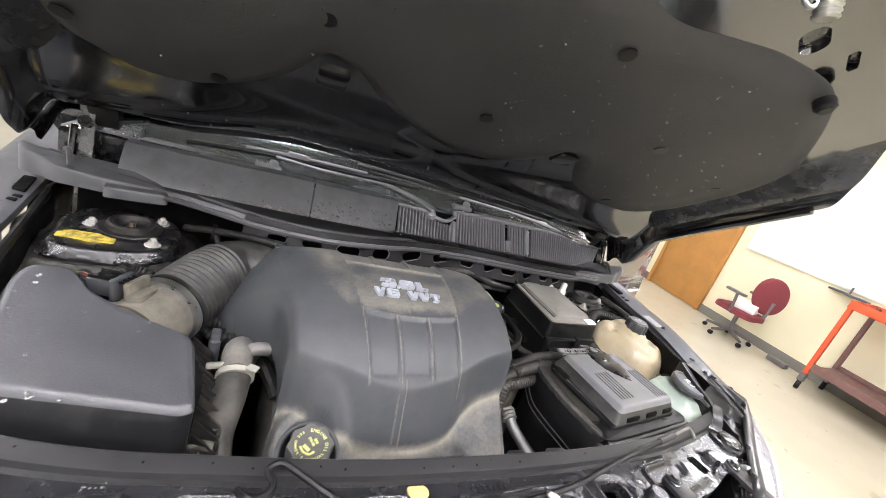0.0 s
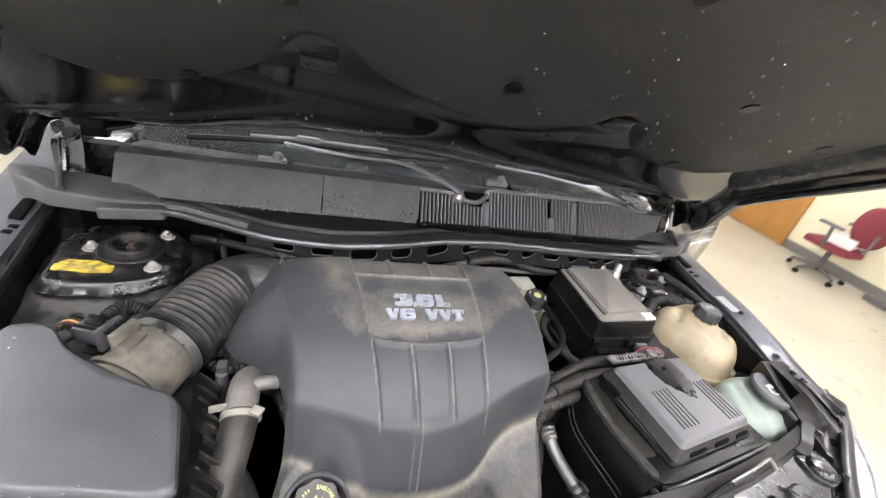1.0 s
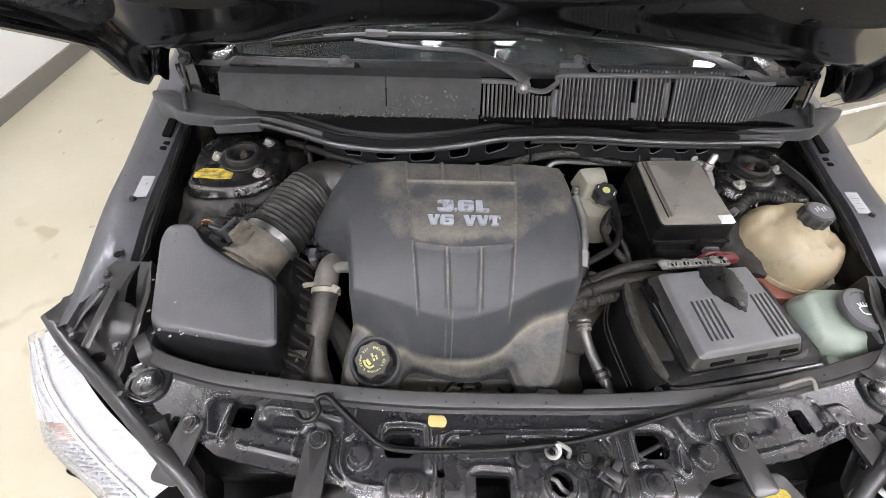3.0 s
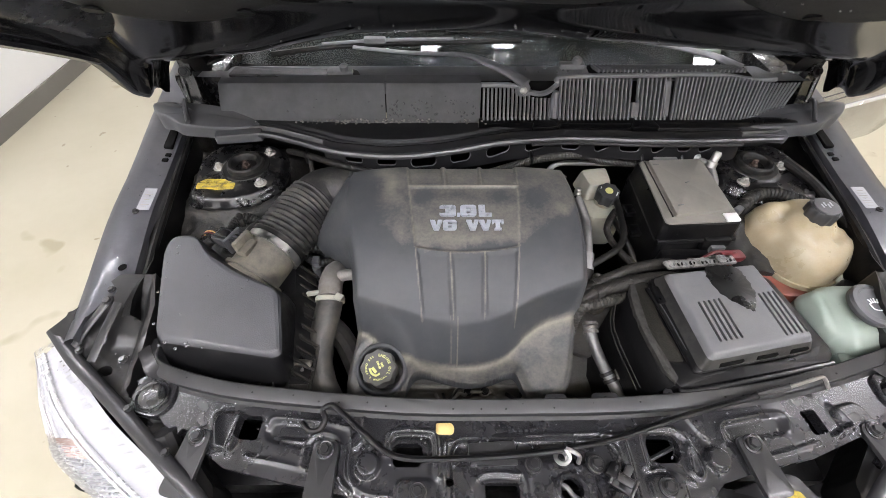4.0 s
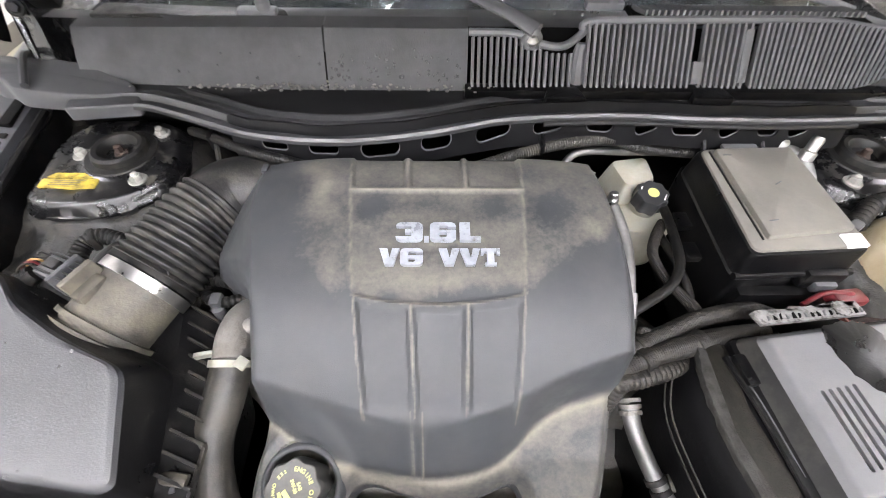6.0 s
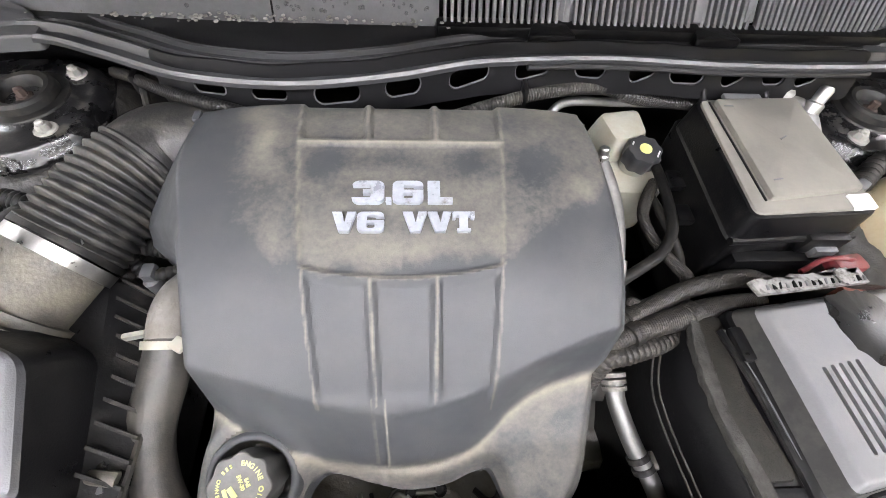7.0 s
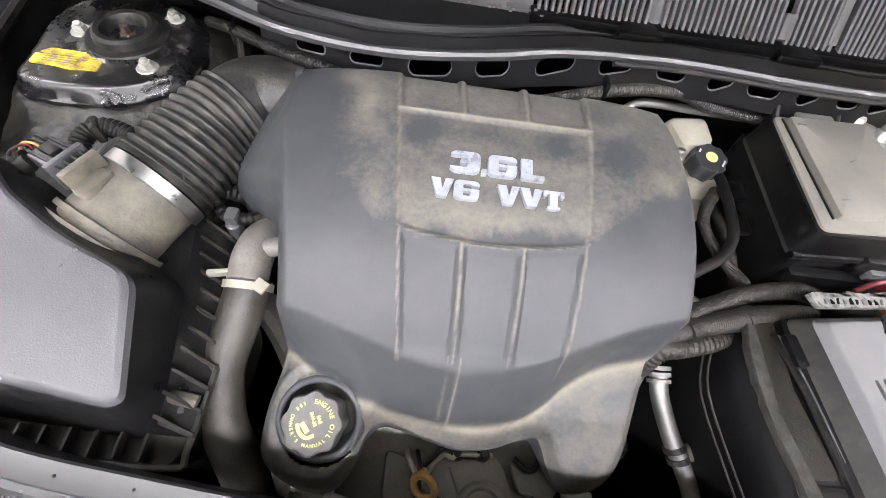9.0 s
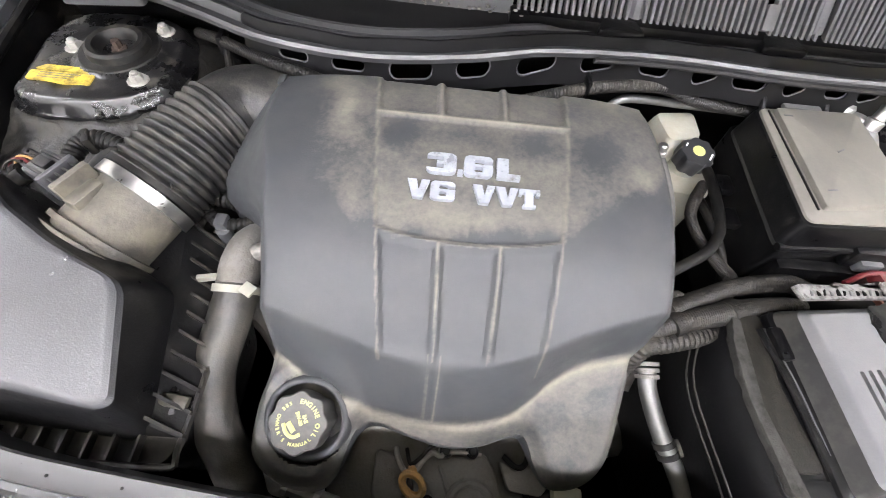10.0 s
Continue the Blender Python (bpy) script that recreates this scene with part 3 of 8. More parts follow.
def build_chair():
    cx, cy = 4.92, 1.92
    c = thing("office_chair", (cx, cy, FLOOR), "maroon upholstered swivel chair with grey arms and papers on its seat", "chair")
    seat = rounded([(cx - 0.24, cy - 0.26), (cx + 0.24, cy - 0.24), (cx + 0.24, cy + 0.24), (cx - 0.24, cy + 0.26)], 0.14, 6)
    part("seat", prism(seat, 0.30, 0.375, 0.03), M_CLOTH, c)
    back = [(0.23 * math.cos(a), 0.25 * math.sin(a)) for a in (2 * math.pi * k / 28 for k in range(28))]
    bm = prism(back, -0.035, 0.035, 0.03)
    bmesh.ops.transform(bm, matrix=pose(cx + 0.12, cy - 0.17, 0.66, 82, 0, -22), verts=bm.verts)
    part("backrest", bm, M_CLOTH, c)
    part("back_post", tube([(cx + 0.02, cy - 0.10, 0.29), (cx + 0.10, cy - 0.21, 0.32), (cx + 0.14, cy - 0.23, 0.6)], 0.022), M_CHAIRGREY, c)
    for s in (-1, 1):
        ax = cx + s * 0.27
        arm = part("armrest", rbox(ax, cy + 0.02, 0.585, 0.07, 0.26, 0.035, 0.014), M_CHAIRGREY, c)
        part("arm_post", tube([(ax, cy, 0.57), (ax, cy - 0.02, 0.42), (ax - s * 0.06, cy, 0.31), (ax - s * 0.2, cy, 0.29)], 0.018), M_CHAIRGREY, c)
    part("column", tube([(cx, cy, 0.30), (cx, cy, 0.03)], 0.028), M_CHAIRGREY, c)
    for k in range(5):
        a = 2 * math.pi * k / 5 + 0.5
        px, py = cx + 0.29 * math.cos(a), cy + 0.29 * math.sin(a)
        part("foot", tube([(cx, cy, 0.045), (px, py, 0.0)], lambda t: 0.028 - 0.01 * t), M_CHAIRGREY, c)
        wheel = lathe([(0.005, -0.022), (0.027, -0.022), (0.03, -0.012), (0.03, 0.012), (0.027, 0.022), (0.005, 0.022)], 16, pose(px, py, FLOOR + 0.03, 90, 0, math.degrees(a)))
        part("caster", wheel, M_BLACK, c)
    c.scale = (0.87, 0.87, 0.87)
    b = thing("paper_stack", (cx, cy, 0.376), "loose white papers in a box on the chair seat", "papers")
    part("box", rbox(cx, cy - 0.04, 0.43, 0.26, 0.22, 0.10, 0.006, Matrix.Rotation(0.3, 4, "Z")), M_WHITE, b)
    b.location.z -= 0.0605


build_chair()
tagged(part("power_adapter", rbox(5.12, 1.42, FLOOR + 0.03, 0.09, 0.20, 0.06, 0.012), M_CHAIRGREY, None), "small dark grey plastic box on the floor", "box")


def build_cart():
    x0, x1, y0, y1 = 4.72, 5.22, -0.05, 1.02
    c = thing("tool_cart", (4.97, 0.6, FLOOR), "red steel utility cart with a brown lower shelf on casters", "cart")
    for x in (x0, x1):
        for y in (y0, y1):
            part("leg", rbox(x, y, 0.50, 0.04, 0.04, 0.80, 0.004), M_CART if x == x0 else M_CARTDARK, c)
            part("caster", lathe([(0.006, -0.02), (0.045, -0.02), (0.05, -0.01), (0.05, 0.01), (0.045, 0.02), (0.006, 0.02)], 18, pose(x, y, FLOOR + 0.05, 90, 0, 20)), M_BLACK, c)
            part("fork", rbox(x, y, 0.055, 0.05, 0.05, 0.09, 0.006), M_CHAIRGREY, c)
    top = part("top_tray", rbox((x0 + x1) / 2, (y0 + y1) / 2, 0.845, x1 - x0 + 0.04, y1 - y0 + 0.04, 0.02, 0.004), M_CART, c)
    for x in (x0 - 0.02, x1 + 0.02):
        part("rim", rbox(x, (y0 + y1) / 2, 0.875, 0.012, y1 - y0 + 0.05, 0.08, 0.004), M_CART, c)
    for y in (y0 - 0.02, y1 + 0.02):
        part("rim", rbox((x0 + x1) / 2, y, 0.875, x1 - x0 + 0.026, 0.012, 0.08, 0.004), M_CART, c)
    part("lower_shelf", rbox((x0 + x1) / 2, (y0 + y1) / 2, 0.17, x1 - x0, y1 - y0, 0.03, 0.004), M_CARTDARK, c)
    for x in (x0 - 0.012, x1 + 0.012):
        part("rim", rbox(x, (y0 + y1) / 2, 0.19, 0.012, y1 - y0 + 0.03, 0.08, 0.004), M_CARTDARK, c)
    p = tagged(part("paper", rbox(4.86, 0.85, 0.8585, 0.16, 0.22, 0.006, 0.001, Matrix.Rotation(0.4, 4, "Z")), M_WHITE, None), "loose sheet of paper on the red cart", "paper")


build_cart()

# ---- the car ----
car = thing("car", (0, 0.6, FLOOR), "black car with its hood raised, wet from washing", "car")


def both(f):
    for s in (-1, 1):
        f(s)


def fender(s):
    """Flange beside the bay, crest and outer skin, as one pressed panel."""
    prof = [(-0.045, 0.000), (-0.044, 0.012), (-0.02, 0.016), (0.0, 0.019), (0.02, 0.018), (0.036, 0.009), (0.052, -0.010), (0.080, -0.06), (0.105, -0.14), (0.125, -0.25), (0.125, -0.42)]
    rows = []
    for k in range(26):
        y = 0.62 - k * 0.0388
        inner = 0.735 + 0.15 * y
        drop = -0.03 * smooth01(-0.05, -0.36, np.array(y))
        row = []
        for i, (dx, dz) in enumerate(prof):
            wide = 1 + 0.18 * smooth01(-0.1, 0.4, np.array(y))
            dx = max(dx, -0.045 + 0.06 * float(smooth01(-0.23, -0.33, np.array(y))))
            row.append((s * (inner + dx * wide), y, 0.945 + dz + float(drop) + 0.05 * max(0, y)))
        rows.append(row)
    bm = bmesh.new()
    vs = [[bm.verts.new(p) for p in r] for r in rows]
    for a, b in zip(vs, vs[1:]):
        for i in range(len(a) - 1):
            bm.faces.new((a[i], a[i + 1], b[i + 1], b[i]))
    bmesh.ops.solidify(bm, geom=bm.faces[:], thickness=0.002)
    bmesh.ops.recalc_face_normals(bm, faces=bm.faces)
    f = part("fender", bm, M_FENDER, car, "grey metallic fender with a flange beside the bay", 50)
    for y in (0.11, -0.10, -0.262):
        bolt(f, (s * (0.718 + 0.15 * y), y, 0.9625 - 0.03 * float(smooth01(-0.05, -0.36, np.array(y)))), 2, 0.55)
    part("label", rbox(0, 0, 0, 0.022, 0.060, 0.0008, 0.0002, None), M_STICKER, f, "pale grey barcode sticker", m=pose(s * 0.697, -0.066, 0.9600, 0, -8 * s, -8 * s))
    for k in range(7):
        part("bar", rbox(0, 0, 0, 0.014 if k % 3 else 0.009, 0.0010, 0.0004, 0.0001), M_WHITETANK, f, m=pose(s * 0.697, -0.066, 0.9600, 0, -8 * s, -8 * s) @ pose(0, -0.023 + 0.007 * k, 0.0007))
    # slotted plate and stay at the front of the flange
    for a, b in (((0.671, -0.292), (0.708, -0.352)), ((0.652, -0.290), (0.668, -0.378))):
        part("stay", tube([(s * a[0], a[1], 0.9435), (s * (a[0] + b[0]) / 2, (a[1] + b[1]) / 2, 0.930), (s * b[0], b[1], 0.914)], 0.0075, 10, 4, flat=0.3), M_LIP, f)
    bolt(f, (s * 0.669, -0.288, 0.9440), 2, 0.75)
    # slots and hole are flat black pieces, the shade inside painted on
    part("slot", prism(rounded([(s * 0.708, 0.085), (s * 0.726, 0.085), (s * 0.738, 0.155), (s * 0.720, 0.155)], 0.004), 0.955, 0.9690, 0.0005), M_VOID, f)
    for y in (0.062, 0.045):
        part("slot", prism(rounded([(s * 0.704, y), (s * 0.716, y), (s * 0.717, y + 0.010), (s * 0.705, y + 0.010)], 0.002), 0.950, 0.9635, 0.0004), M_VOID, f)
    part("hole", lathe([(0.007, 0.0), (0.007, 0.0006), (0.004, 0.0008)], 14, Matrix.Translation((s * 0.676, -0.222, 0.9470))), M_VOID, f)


both(fender)


def apron(s):
    """Inner wall of the bay below the flange, with a shelf."""
    rows = []
    prof = [(0.020, 0.938), (0.006, 0.944), (0.0, 0.935), (0.0, 0.90), (0.004, 0.84), (0.008, 0.80), (0.010, 0.70), (0.010, 0.40)]
    for k in range(24):
        y = 0.33 - k * 0.028
        x = 0.668 + 0.17 * y
        rows.append([(s * (x + dx + 0.006 * math.sin(y * 40 + dx * 30)), y, z) for dx, z in prof])
    bm = bmesh.new()
    vs = [[bm.verts.new(p) for p in r] for r in rows]
    for a, b in zip(vs, vs[1:]):
        for i in range(len(a) - 1):
            bm.faces.new((a[i], a[i + 1], b[i + 1], b[i]))
    bmesh.ops.solidify(bm, geom=bm.faces[:], thickness=0.003)
    bmesh.ops.recalc_face_normals(bm, faces=bm.faces)
    a = part("inner_apron", bm, M_DARKPAINT, car, "dusty black inner apron", 40)
    # raised rail between apron and flange
    part("rail", tube([(s * 0.700, 0.14, 0.950), (s * 0.672, -0.02, 0.946), (s * 0.645, -0.18, 0.940), (s * 0.622, -0.31, 0.92)], 0.007, 8), M_DARKPAINT, a)


both(apron)


def strut_tower(s):
    o = [(-0.655, 0.015), (-0.662, 0.085), (-0.635, 0.137), (-0.56, 0.150), (-0.497, 0.135), (-0.468, 0.085), (-0.462, 0.012), (-0.498, -0.032), (-0.545, -0.050), (-0.602, -0.053), (-0.645, -0.040)]
    ring = [p for p in curve_pts([(-s * x, y) for x, y in o], 6, True)]
    cx, cy = s * 0.549, 0.056

    def zf(P):
        r = np.hypot(P[:, 0] - cx, P[:, 1] - cy)
        e = -sdf_poly(P, ring)
        z = 0.938 - 0.020 * (1 - smooth01(0.001, 0.014, e)) ** 1.5 + 0.003 * (1 - smooth01(0.0, 0.004, e))
        z = z + 0.003 * smooth01(0.056, 0.050, r)
        a = np.arctan2(P[:, 1] - cy, P[:, 0] - cx)
        return z - 0.0025 * np.exp(-(np.sin(a * 1.5) / 0.25) ** 2) * smooth01(0.055, 0.065, r) * smooth01(0.095, 0.08, r)
    lo, hi = np.min(ring, 0), np.max(ring, 0)
    t = sheet("strut_tower", (lo[0], hi[0], lo[1], hi[1]), 0.004, ring, [], zf, 0, M_TOWER, car, "glossy black strut tower with dust and three nuts", skirt=lambda U, z: z - 0.004, angle=60)
    skirt = [[(cx + (p[0] - cx) * k, cy + (p[1] - cy) * k, z) for p in ring] for k, z in ((0.97, 0.918), (1.0, 0.913), (1.02, 0.90), (1.05, 0.82), (1.05, 0.45))]
    part("tower_wall", loft(skirt, False, False), M_DARKPAINT, car, "dusty tower wall")
    so = [(s * x, y) for x, y in rounded([(0.40, -0.02), (0.40, -0.10), (0.44, -0.175), (0.635, -0.20), (0.668, 0.0), (0.70, 0.17), (0.45, 0.19)], 0.02, 3)]
    lo2, hi2 = np.min(so, 0), np.max(so, 0)

    def zshelf(P):
        x, y = P[:, 0], P[:, 1]
        r = sdf_poly(P, ring)
        lump = 0.004 * np.sin(x * 70) * np.sin(y * 55) + 0.002 * np.sin(x * 190 + 2) * np.sin(y * 170) + 0.005 * np.exp(-((y + 0.10 + 0.3 * (np.abs(x) - 0.55)) / 0.012) ** 2)
        return 0.905 - 0.25 * np.maximum(0, -0.06 - y) - 0.05 * smooth01(0.47, 0.42, np.abs(x)) + 0.010 * smooth01(0.016, 0.003, r) + lump
    sheet("apron_shelf", (lo2[0], hi2[0], lo2[1], hi2[1]), 0.006, so, [], zshelf, 0, M_DIRT, car, "dirt-caked shelf of the inner apron", skirt=lambda U, z: z - 0.06, angle=50)
    at = Matrix.Translation((cx, cy, 0.0))
    mount = part("strut_mount", lathe([(0.050, 0.940), (0.048, 0.943), (0.039, 0.944), (0.037, 0.952), (0.033, 0.955), (0.027, 0.954), (0.023, 0.949), (0.021, 0.938), (0.014, 0.934), (0.006, 0.934)], 36, at), M_RUBBER, t, "rubber strut mount cup")
    part("strut_nut", lathe([(0.010, 0.934), (0.010, 0.944), (0.006, 0.945), (0.0055, 0.954), (0.003, 0.955)], 6, at), M_RUST, mount, "rusty strut rod nut")
    for x, y in ((0.512, 0.101), (0.607, 0.051), (0.505, 0.0)):
        part("nut", NUT, None, t, "dusty flanged nut", m=pose(s * x, y + 0.004, 0.9375, 0, 0, 20 + 300 * x) @ Matrix.Scale(0.95, 4))
        part("stud", lathe([(0.0045, 0.0), (0.0045, 0.0135), (0.003, 0.0145)], 10, pose(s * x, y + 0.004, 0.9365)), M_NUT, t)
    if s < 0:
        sticker = part("sticker", prism(rounded([(-0.634, -0.013), (-0.556, -0.014), (-0.557, 0.004), (-0.635, 0.004)], 0.003), 0.930, 0.9398, 0.0003), M_YELLOW, t, "worn yellow warning sticker")
        part("sticker", prism(rounded([(-0.632, 0.007), (-0.557, 0.006), (-0.558, 0.015), (-0.622, 0.016)], 0.002), 0.930, 0.9398, 0.0003), M_YELLOW, t, "worn yellow warning sticker")
        for k in range(3):
            part("bar", prism([(-0.622, -0.008 + 0.004 * k), (-0.585 + 0.006 * k, -0.008 + 0.004 * k), (-0.585 + 0.006 * k, -0.0072 + 0.004 * k), (-0.622, -0.0072 + 0.004 * k)], 0.9394, 0.9401, 0.0001), M_GREY, sticker)


both(strut_tower)

# sheet metal between towers, firewall and flange with oval openings
SEAL = [(-0.585, 0.10), (-0.50, 0.105), (-0.42, 0.078), (-0.327, 0.042), (-0.214, 0.030), (-0.10, 0.048), (0.0, 0.076), (0.15, 0.088), (0.30, 0.080), (0.434, 0.080), (0.585, 0.088)]
SEALC = curve_pts(SEAL, 8)


def seal_y(x):
    return np.interp(x, [p[0] for p in SEALC], [p[1] for p in SEALC])


def firewall():
    OVALS = ((-0.307, 0.952, 0.036, 0.012, 0), (-0.24, 0.952, 0.040, 0.014, 0), (-0.165, 0.950, 0.052, 0.022, 0), (-0.09, 0.950, 0.042, 0.022, 0), (-0.01, 0.950, 0.05, 0.022, 12), (0.07, 0.953, 0.045, 0.02, 12), (0.145, 0.952, 0.04, 0.022, -5), (0.212, 0.951, 0.034, 0.02, 25), (0.27, 0.951, 0.044, 0.022, 0), (0.33, 0.951, 0.03, 0.02, 30), (0.385, 0.951, 0.03, 0.018, 0), (0.43, 0.951, 0.03, 0.018, 20))
    holes = [rr_hole(x, z, w, h, h / 2.05, a) for x, z, w, h, a in OVALS]

    def place(x, z, d):
        return (x, float(seal_y(x)) - 0.010 + 0.35 * (z - 0.9535) + d, z + 0.030)
    sheet("cowl_flange", (-0.37, 0.50, 0.925, 0.982), 0.0045, rr_hole(0.065, 0.9535, 0.87, 0.057, 0.008), holes, lambda P: 0.0015 * np.sin(P[:, 0] * 60), 0.003, M_FLANGE, car, "black pressed flange with a row of oval openings", mapping=lambda x, y, z: place(x, y, z), angle=40)
    for x, z, w, h, a in OVALS:
        r, ca, sa = h / 2.05, math.cos(radians(a)), math.sin(radians(a))
        loop = []
        for k in range(24):
            b = 2 * math.pi * k / 24
            u, v = (w / 2 - r) * (1 if math.cos(b) > 0 else -1) + r * math.cos(b), r * math.sin(b)
            loop.append(place(x + ca * u - sa * v, z + sa * u + ca * v, -0.001))
        # grey line round each opening, a painted highlight on the black edge
        part("hole_glint", tube(loop + loop[:1], 0.0011, 6, 1, cap=False), M_GREY, car)
    rows = []
    for z in (0.992, 0.93, 0.90, 0.80, 0.60, 0.35):
        rows.append([(x, 0.145 + 0.02 * math.sin(x * 9) + (0.03 if z < 0.85 else 0), z) for x in np.linspace(-0.66, 0.66, 40)])
    bm = bmesh.new()
    vs = [[bm.verts.new(p) for p in r] for r in rows]
    for a, b in zip(vs, vs[1:]):
        for i in range(len(a) - 1):
            bm.faces.new((a[i], a[i + 1], b[i + 1], b[i]))
    bmesh.ops.solidify(bm, geom=bm.faces[:], thickness=0.004)
    part("firewall", bm, M_DARKPAINT, car, "dark firewall", 40)


firewall()
# unseen near-black plate added to keep the bay dark from below
part("dark_bay_closure", rbox(0, -0.15, 0.36, 1.34, 0.8, 0.02, 0.004), M_VOID, car)


def seal():
    """Ribbed rubber strip along the edge of the cowl: a flat web with two ridges."""
    prof = [(-0.022, -0.005), (-0.0215, 0.0), (-0.0185, 0.0035), (-0.0160, 0.0035), (-0.0140, 0.0005), (-0.005, -0.001), (-0.002, 0.005), (0.0, 0.0075), (0.0030, 0.0075), (0.0055, 0.004), (0.007, -0.001), (0.013, -0.001), (0.015, 0.003), (0.0175, 0.003), (0.0195, -0.001), (0.026, -0.001), (0.028, 0.0045), (0.0305, 0.006), (0.033, 0.004), (0.034, -0.005)]
    pts = curve_pts(SEAL, 10)
    rings = []
    for i, p in enumerate(pts):
        d = pts[min(i + 1, len(pts) - 1)] - pts[max(i - 1, 0)]
        d /= np.linalg.norm(d)
        nrm = np.array([-d[1], d[0]])
        rings.append([(p[0] + nrm[0] * u, p[1] + nrm[1] * u, 1.000 + v) for u, v in prof])
    part("cowl_seal", loft(rings), M_SEAL, car, "ribbed black rubber cowl seal", 25)

    lip = [(x, float(seal_y(x)) - 0.022, 0.9925) for x in np.linspace(0.06, 0.50, 24)]
    part("flange_lip", tube(lip, 0.0042, 8, 2), M_LIP, car, "glossy rolled edge below the seal")


seal()


def cowl():
    """Plastic cowl: plain panels on one side, louvred on the other, with a shelf up to the windshield."""
    def panel(name, x0, x1, material=M_COWL, gap=0.0012):
        rows = []
        for x in np.linspace(x0 + gap, x1 - gap, 14):
            yb = 0.122 + 0.05 * max(0, (-x - 0.30)) ** 1.0
            yt = yb + 0.036
            zt = 1.076 - 0.03 * max(0, -x - 0.3)
            rows.append([(x, yb - 0.003, 1.006), (x, yb, 1.014), (x, yb + 0.012, 1.036), (x, yt - 0.006, zt - 0.008), (x, yt, zt - 0.001), (x, yt + 0.008, zt), (x, yt + 0.03, zt + 0.001)])
        bm = bmesh.new()
        vs = [[bm.verts.new(p) for p in r] for r in rows]
        for a, b in zip(vs, vs[1:]):
            for i in range(len(a) - 1):
                bm.faces.new((a[i], a[i + 1], b[i + 1], b[i]))
        bmesh.ops.solidify(bm, geom=bm.faces[:], thickness=0.003)
        bmesh.ops.recalc_face_normals(bm, faces=bm.faces)
        return part(name, bm, material, c, "", 30)
    c = assembly("cowl_panel", (0, 0.15, 1.0), "dark grey plastic cowl with a louvred half and rain drops", car)
    panel("panel", -0.60, -0.245)
    panel("panel", -0.245, -0.045)
    # shelf from the panels up to the glass
    rows = []
    for x in np.linspace(-0.66, 0.66, 60):
        y0 = 0.160 + 0.05 * max(0, (-x - 0.30))
        rows.append([(x, y0 + 0.02, 1.068), (x, y0 + 0.05, 1.066), (x, 0.25, 1.052), (x, 0.285, 1.046), (x, 0.30, 1.040), (x, 0.33, 1.02), (x, 0.335, 0.95)])
    bm = bmesh.new()
    vs = [[bm.verts.new(p) for p in r] for r in rows]
    for a, b in zip(vs, vs[1:]):
        for i in range(len(a) - 1):
            bm.faces.new((a[i], a[i + 1], b[i + 1], b[i]))
    bmesh.ops.solidify(bm, geom=bm.faces[:], thickness=0.003)
    bmesh.ops.recalc_face_normals(bm, faces=bm.faces)
    part("shelf", bm, M_COWL, c, "", 40)
    part("shelf_dark_strip", prism(rounded([(-0.585, 0.196), (-0.33, 0.182), (-0.30, 0.196), (-0.31, 0.222), (-0.58, 0.238)], 0.01), 1.060, 1.0715, 0.002), M_BLACK, c, "black strip along the cowl shelf")
    # backing behind the louvres, near-black for the shade between them, then the louvres
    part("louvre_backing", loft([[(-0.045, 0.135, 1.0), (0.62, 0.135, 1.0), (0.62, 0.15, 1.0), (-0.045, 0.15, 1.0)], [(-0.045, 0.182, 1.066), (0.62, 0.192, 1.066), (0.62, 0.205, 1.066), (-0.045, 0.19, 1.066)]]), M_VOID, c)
    part("louvre_sill", rbox(0.29, 0.116, 1.008, 0.68, 0.022, 0.014, 0.004), M_BLACK, c)
    slat = rbox(0, 0, 0, 0.0041, 0.010, 1.0, 0.0008, seg=1)
    me = bpy.data.meshes.new("slat")
    me.materials.append(M_COWL)
    finish(slat, me, True, 30)

    def put(x, zb, zt, lean=0.0):
        yb, yt = 0.118 + 0.75 * (zb - 1.012), 0.118 + 0.75 * (zt - 1.012) + 0.012 * smooth01(0.1, 0.6, np.array(x))
        a, b = Vector((x, yb, zb)), Vector((x + lean, float(yt), zt))
        d = b - a
        m = Matrix.Translation((a + b) / 2) @ d.to_track_quat("Z", "X").to_matrix().to_4x4() @ Matrix.Rotation(math.pi / 2, 4, "Z") @ Matrix.Diagonal((1, 1, d.length, 1))
        part("slat", me, None, c, m=m)
    for i in range(17):
        x = -0.039 + 0.0086 * i
        top = 1.064 - 0.016 * float(smooth01(0.02, 0.075, np.array(x)))
        put(x, 1.012, top)
    xs = [0.122 + 0.0086 * i for i in range(27)] + [0.360 + 0.0074 * i for i in range(33)]
    for x in xs:
        if abs(x - 0.276) < 0.0062 or abs(x - 0.351) < 0.0045:
            continue
        fan = float(smooth01(0.25, 0.62, np.array(x)))
        put(x, 1.012 + 0.022 * float(smooth01(0.50, 0.60, np.array(x))), 1.078 - 0.012 * float(smooth01(0.45, 0.56, np.array(x))), 0.034 * fan)
    # upper row of short louvres lying on the shelf
    for i in range(36):
        x = 0.20 + 0.0088 * i
        part("slat", me, None, c, m=Matrix.Translation((x, 0.203, 1.083)) @ Matrix.Rotation(radians(78), 4, "X") @ Matrix.Rotation(0.12, 4, "Y") @ Matrix.Diagonal((0.9, 0.7, 0.042, 1)))
    # bed coloured near-black as the shade under the short louvres
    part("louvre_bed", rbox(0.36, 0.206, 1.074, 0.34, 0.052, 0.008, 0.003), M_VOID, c)
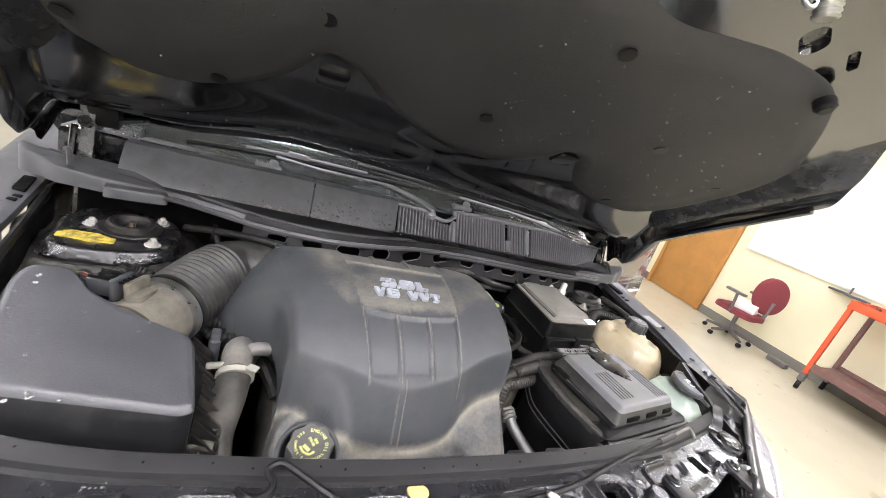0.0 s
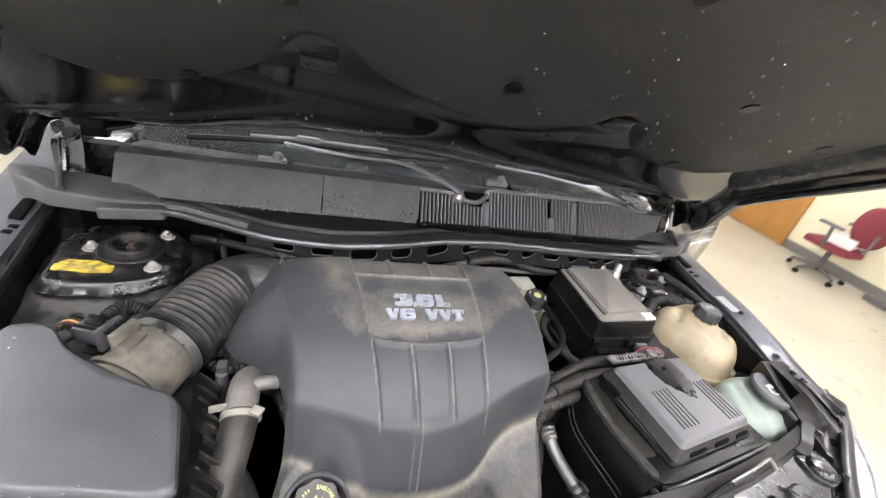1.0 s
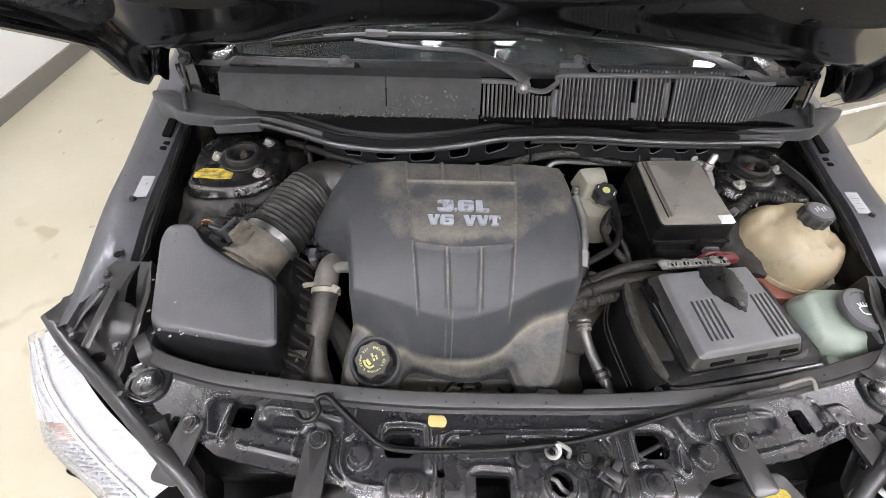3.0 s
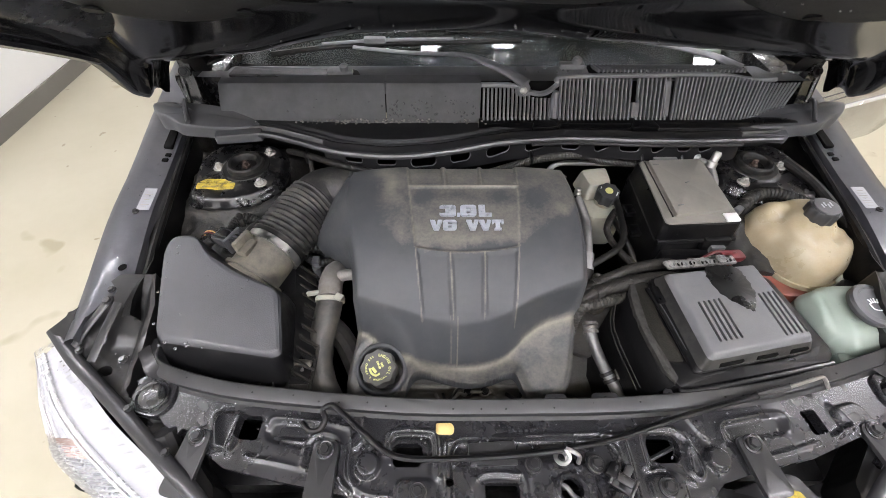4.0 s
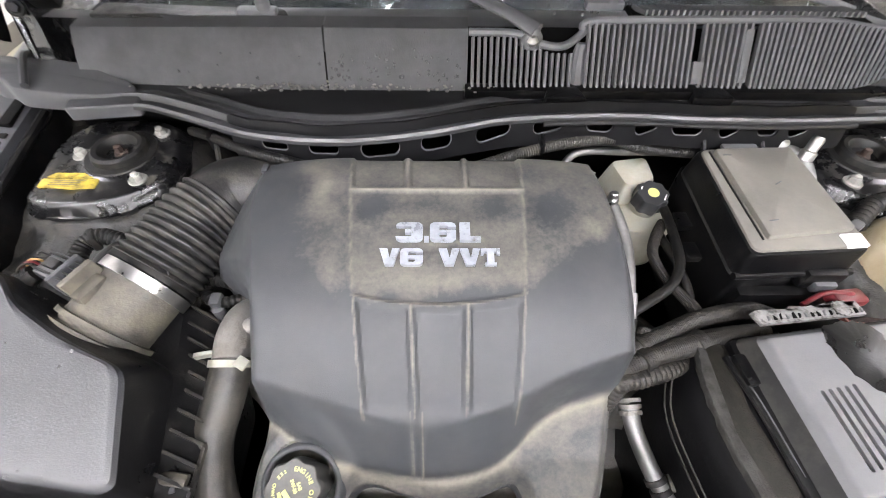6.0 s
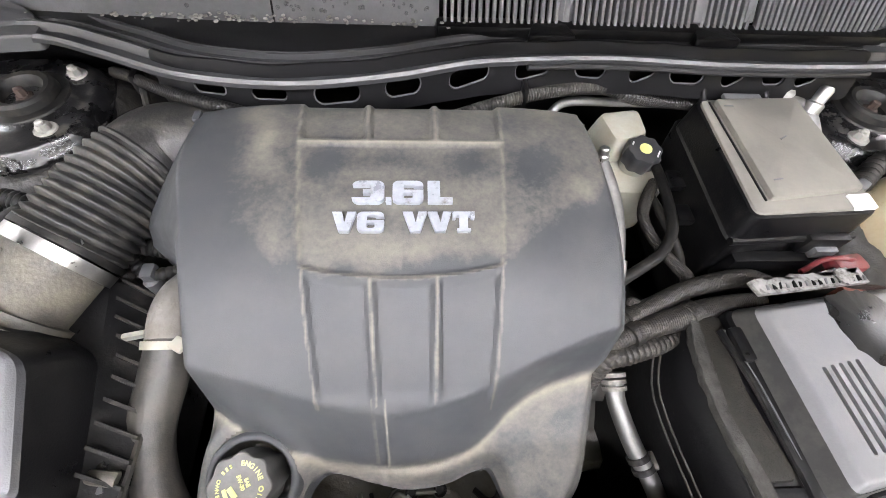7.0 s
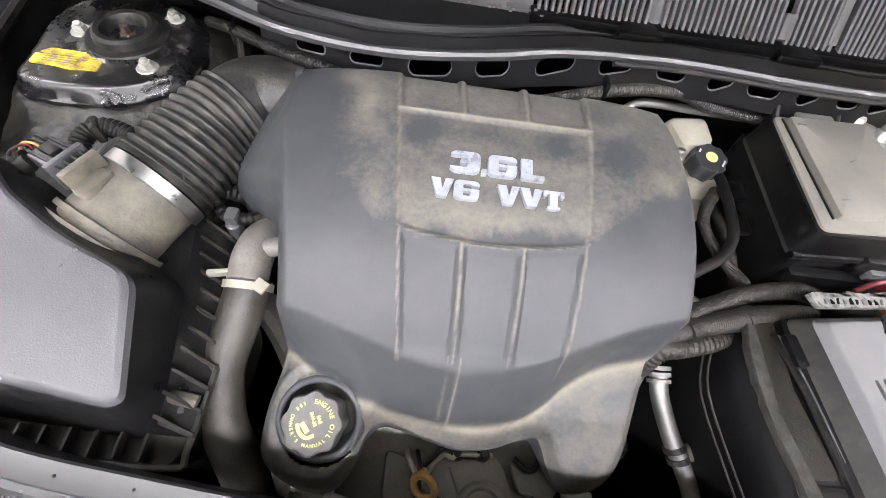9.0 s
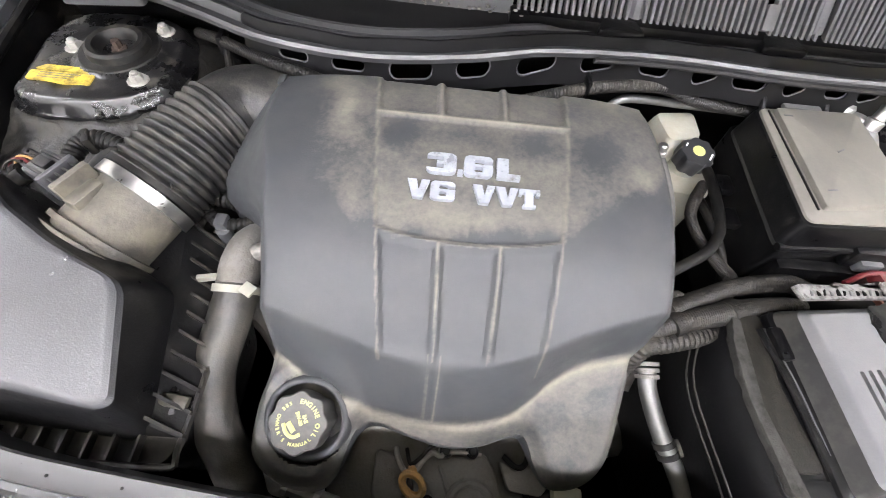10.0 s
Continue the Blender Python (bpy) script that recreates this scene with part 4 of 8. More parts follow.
    # rims and posts between the louvre fields
    part("louvre_rim", tube([(-0.045, 0.160, 1.070), (0.02, 0.158, 1.069), (0.06, 0.150, 1.058), (0.09, 0.152, 1.056), (0.115, 0.165, 1.068), (0.13, 0.172, 1.080), (0.30, 0.176, 1.082), (0.45, 0.182, 1.080), (0.53, 0.178, 1.072), (0.58, 0.176, 1.074)], 0.0055, 8, 8), M_COWL, c)
    part("louvre_post", rbox(0.281, 0.132, 1.028, 0.016, 0.012, 0.03, 0.002, Matrix.Rotation(radians(-37), 4, "X")), M_COWL, c)
    part("louvre_post", rbox(0.347, 0.146, 1.045, 0.012, 0.012, 0.07, 0.002, Matrix.Rotation(radians(-37), 4, "X")), M_COWL, c)
    part("bump", tube([(0.112, 0.128, 1.005), (0.113, 0.150, 1.04), (0.114, 0.155, 1.058)], lambda t: 0.013 - 0.006 * t, 10), M_COWL, c)
    for x in (0.09, 0.30):
        part("lug", prism(rounded([(x - 0.03, 0.088), (x + 0.03, 0.088), (x + 0.022, 0.118), (x - 0.022, 0.118)], 0.006), 1.0, 1.016, 0.004), M_BLACK, c)
    part("cowl_nut", lathe([(0.0095, 0), (0.0095, 0.006), (0.006, 0.009), (0.004, 0.011)], 12, pose(0.042, 0.15, 1.062, 25)), M_STEEL, c)
    rows = [[(x, float(seal_y(x)) + 0.022, 0.996), (x, float(seal_y(x)) + 0.045, 0.998), (x, 0.110 + 0.05 * max(0, -x - 0.3), 1.000), (x, 0.128 + 0.05 * max(0, -x - 0.3), 1.012)] for x in np.linspace(-0.585, 0.585, 60)]
    bm = bmesh.new()
    vs = [[bm.verts.new(p) for p in r] for r in rows]
    for a, b in zip(vs, vs[1:]):
        for i in range(len(a) - 1):
            bm.faces.new((a[i], a[i + 1], b[i + 1], b[i]))
    bmesh.ops.solidify(bm, geom=bm.faces[:], thickness=0.004)
    bmesh.ops.recalc_face_normals(bm, faces=bm.faces)
    part("gutter", bm, M_SEAL, c, "wet dark gutter below the panels", 40)
    # dry leaf crumbs and dirt in the gutter
    rnd = random.Random(5)
    bm = bmesh.new()
    for _ in range(150):
        x = rnd.gauss(-0.30, 0.07) if rnd.random() < 0.7 else rnd.uniform(-0.25, 0.0)
        y = 0.106 + 0.014 * rnd.random()
        r = rnd.uniform(0.0010, 0.0034)
        bmesh.ops.create_icosphere(bm, subdivisions=1, radius=r, matrix=Matrix.Translation((x, y, 1.011 + r * 0.3 + 0.004 * rnd.random())) @ Matrix.Diagonal((1, 1, 0.4, 1)))
    dr = bmesh.new()
    for _ in range(190):
        x = rnd.uniform(-0.24, -0.05) if rnd.random() < 0.7 else rnd.uniform(-0.55, 0.5)
        k = rnd.random()
        r = rnd.uniform(0.0012, 0.0034)
        p = (x, 0.124 + 0.034 * k + 0.05 * max(0, -x - 0.3), 1.018 + 0.053 * k - 0.03 * k * max(0, -x - 0.3)) if x < -0.05 else (x, 0.195 + 0.03 * k, 1.078)
        bmesh.ops.create_icosphere(dr, subdivisions=1, radius=r, matrix=Matrix.Translation(p))
    tagged(part("cowl_drops", dr, M_DROP, None), "clear water drops on the plastic cowl", "water", kind="stuff")
    tagged(part("leaf_debris", bm, mat("dry_debris", (0.34, 0.33, 0.31), 0.9), None), "pale crumbs of dry debris lying on the cowl edge", "debris", kind="stuff")


cowl()


def cowl_end(s):
    e = thing("cowl_end_cap", (s * 0.63, 0.13, 0.99), "grey plastic cap closing the cowl end beside the fender", "end cap", "cowl end caps")
    o = [(0.512, 0.112), (0.522, 0.124), (0.590, 0.148), (0.655, 0.176), (0.690, 0.182), (0.708, 0.168), (0.722, 0.182), (0.742, 0.176), (0.746, 0.150), (0.732, 0.128), (0.706, 0.124), (0.680, 0.104), (0.600, 0.094), (0.540, 0.100)]
    out = [(s * x, y) for x, y in rounded(o, 0.012, 3)]

    def top(x, y):
        return 1.012 + 0.014 * math.exp(-((y - 0.15) / 0.022) ** 2) + 0.05 * (abs(x) - 0.6)
    part("cap", prism(out, 0.985, 1.02, 0.006, top=top), M_GREY, e, "", 40)
    part("rib", tube([(s * 0.655, 0.102, 1.020), (s * 0.675, 0.15, 1.034), (s * 0.690, 0.180, 1.024)], 0.005, 8), M_GREY, e)
    part("lip", prism([(s * x, y) for x, y in rounded([(0.505, 0.085), (0.60, 0.072), (0.605, 0.10), (0.51, 0.115)], 0.008)], 0.985, 1.004, 0.004), M_GREY, e)


both(cowl_end)


def hinge(s):
    h = assembly("hood_hinge", (s * 0.66, 0.20, 1.0), "black steel hood hinge wet with water", car)
    part("arm", loft([[(s * (0.655 + dx), 0.17 + dy, 0.985) for dx, dy in ((-0.012, -0.02), (0.012, -0.02), (0.012, 0.02), (-0.012, 0.02))], [(s * (0.66 + dx), 0.21 + dy, 1.06) for dx, dy in ((-0.01, -0.025), (0.012, -0.02), (0.012, 0.02), (-0.01, 0.02))], [(s * (0.665 + dx), 0.225 + dy, 1.125) for dx, dy in ((-0.012, -0.03), (0.012, -0.03), (0.012, 0.02), (-0.012, 0.02))]]), M_PAINT, h)
    part("bracket", rbox(s * 0.64, 0.205, 1.105, 0.05, 0.03, 0.05, 0.006, Matrix.Rotation(0.4, 4, "X")), M_DARKPAINT, h)
    part("tab", rbox(s * 0.60, 0.215, 1.100, 0.045, 0.04, 0.006, 0.002, Matrix.Rotation(0.3 * s, 4, "Y")), M_DARKPAINT, h)
    bolt(h, (s * 0.665, 0.185, 1.085), True, 0.9, (60, 0))
    part("spring", tube([(s * 0.68, 0.17, 1.0), (s * 0.685, 0.2, 1.07)], 0.006, 8), M_PAINT, h)
    part("pillar_base", rbox(s * 0.665, 0.30, 1.00, 0.11, 0.16, 0.12, 0.015), M_PAINT, h)


both(hinge)


def windshield():
    w = thing("windshield", (0, 0.6, 1.05), "raked windshield with dark tinted edge above the cowl", "windshield", kind="structure")
    def pt(u, v):
        x = 0.70 * u
        return (x * (1 - 0.12 * v), 0.335 - 0.045 * (1 - u * u) + 0.72 * v, 1.035 + 0.44 * v)
    rows = [[pt(-1 + 2 * i / 24, j / 10) for i in range(25)] for j in range(11)]
    bm = bmesh.new()
    vs = [[bm.verts.new(p) for p in r] for r in rows]
    for a, b in zip(vs, vs[1:]):
        for i in range(24):
            bm.faces.new((a[i], a[i + 1], b[i + 1], b[i]))
    bmesh.ops.solidify(bm, geom=bm.faces[:], thickness=0.005)
    bmesh.ops.recalc_face_normals(bm, faces=bm.faces)
    g = part("pane", bm, M_GLASS, w, "", 60)
    # black ceramic border along the foot, just below the glass
    rows = [[(p[0], p[1] + 0.004, p[2] - 0.009) for p in (pt(-1 + 2 * i / 24, v) for i in range(25))] for v in (0, 0.05, 0.1, 0.2, 0.3)]
    bm = bmesh.new()
    vs = [[bm.verts.new(p) for p in r] for r in rows]
    for a, b in zip(vs, vs[1:]):
        for i in range(24):
            bm.faces.new((a[i], a[i + 1], b[i + 1], b[i]))
    part("border", bm, M_BLACK, w)
    dash = [(x, 0.40 + 0.05 * (1 - (x / 0.7) ** 2), 0.98) for x in np.linspace(-0.68, 0.68, 20)]
    bm = loft([[(x, y, z) for x, y, z in dash] + [(x, 1.0, 1.02) for x in np.linspace(0.68, -0.68, 20)], [(x, y, z - 0.15) for x, y, z in dash] + [(x, 1.0, 0.85) for x in np.linspace(0.68, -0.68, 20)]])
    part("dashboard", bm, M_BLACK, car, "dark dashboard under the glass")
    for s in (-1, 1):
        part("pillar", tube([(s * 0.735, 0.34, 1.03), (s * 0.72, 0.68, 1.25), (s * 0.65, 1.05, 1.48)], 0.035, 10), M_PAINT, car)
    part("roof", prism(rounded([(-0.64, 1.02), (0.64, 1.02), (0.62, 1.9), (-0.62, 1.9)], 0.1, 6), 1.46, 1.50, 0.02), M_PAINT, car)


windshield()


def wiper(pts, blade, nut):
    w = thing("wiper_arm", nut, "black wiper arm with its blade resting on the windshield", "wiper", "wipers")
    part("arm", tube(pts, lambda t: 0.0165 - 0.0095 * min(1.0, 1.5 * t), 12, 8, flat=0.45), M_COWL, w)
    part("blade", tube(blade, 0.0045, 6, 6, flat=1.4), M_BLACK, w)
    part("carrier", tube([(x, y - 0.004, z + 0.010) for x, y, z in blade[1:-1]], 0.0035, 6), M_COWL, w)
    mid = blade[len(blade) // 2]
    part("clip", rbox(mid[0], mid[1] - 0.006, mid[2] + 0.012, 0.05, 0.014, 0.012, 0.003), M_COWL, w)
    part("pivot", lathe([(0.016, -0.012), (0.016, 0.0), (0.012, 0.006), (0.009, 0.012), (0.004, 0.014)], 14, Matrix.Translation(nut)), M_COWL, w)


wiper([(0.048, 0.156, 1.074), (0.012, 0.184, 1.084), (-0.040, 0.224, 1.090), (-0.085, 0.253, 1.089), (-0.20, 0.285, 1.079), (-0.33, 0.312, 1.079)], [(-0.52, 0.305, 1.066), (-0.40, 0.318, 1.075), (-0.28, 0.325, 1.080), (-0.1, 0.33, 1.082), (0.06, 0.335, 1.084)], (0.042, 0.157, 1.066))
wiper([(0.53, 0.225, 1.072), (0.47, 0.27, 1.082), (0.36, 0.32, 1.084), (0.20, 0.345, 1.086)], [(-0.12, 0.375, 1.10), (0.02, 0.37, 1.098), (0.16, 0.36, 1.094), (0.34, 0.345, 1.088), (0.5, 0.32, 1.08)], (0.53, 0.222, 1.062))


def linkage_bits():
    """Small moulded bits along the shelf."""
    p = thing("cowl_fastener", (-0.33, 0.2, 1.07), "dark grey plastic fastener on the cowl shelf", "fastener", "cowl fasteners")
    part("base", rbox(-0.345, 0.205, 1.074, 0.055, 0.018, 0.012, 0.004), M_COWL, p)
    part("knob", lathe([(0.010, 0), (0.010, 0.010), (0.006, 0.014)], 12, Matrix.Translation((-0.335, 0.205, 1.078))), M_COWL, p)
    copy_thing(p, Matrix.Translation((0.165, 0.206, 1.082)))
    t = thing("washer_joint", (0.49, 0.3, 1.06), "pale green translucent plastic joint near the wiper", "joint")
    part("body", rbox(0.49, 0.30, 1.075, 0.045, 0.02, 0.016, 0.006), M_GREEN, t)


linkage_bits()


# ---- hood ----
def hood_in(x, y):
    return 1.140 + 0.66 * (0.27 - y) - 0.045 * (x / 0.7) ** 2


FLY = [-0.30, -0.26, -0.12, 0.0, 0.12, 0.24]
FLD = [0.078, 0.074, 0.068, 0.062, 0.064, 0.082]


def hood():
    h = thing("hood", (0, 0.25, 1.12), "raised black hood, its underside lined with a dark felt pad", "hood")
    edge = curve_pts([(-0.74, 0.215), (-0.60, 0.235), (-0.35, 0.262), (0.0, 0.30), (0.35, 0.262), (0.60, 0.235), (0.74, 0.215)], 6)
    side = [(0.757, 0.10), (0.765, -0.10), (0.757, -0.255)]
    front = curve_pts([(0.755, -0.262), (0.70, -0.315), (0.55, -0.385), (0.30, -0.45), (0.0, -0.475), (-0.30, -0.45), (-0.55, -0.385), (-0.70, -0.315), (-0.755, -0.262)], 5)
    out = [tuple(p) for p in edge] + side + [tuple(p) for p in front] + [(-x, y) for x, y in reversed(side)]

    def zi(P):
        z = 1.140 + 0.66 * (0.27 - P[:, 1]) - 0.045 * (P[:, 0] / 0.7) ** 2
        d = -sdf_poly(P, out)
        z = z - np.interp(P[:, 1], FLY, FLD) * smooth01(0.700, 0.748, np.abs(P[:, 0]))
        # rear crossmember bulges down, with a groove before the rolled edge
        yr = np.interp(P[:, 0], [p[0] for p in edge], [p[1] for p in edge])
        e = yr - P[:, 1]
        z = z - 0.030 * smooth01(0.022, 0.060, e) * smooth01(0.140, 0.082, e) - 0.012 * smooth01(0.016, 0.004, e)
        sag = np.interp(P[:, 0], [-0.66, -0.5, -0.4, -0.3, -0.08, 0.05, 0.16, 0.3, 0.5, 0.66], [0.034, 0.031, 0.016, 0.004, 0.0, 0.004, 0.017, 0.024, 0.032, 0.034])
        z = z - sag * smooth01(0.17, 0.08, e)
        return z
    slots = [rr_hole(0.305, -0.351, 0.05, 0.03, 0.014, 20), rr_hole(0.39, -0.362, 0.045, 0.012, 0.006, 20), rr_hole(-0.305, -0.351, 0.05, 0.03, 0.014, -20)]
    inner = sheet("inner_panel", (-0.77, 0.77, -0.48, 0.31), 0.008, out, slots, zi, 0.0, M_HOOD, h, "glossy black pressed inner panel with drops", skirt=lambda U, z: z + 0.012, angle=50)
    outer = sheet("outer_skin", (-0.77, 0.77, -0.48, 0.31), 0.02, out, [], lambda P: 1.140 + 0.66 * (0.27 - P[:, 1]) - 0.045 * (P[:, 0] / 0.7) ** 2 + 0.014 - (np.interp(P[:, 1], FLY, FLD) - 0.004) * smooth01(0.62, 0.760, np.abs(P[:, 0])), 0.002, M_PAINT, h, "", angle=60)
    low = [(-0.66, 0.06), (-0.573, 0.138), (-0.486, 0.139), (-0.42, 0.112), (-0.348, 0.056), (-0.306, -0.004), (-0.288, -0.022), (-0.255, -0.015), (-0.222, 0.004), (-0.188, 0.038), (-0.124, 0.08), (-0.005, 0.131), (0.10, 0.140), (0.17, 0.118), (0.235, 0.062), (0.262, 0.012), (0.30, 0.02), (0.345, 0.075), (0.42, 0.125), (0.54, 0.152), (0.64, 0.105), (0.692, 0.0), (0.695, -0.17), (0.61, -0.25), (0.46, -0.325), (0.32, -0.325), (0.22, -0.305), (0.12, -0.285), (0.0, -0.30), (-0.12, -0.285), (-0.32, -0.325), (-0.46, -0.325), (-0.62, -0.24), (-0.68, -0.08)]
    po = curve_pts(low, 5, True)

    def zp(P):
        d = -sdf_poly(P, po)
        z = 1.140 + 0.66 * (0.27 - P[:, 1]) - 0.045 * (P[:, 0] / 0.7) ** 2
        wave = 0.010 * np.sin(P[:, 0] * 7.3 + 1) * np.sin(P[:, 1] * 9.1 + 2)
        return z - 0.004 - 0.014 * smooth01(0.0, 0.03, d) + wave * smooth01(0.02, 0.1, d)
    pad = sheet("felt_pad", (-0.71, 0.71, -0.34, 0.16), 0.009, po, [], zp, 0.0, M_PAD, h, "dark felt insulation pad with a scalloped edge", skirt=lambda U, z: z + 0.008, angle=60)
    for x, y in ((-0.309, -0.11), (-0.64, 0.005), (0.377, -0.12), (0.62, -0.10), (0.02, -0.02), (0.50, 0.09), (-0.45, 0.08), (0.10, -0.24)):
        z = hood_in(x, y) - 0.022
        part("pad_clip", lathe([(0.014, -0.003), (0.014, 0.0), (0.010, 0.003)], 16, pose(x, y, z, -33)), M_BLACK, pad)
    tag = part("label", rbox(0, 0, 0, 0.012, 0.05, 0.001, 0.0003), M_WHITE, h, "white paper label", m=pose(0.735, -0.005, hood_in(0.735, -0.005) - 0.034, -33, 0, 0))
    # folded edge reinforcement down both sides
    for s in (-1, 1):
        part("side_fold", tube([(s * 0.748, y, hood_in(0.748, y) - 0.004 - float(np.interp(y, FLY, FLD))) for y in (0.20, 0.1, 0.0, -0.12, -0.24)], 0.009, 8), M_HOOD, h)
        part("drain_tab", rbox(s * 0.715, 0.15, hood_in(0.715, 0.15) - 0.05, 0.008, 0.045, 0.02, 0.003, Matrix.Rotation(radians(-33), 4, "X")), M_HOOD, h)
        part("bump_stop", lathe([(0.016, 0), (0.016, 0.014), (0.010, 0.02)], 14, pose(s * 0.43, -0.33, hood_in(0.43, -0.33) - 0.022, 147)), M_RUBBER, h)
    for x in (-0.27, 0.275):
        part("lamp_recess", rbox(x, 0.035, hood_in(x, 0.035) - 0.004, 0.055, 0.05, 0.012, 0.005, Matrix.Rotation(radians(-33), 4, "X")), M_HOOD, h)
    # latch: striker loop, spring and guide
    z = hood_in(0.20, -0.40)
    part("striker", tube([(0.165, -0.395, z - 0.01), (0.168, -0.405, z - 0.04), (0.176, -0.41, z - 0.048), (0.184, -0.41, z - 0.04), (0.182, -0.40, z - 0.01)], 0.003, 8), M_STEEL, h, "bright steel striker loop")
    part("spring", tube([(0.215, -0.40, z - 0.008), (0.220, -0.405, z - 0.045)], 0.012, 14, ridges=6, ridge=0.003), M_STEEL, h, "coil spring")
    part("latch_plate", rbox(0.195, -0.398, z - 0.008, 0.09, 0.04, 0.006, 0.002, Matrix.Rotation(radians(-33), 4, "X")), M_HOOD, h)
    # drops hanging under the hood
    rnd = random.Random(11)
    bm = bmesh.new()
    for k in range(330):
        if k < 190:
            x, y = rnd.uniform(-0.55, 0.62), rnd.uniform(-0.30, 0.10)
            if x < 0 and rnd.random() < 0.6:
                continue
            zz = float(zp(np.array([[x, y]]))[0])
            if sdf_poly(np.array([[x, y]]), po)[0] > -0.02:
                continue
        else:
            x = rnd.uniform(-0.55, 0.45)
            y = float(np.interp(x, [p[0] for p in edge], [p[1] for p in edge])) - rnd.uniform(0.015, 0.10)
            zz = float(zi(np.array([[x, y]]))[0])
        r = rnd.uniform(0.0011, 0.0028)
        bmesh.ops.create_icosphere(bm, subdivisions=1, radius=r, matrix=Matrix.Translation((x, y, zz - r * 0.3)))
    up = Matrix.Translation((0, 0.235, 1.072)) @ Matrix.Rotation(radians(-0.8), 4, "X") @ Matrix.Translation((0, -0.235, -1.06))
    h.matrix_basis = up @ h.matrix_basis
    bmesh.ops.transform(bm, matrix=up, verts=bm.verts)
    tagged(part("hood_drops", bm, M_DROP, None), "clear water drops clinging under the hood", "water", kind="stuff")


hood()

# ---- engine cover ----
XC = -0.088
COVER = curve_pts([(-0.305, -0.004), (-0.354, -0.032), (-0.384, -0.076), (-0.379, -0.117), (-0.338, -0.146), (-0.299, -0.180), (-0.284, -0.225), (-0.279, -0.285), (-0.292, -0.345), (-0.295, -0.392), (-0.262, -0.418), (-0.222, -0.422), (-0.200, -0.402), (-0.185, -0.364), (-0.165, -0.352), (-0.125, -0.362), (-0.085, -0.370), (-0.045, -0.366), (-0.014, -0.355), (0.002, -0.356), (0.017, -0.386), (0.036, -0.404), (0.070, -0.398), (0.094, -0.373), (0.106, -0.325), (0.116, -0.26), (0.122, -0.18), (0.122, -0.09), (0.117, -0.02), (0.110, -0.004), (-0.09, 0.000)], 6, True)


def cover_parts(P):
    x, y = P[:, 0], P[:, 1]
    yd = np.interp(x, [p[0] for p in YD], [p[1] for p in YD])
    zd = 0.815 + 0.60 * (yd + 0.372)
    yc = np.interp(x, [p[0] for p in YC], [p[1] for p in YC])
    z3 = 0.815 + 0.52 * (y + 0.372) + 0.08 * (yd + 0.372) * np.exp(np.minimum(0, y - yd) / 0.012)
    t = np.clip((yc - y) / (yc - yd), 0, 1)
    z2 = cover_top(x, np.maximum(y, yc)) * (1 - t) + zd * t
    return z2, z3, yd


def cover_top(x, y):
    """The upper face: crowned, drooping at the sides, with a side face beyond a crease."""
    d = np.maximum(0, -0.08 - y)
    z = 1.003 - 4.18 * d ** 2.67 - 2.2 * np.maximum(0, y + 0.08) ** 2
    side = np.maximum(0, np.abs(x - XC) - 0.105)
    z = z - 0.9 * side ** 2
    return z - 0.95 * np.maximum(0, np.interp(y, [-0.30, -0.17, -0.10, 0.0], [-0.272, -0.282, -0.302, -0.306]) - x)


YC = curve_pts([(-0.36, -0.245), (-0.30, -0.264), (-0.265, -0.280), (-0.18, -0.302), (-0.097, -0.318), (-0.03, -0.304), (0.03, -0.282), (0.09, -0.262), (0.14, -0.245)], 2)


def rib_x(i, y):
    """Ribs draw together towards the front."""
    d = np.clip(-0.08 - y, -0.1, 0.24)
    left, right = -0.189 + 0.118 * d, 0.011 - 0.080 * d
    return left + (right - left) * i / 3


YD = curve_pts([(-0.36, -0.268), (-0.30, -0.285), (-0.274, -0.297), (-0.225, -0.326), (-0.16, -0.345), (-0.085, -0.352), (-0.03, -0.342), (0.0, -0.323), (0.02, -0.305), (0.06, -0.285), (0.14, -0.268)], 6)


def cover_z(P):
    z2, z3, yd = cover_parts(P)
    x, y = P[:, 0], P[:, 1]
    z = np.where(y > yd - 1e-6, z2, z3)
    # name plate field and rib channels
    arc = -0.206 - 0.012 * (1 - ((x - XC) / 0.1) ** 2)
    inplate = smooth01(rib_x(0, y) - 0.002, rib_x(0, y) + 0.003, x) * smooth01(rib_x(3, y) + 0.002, rib_x(3, y) - 0.003, x) * smooth01(arc - 0.001, arc + 0.004, y) * smooth01(-0.078, -0.083, y)
    z = z - 0.003 * inplate
    flute = smooth01(-0.312, -0.298, y) * smooth01(arc - 0.002, arc - 0.007, y)
    back = smooth01(-0.075, -0.070, y)
    for i in range(3):
        a, b = rib_x(i, y), rib_x(i + 1, y)
        z = z - 0.0045 * np.maximum(flute, back) * smooth01(a + 0.002, a + 0.006, x) * smooth01(b - 0.002, b - 0.006, x)
    # paired crease down the front facet
    for i in (1,):
        a = rib_x(i, y)
        z = z - 0.002 * np.exp(-((x - a - 0.004) / 0.003) ** 2) * smooth01(-0.30, -0.312, y)
    # well round the filler cap
    r = np.hypot(x + 0.2345, y + 0.3585)
    z = z + 0.010 * smooth01(0.066, 0.050, r) - 0.048 * smooth01(0.0415, 0.0385, r)
    e = -sdf_poly(P, COVER)
    return z - 0.016 * (1 - smooth01(0.0, 0.016, e)) ** 2


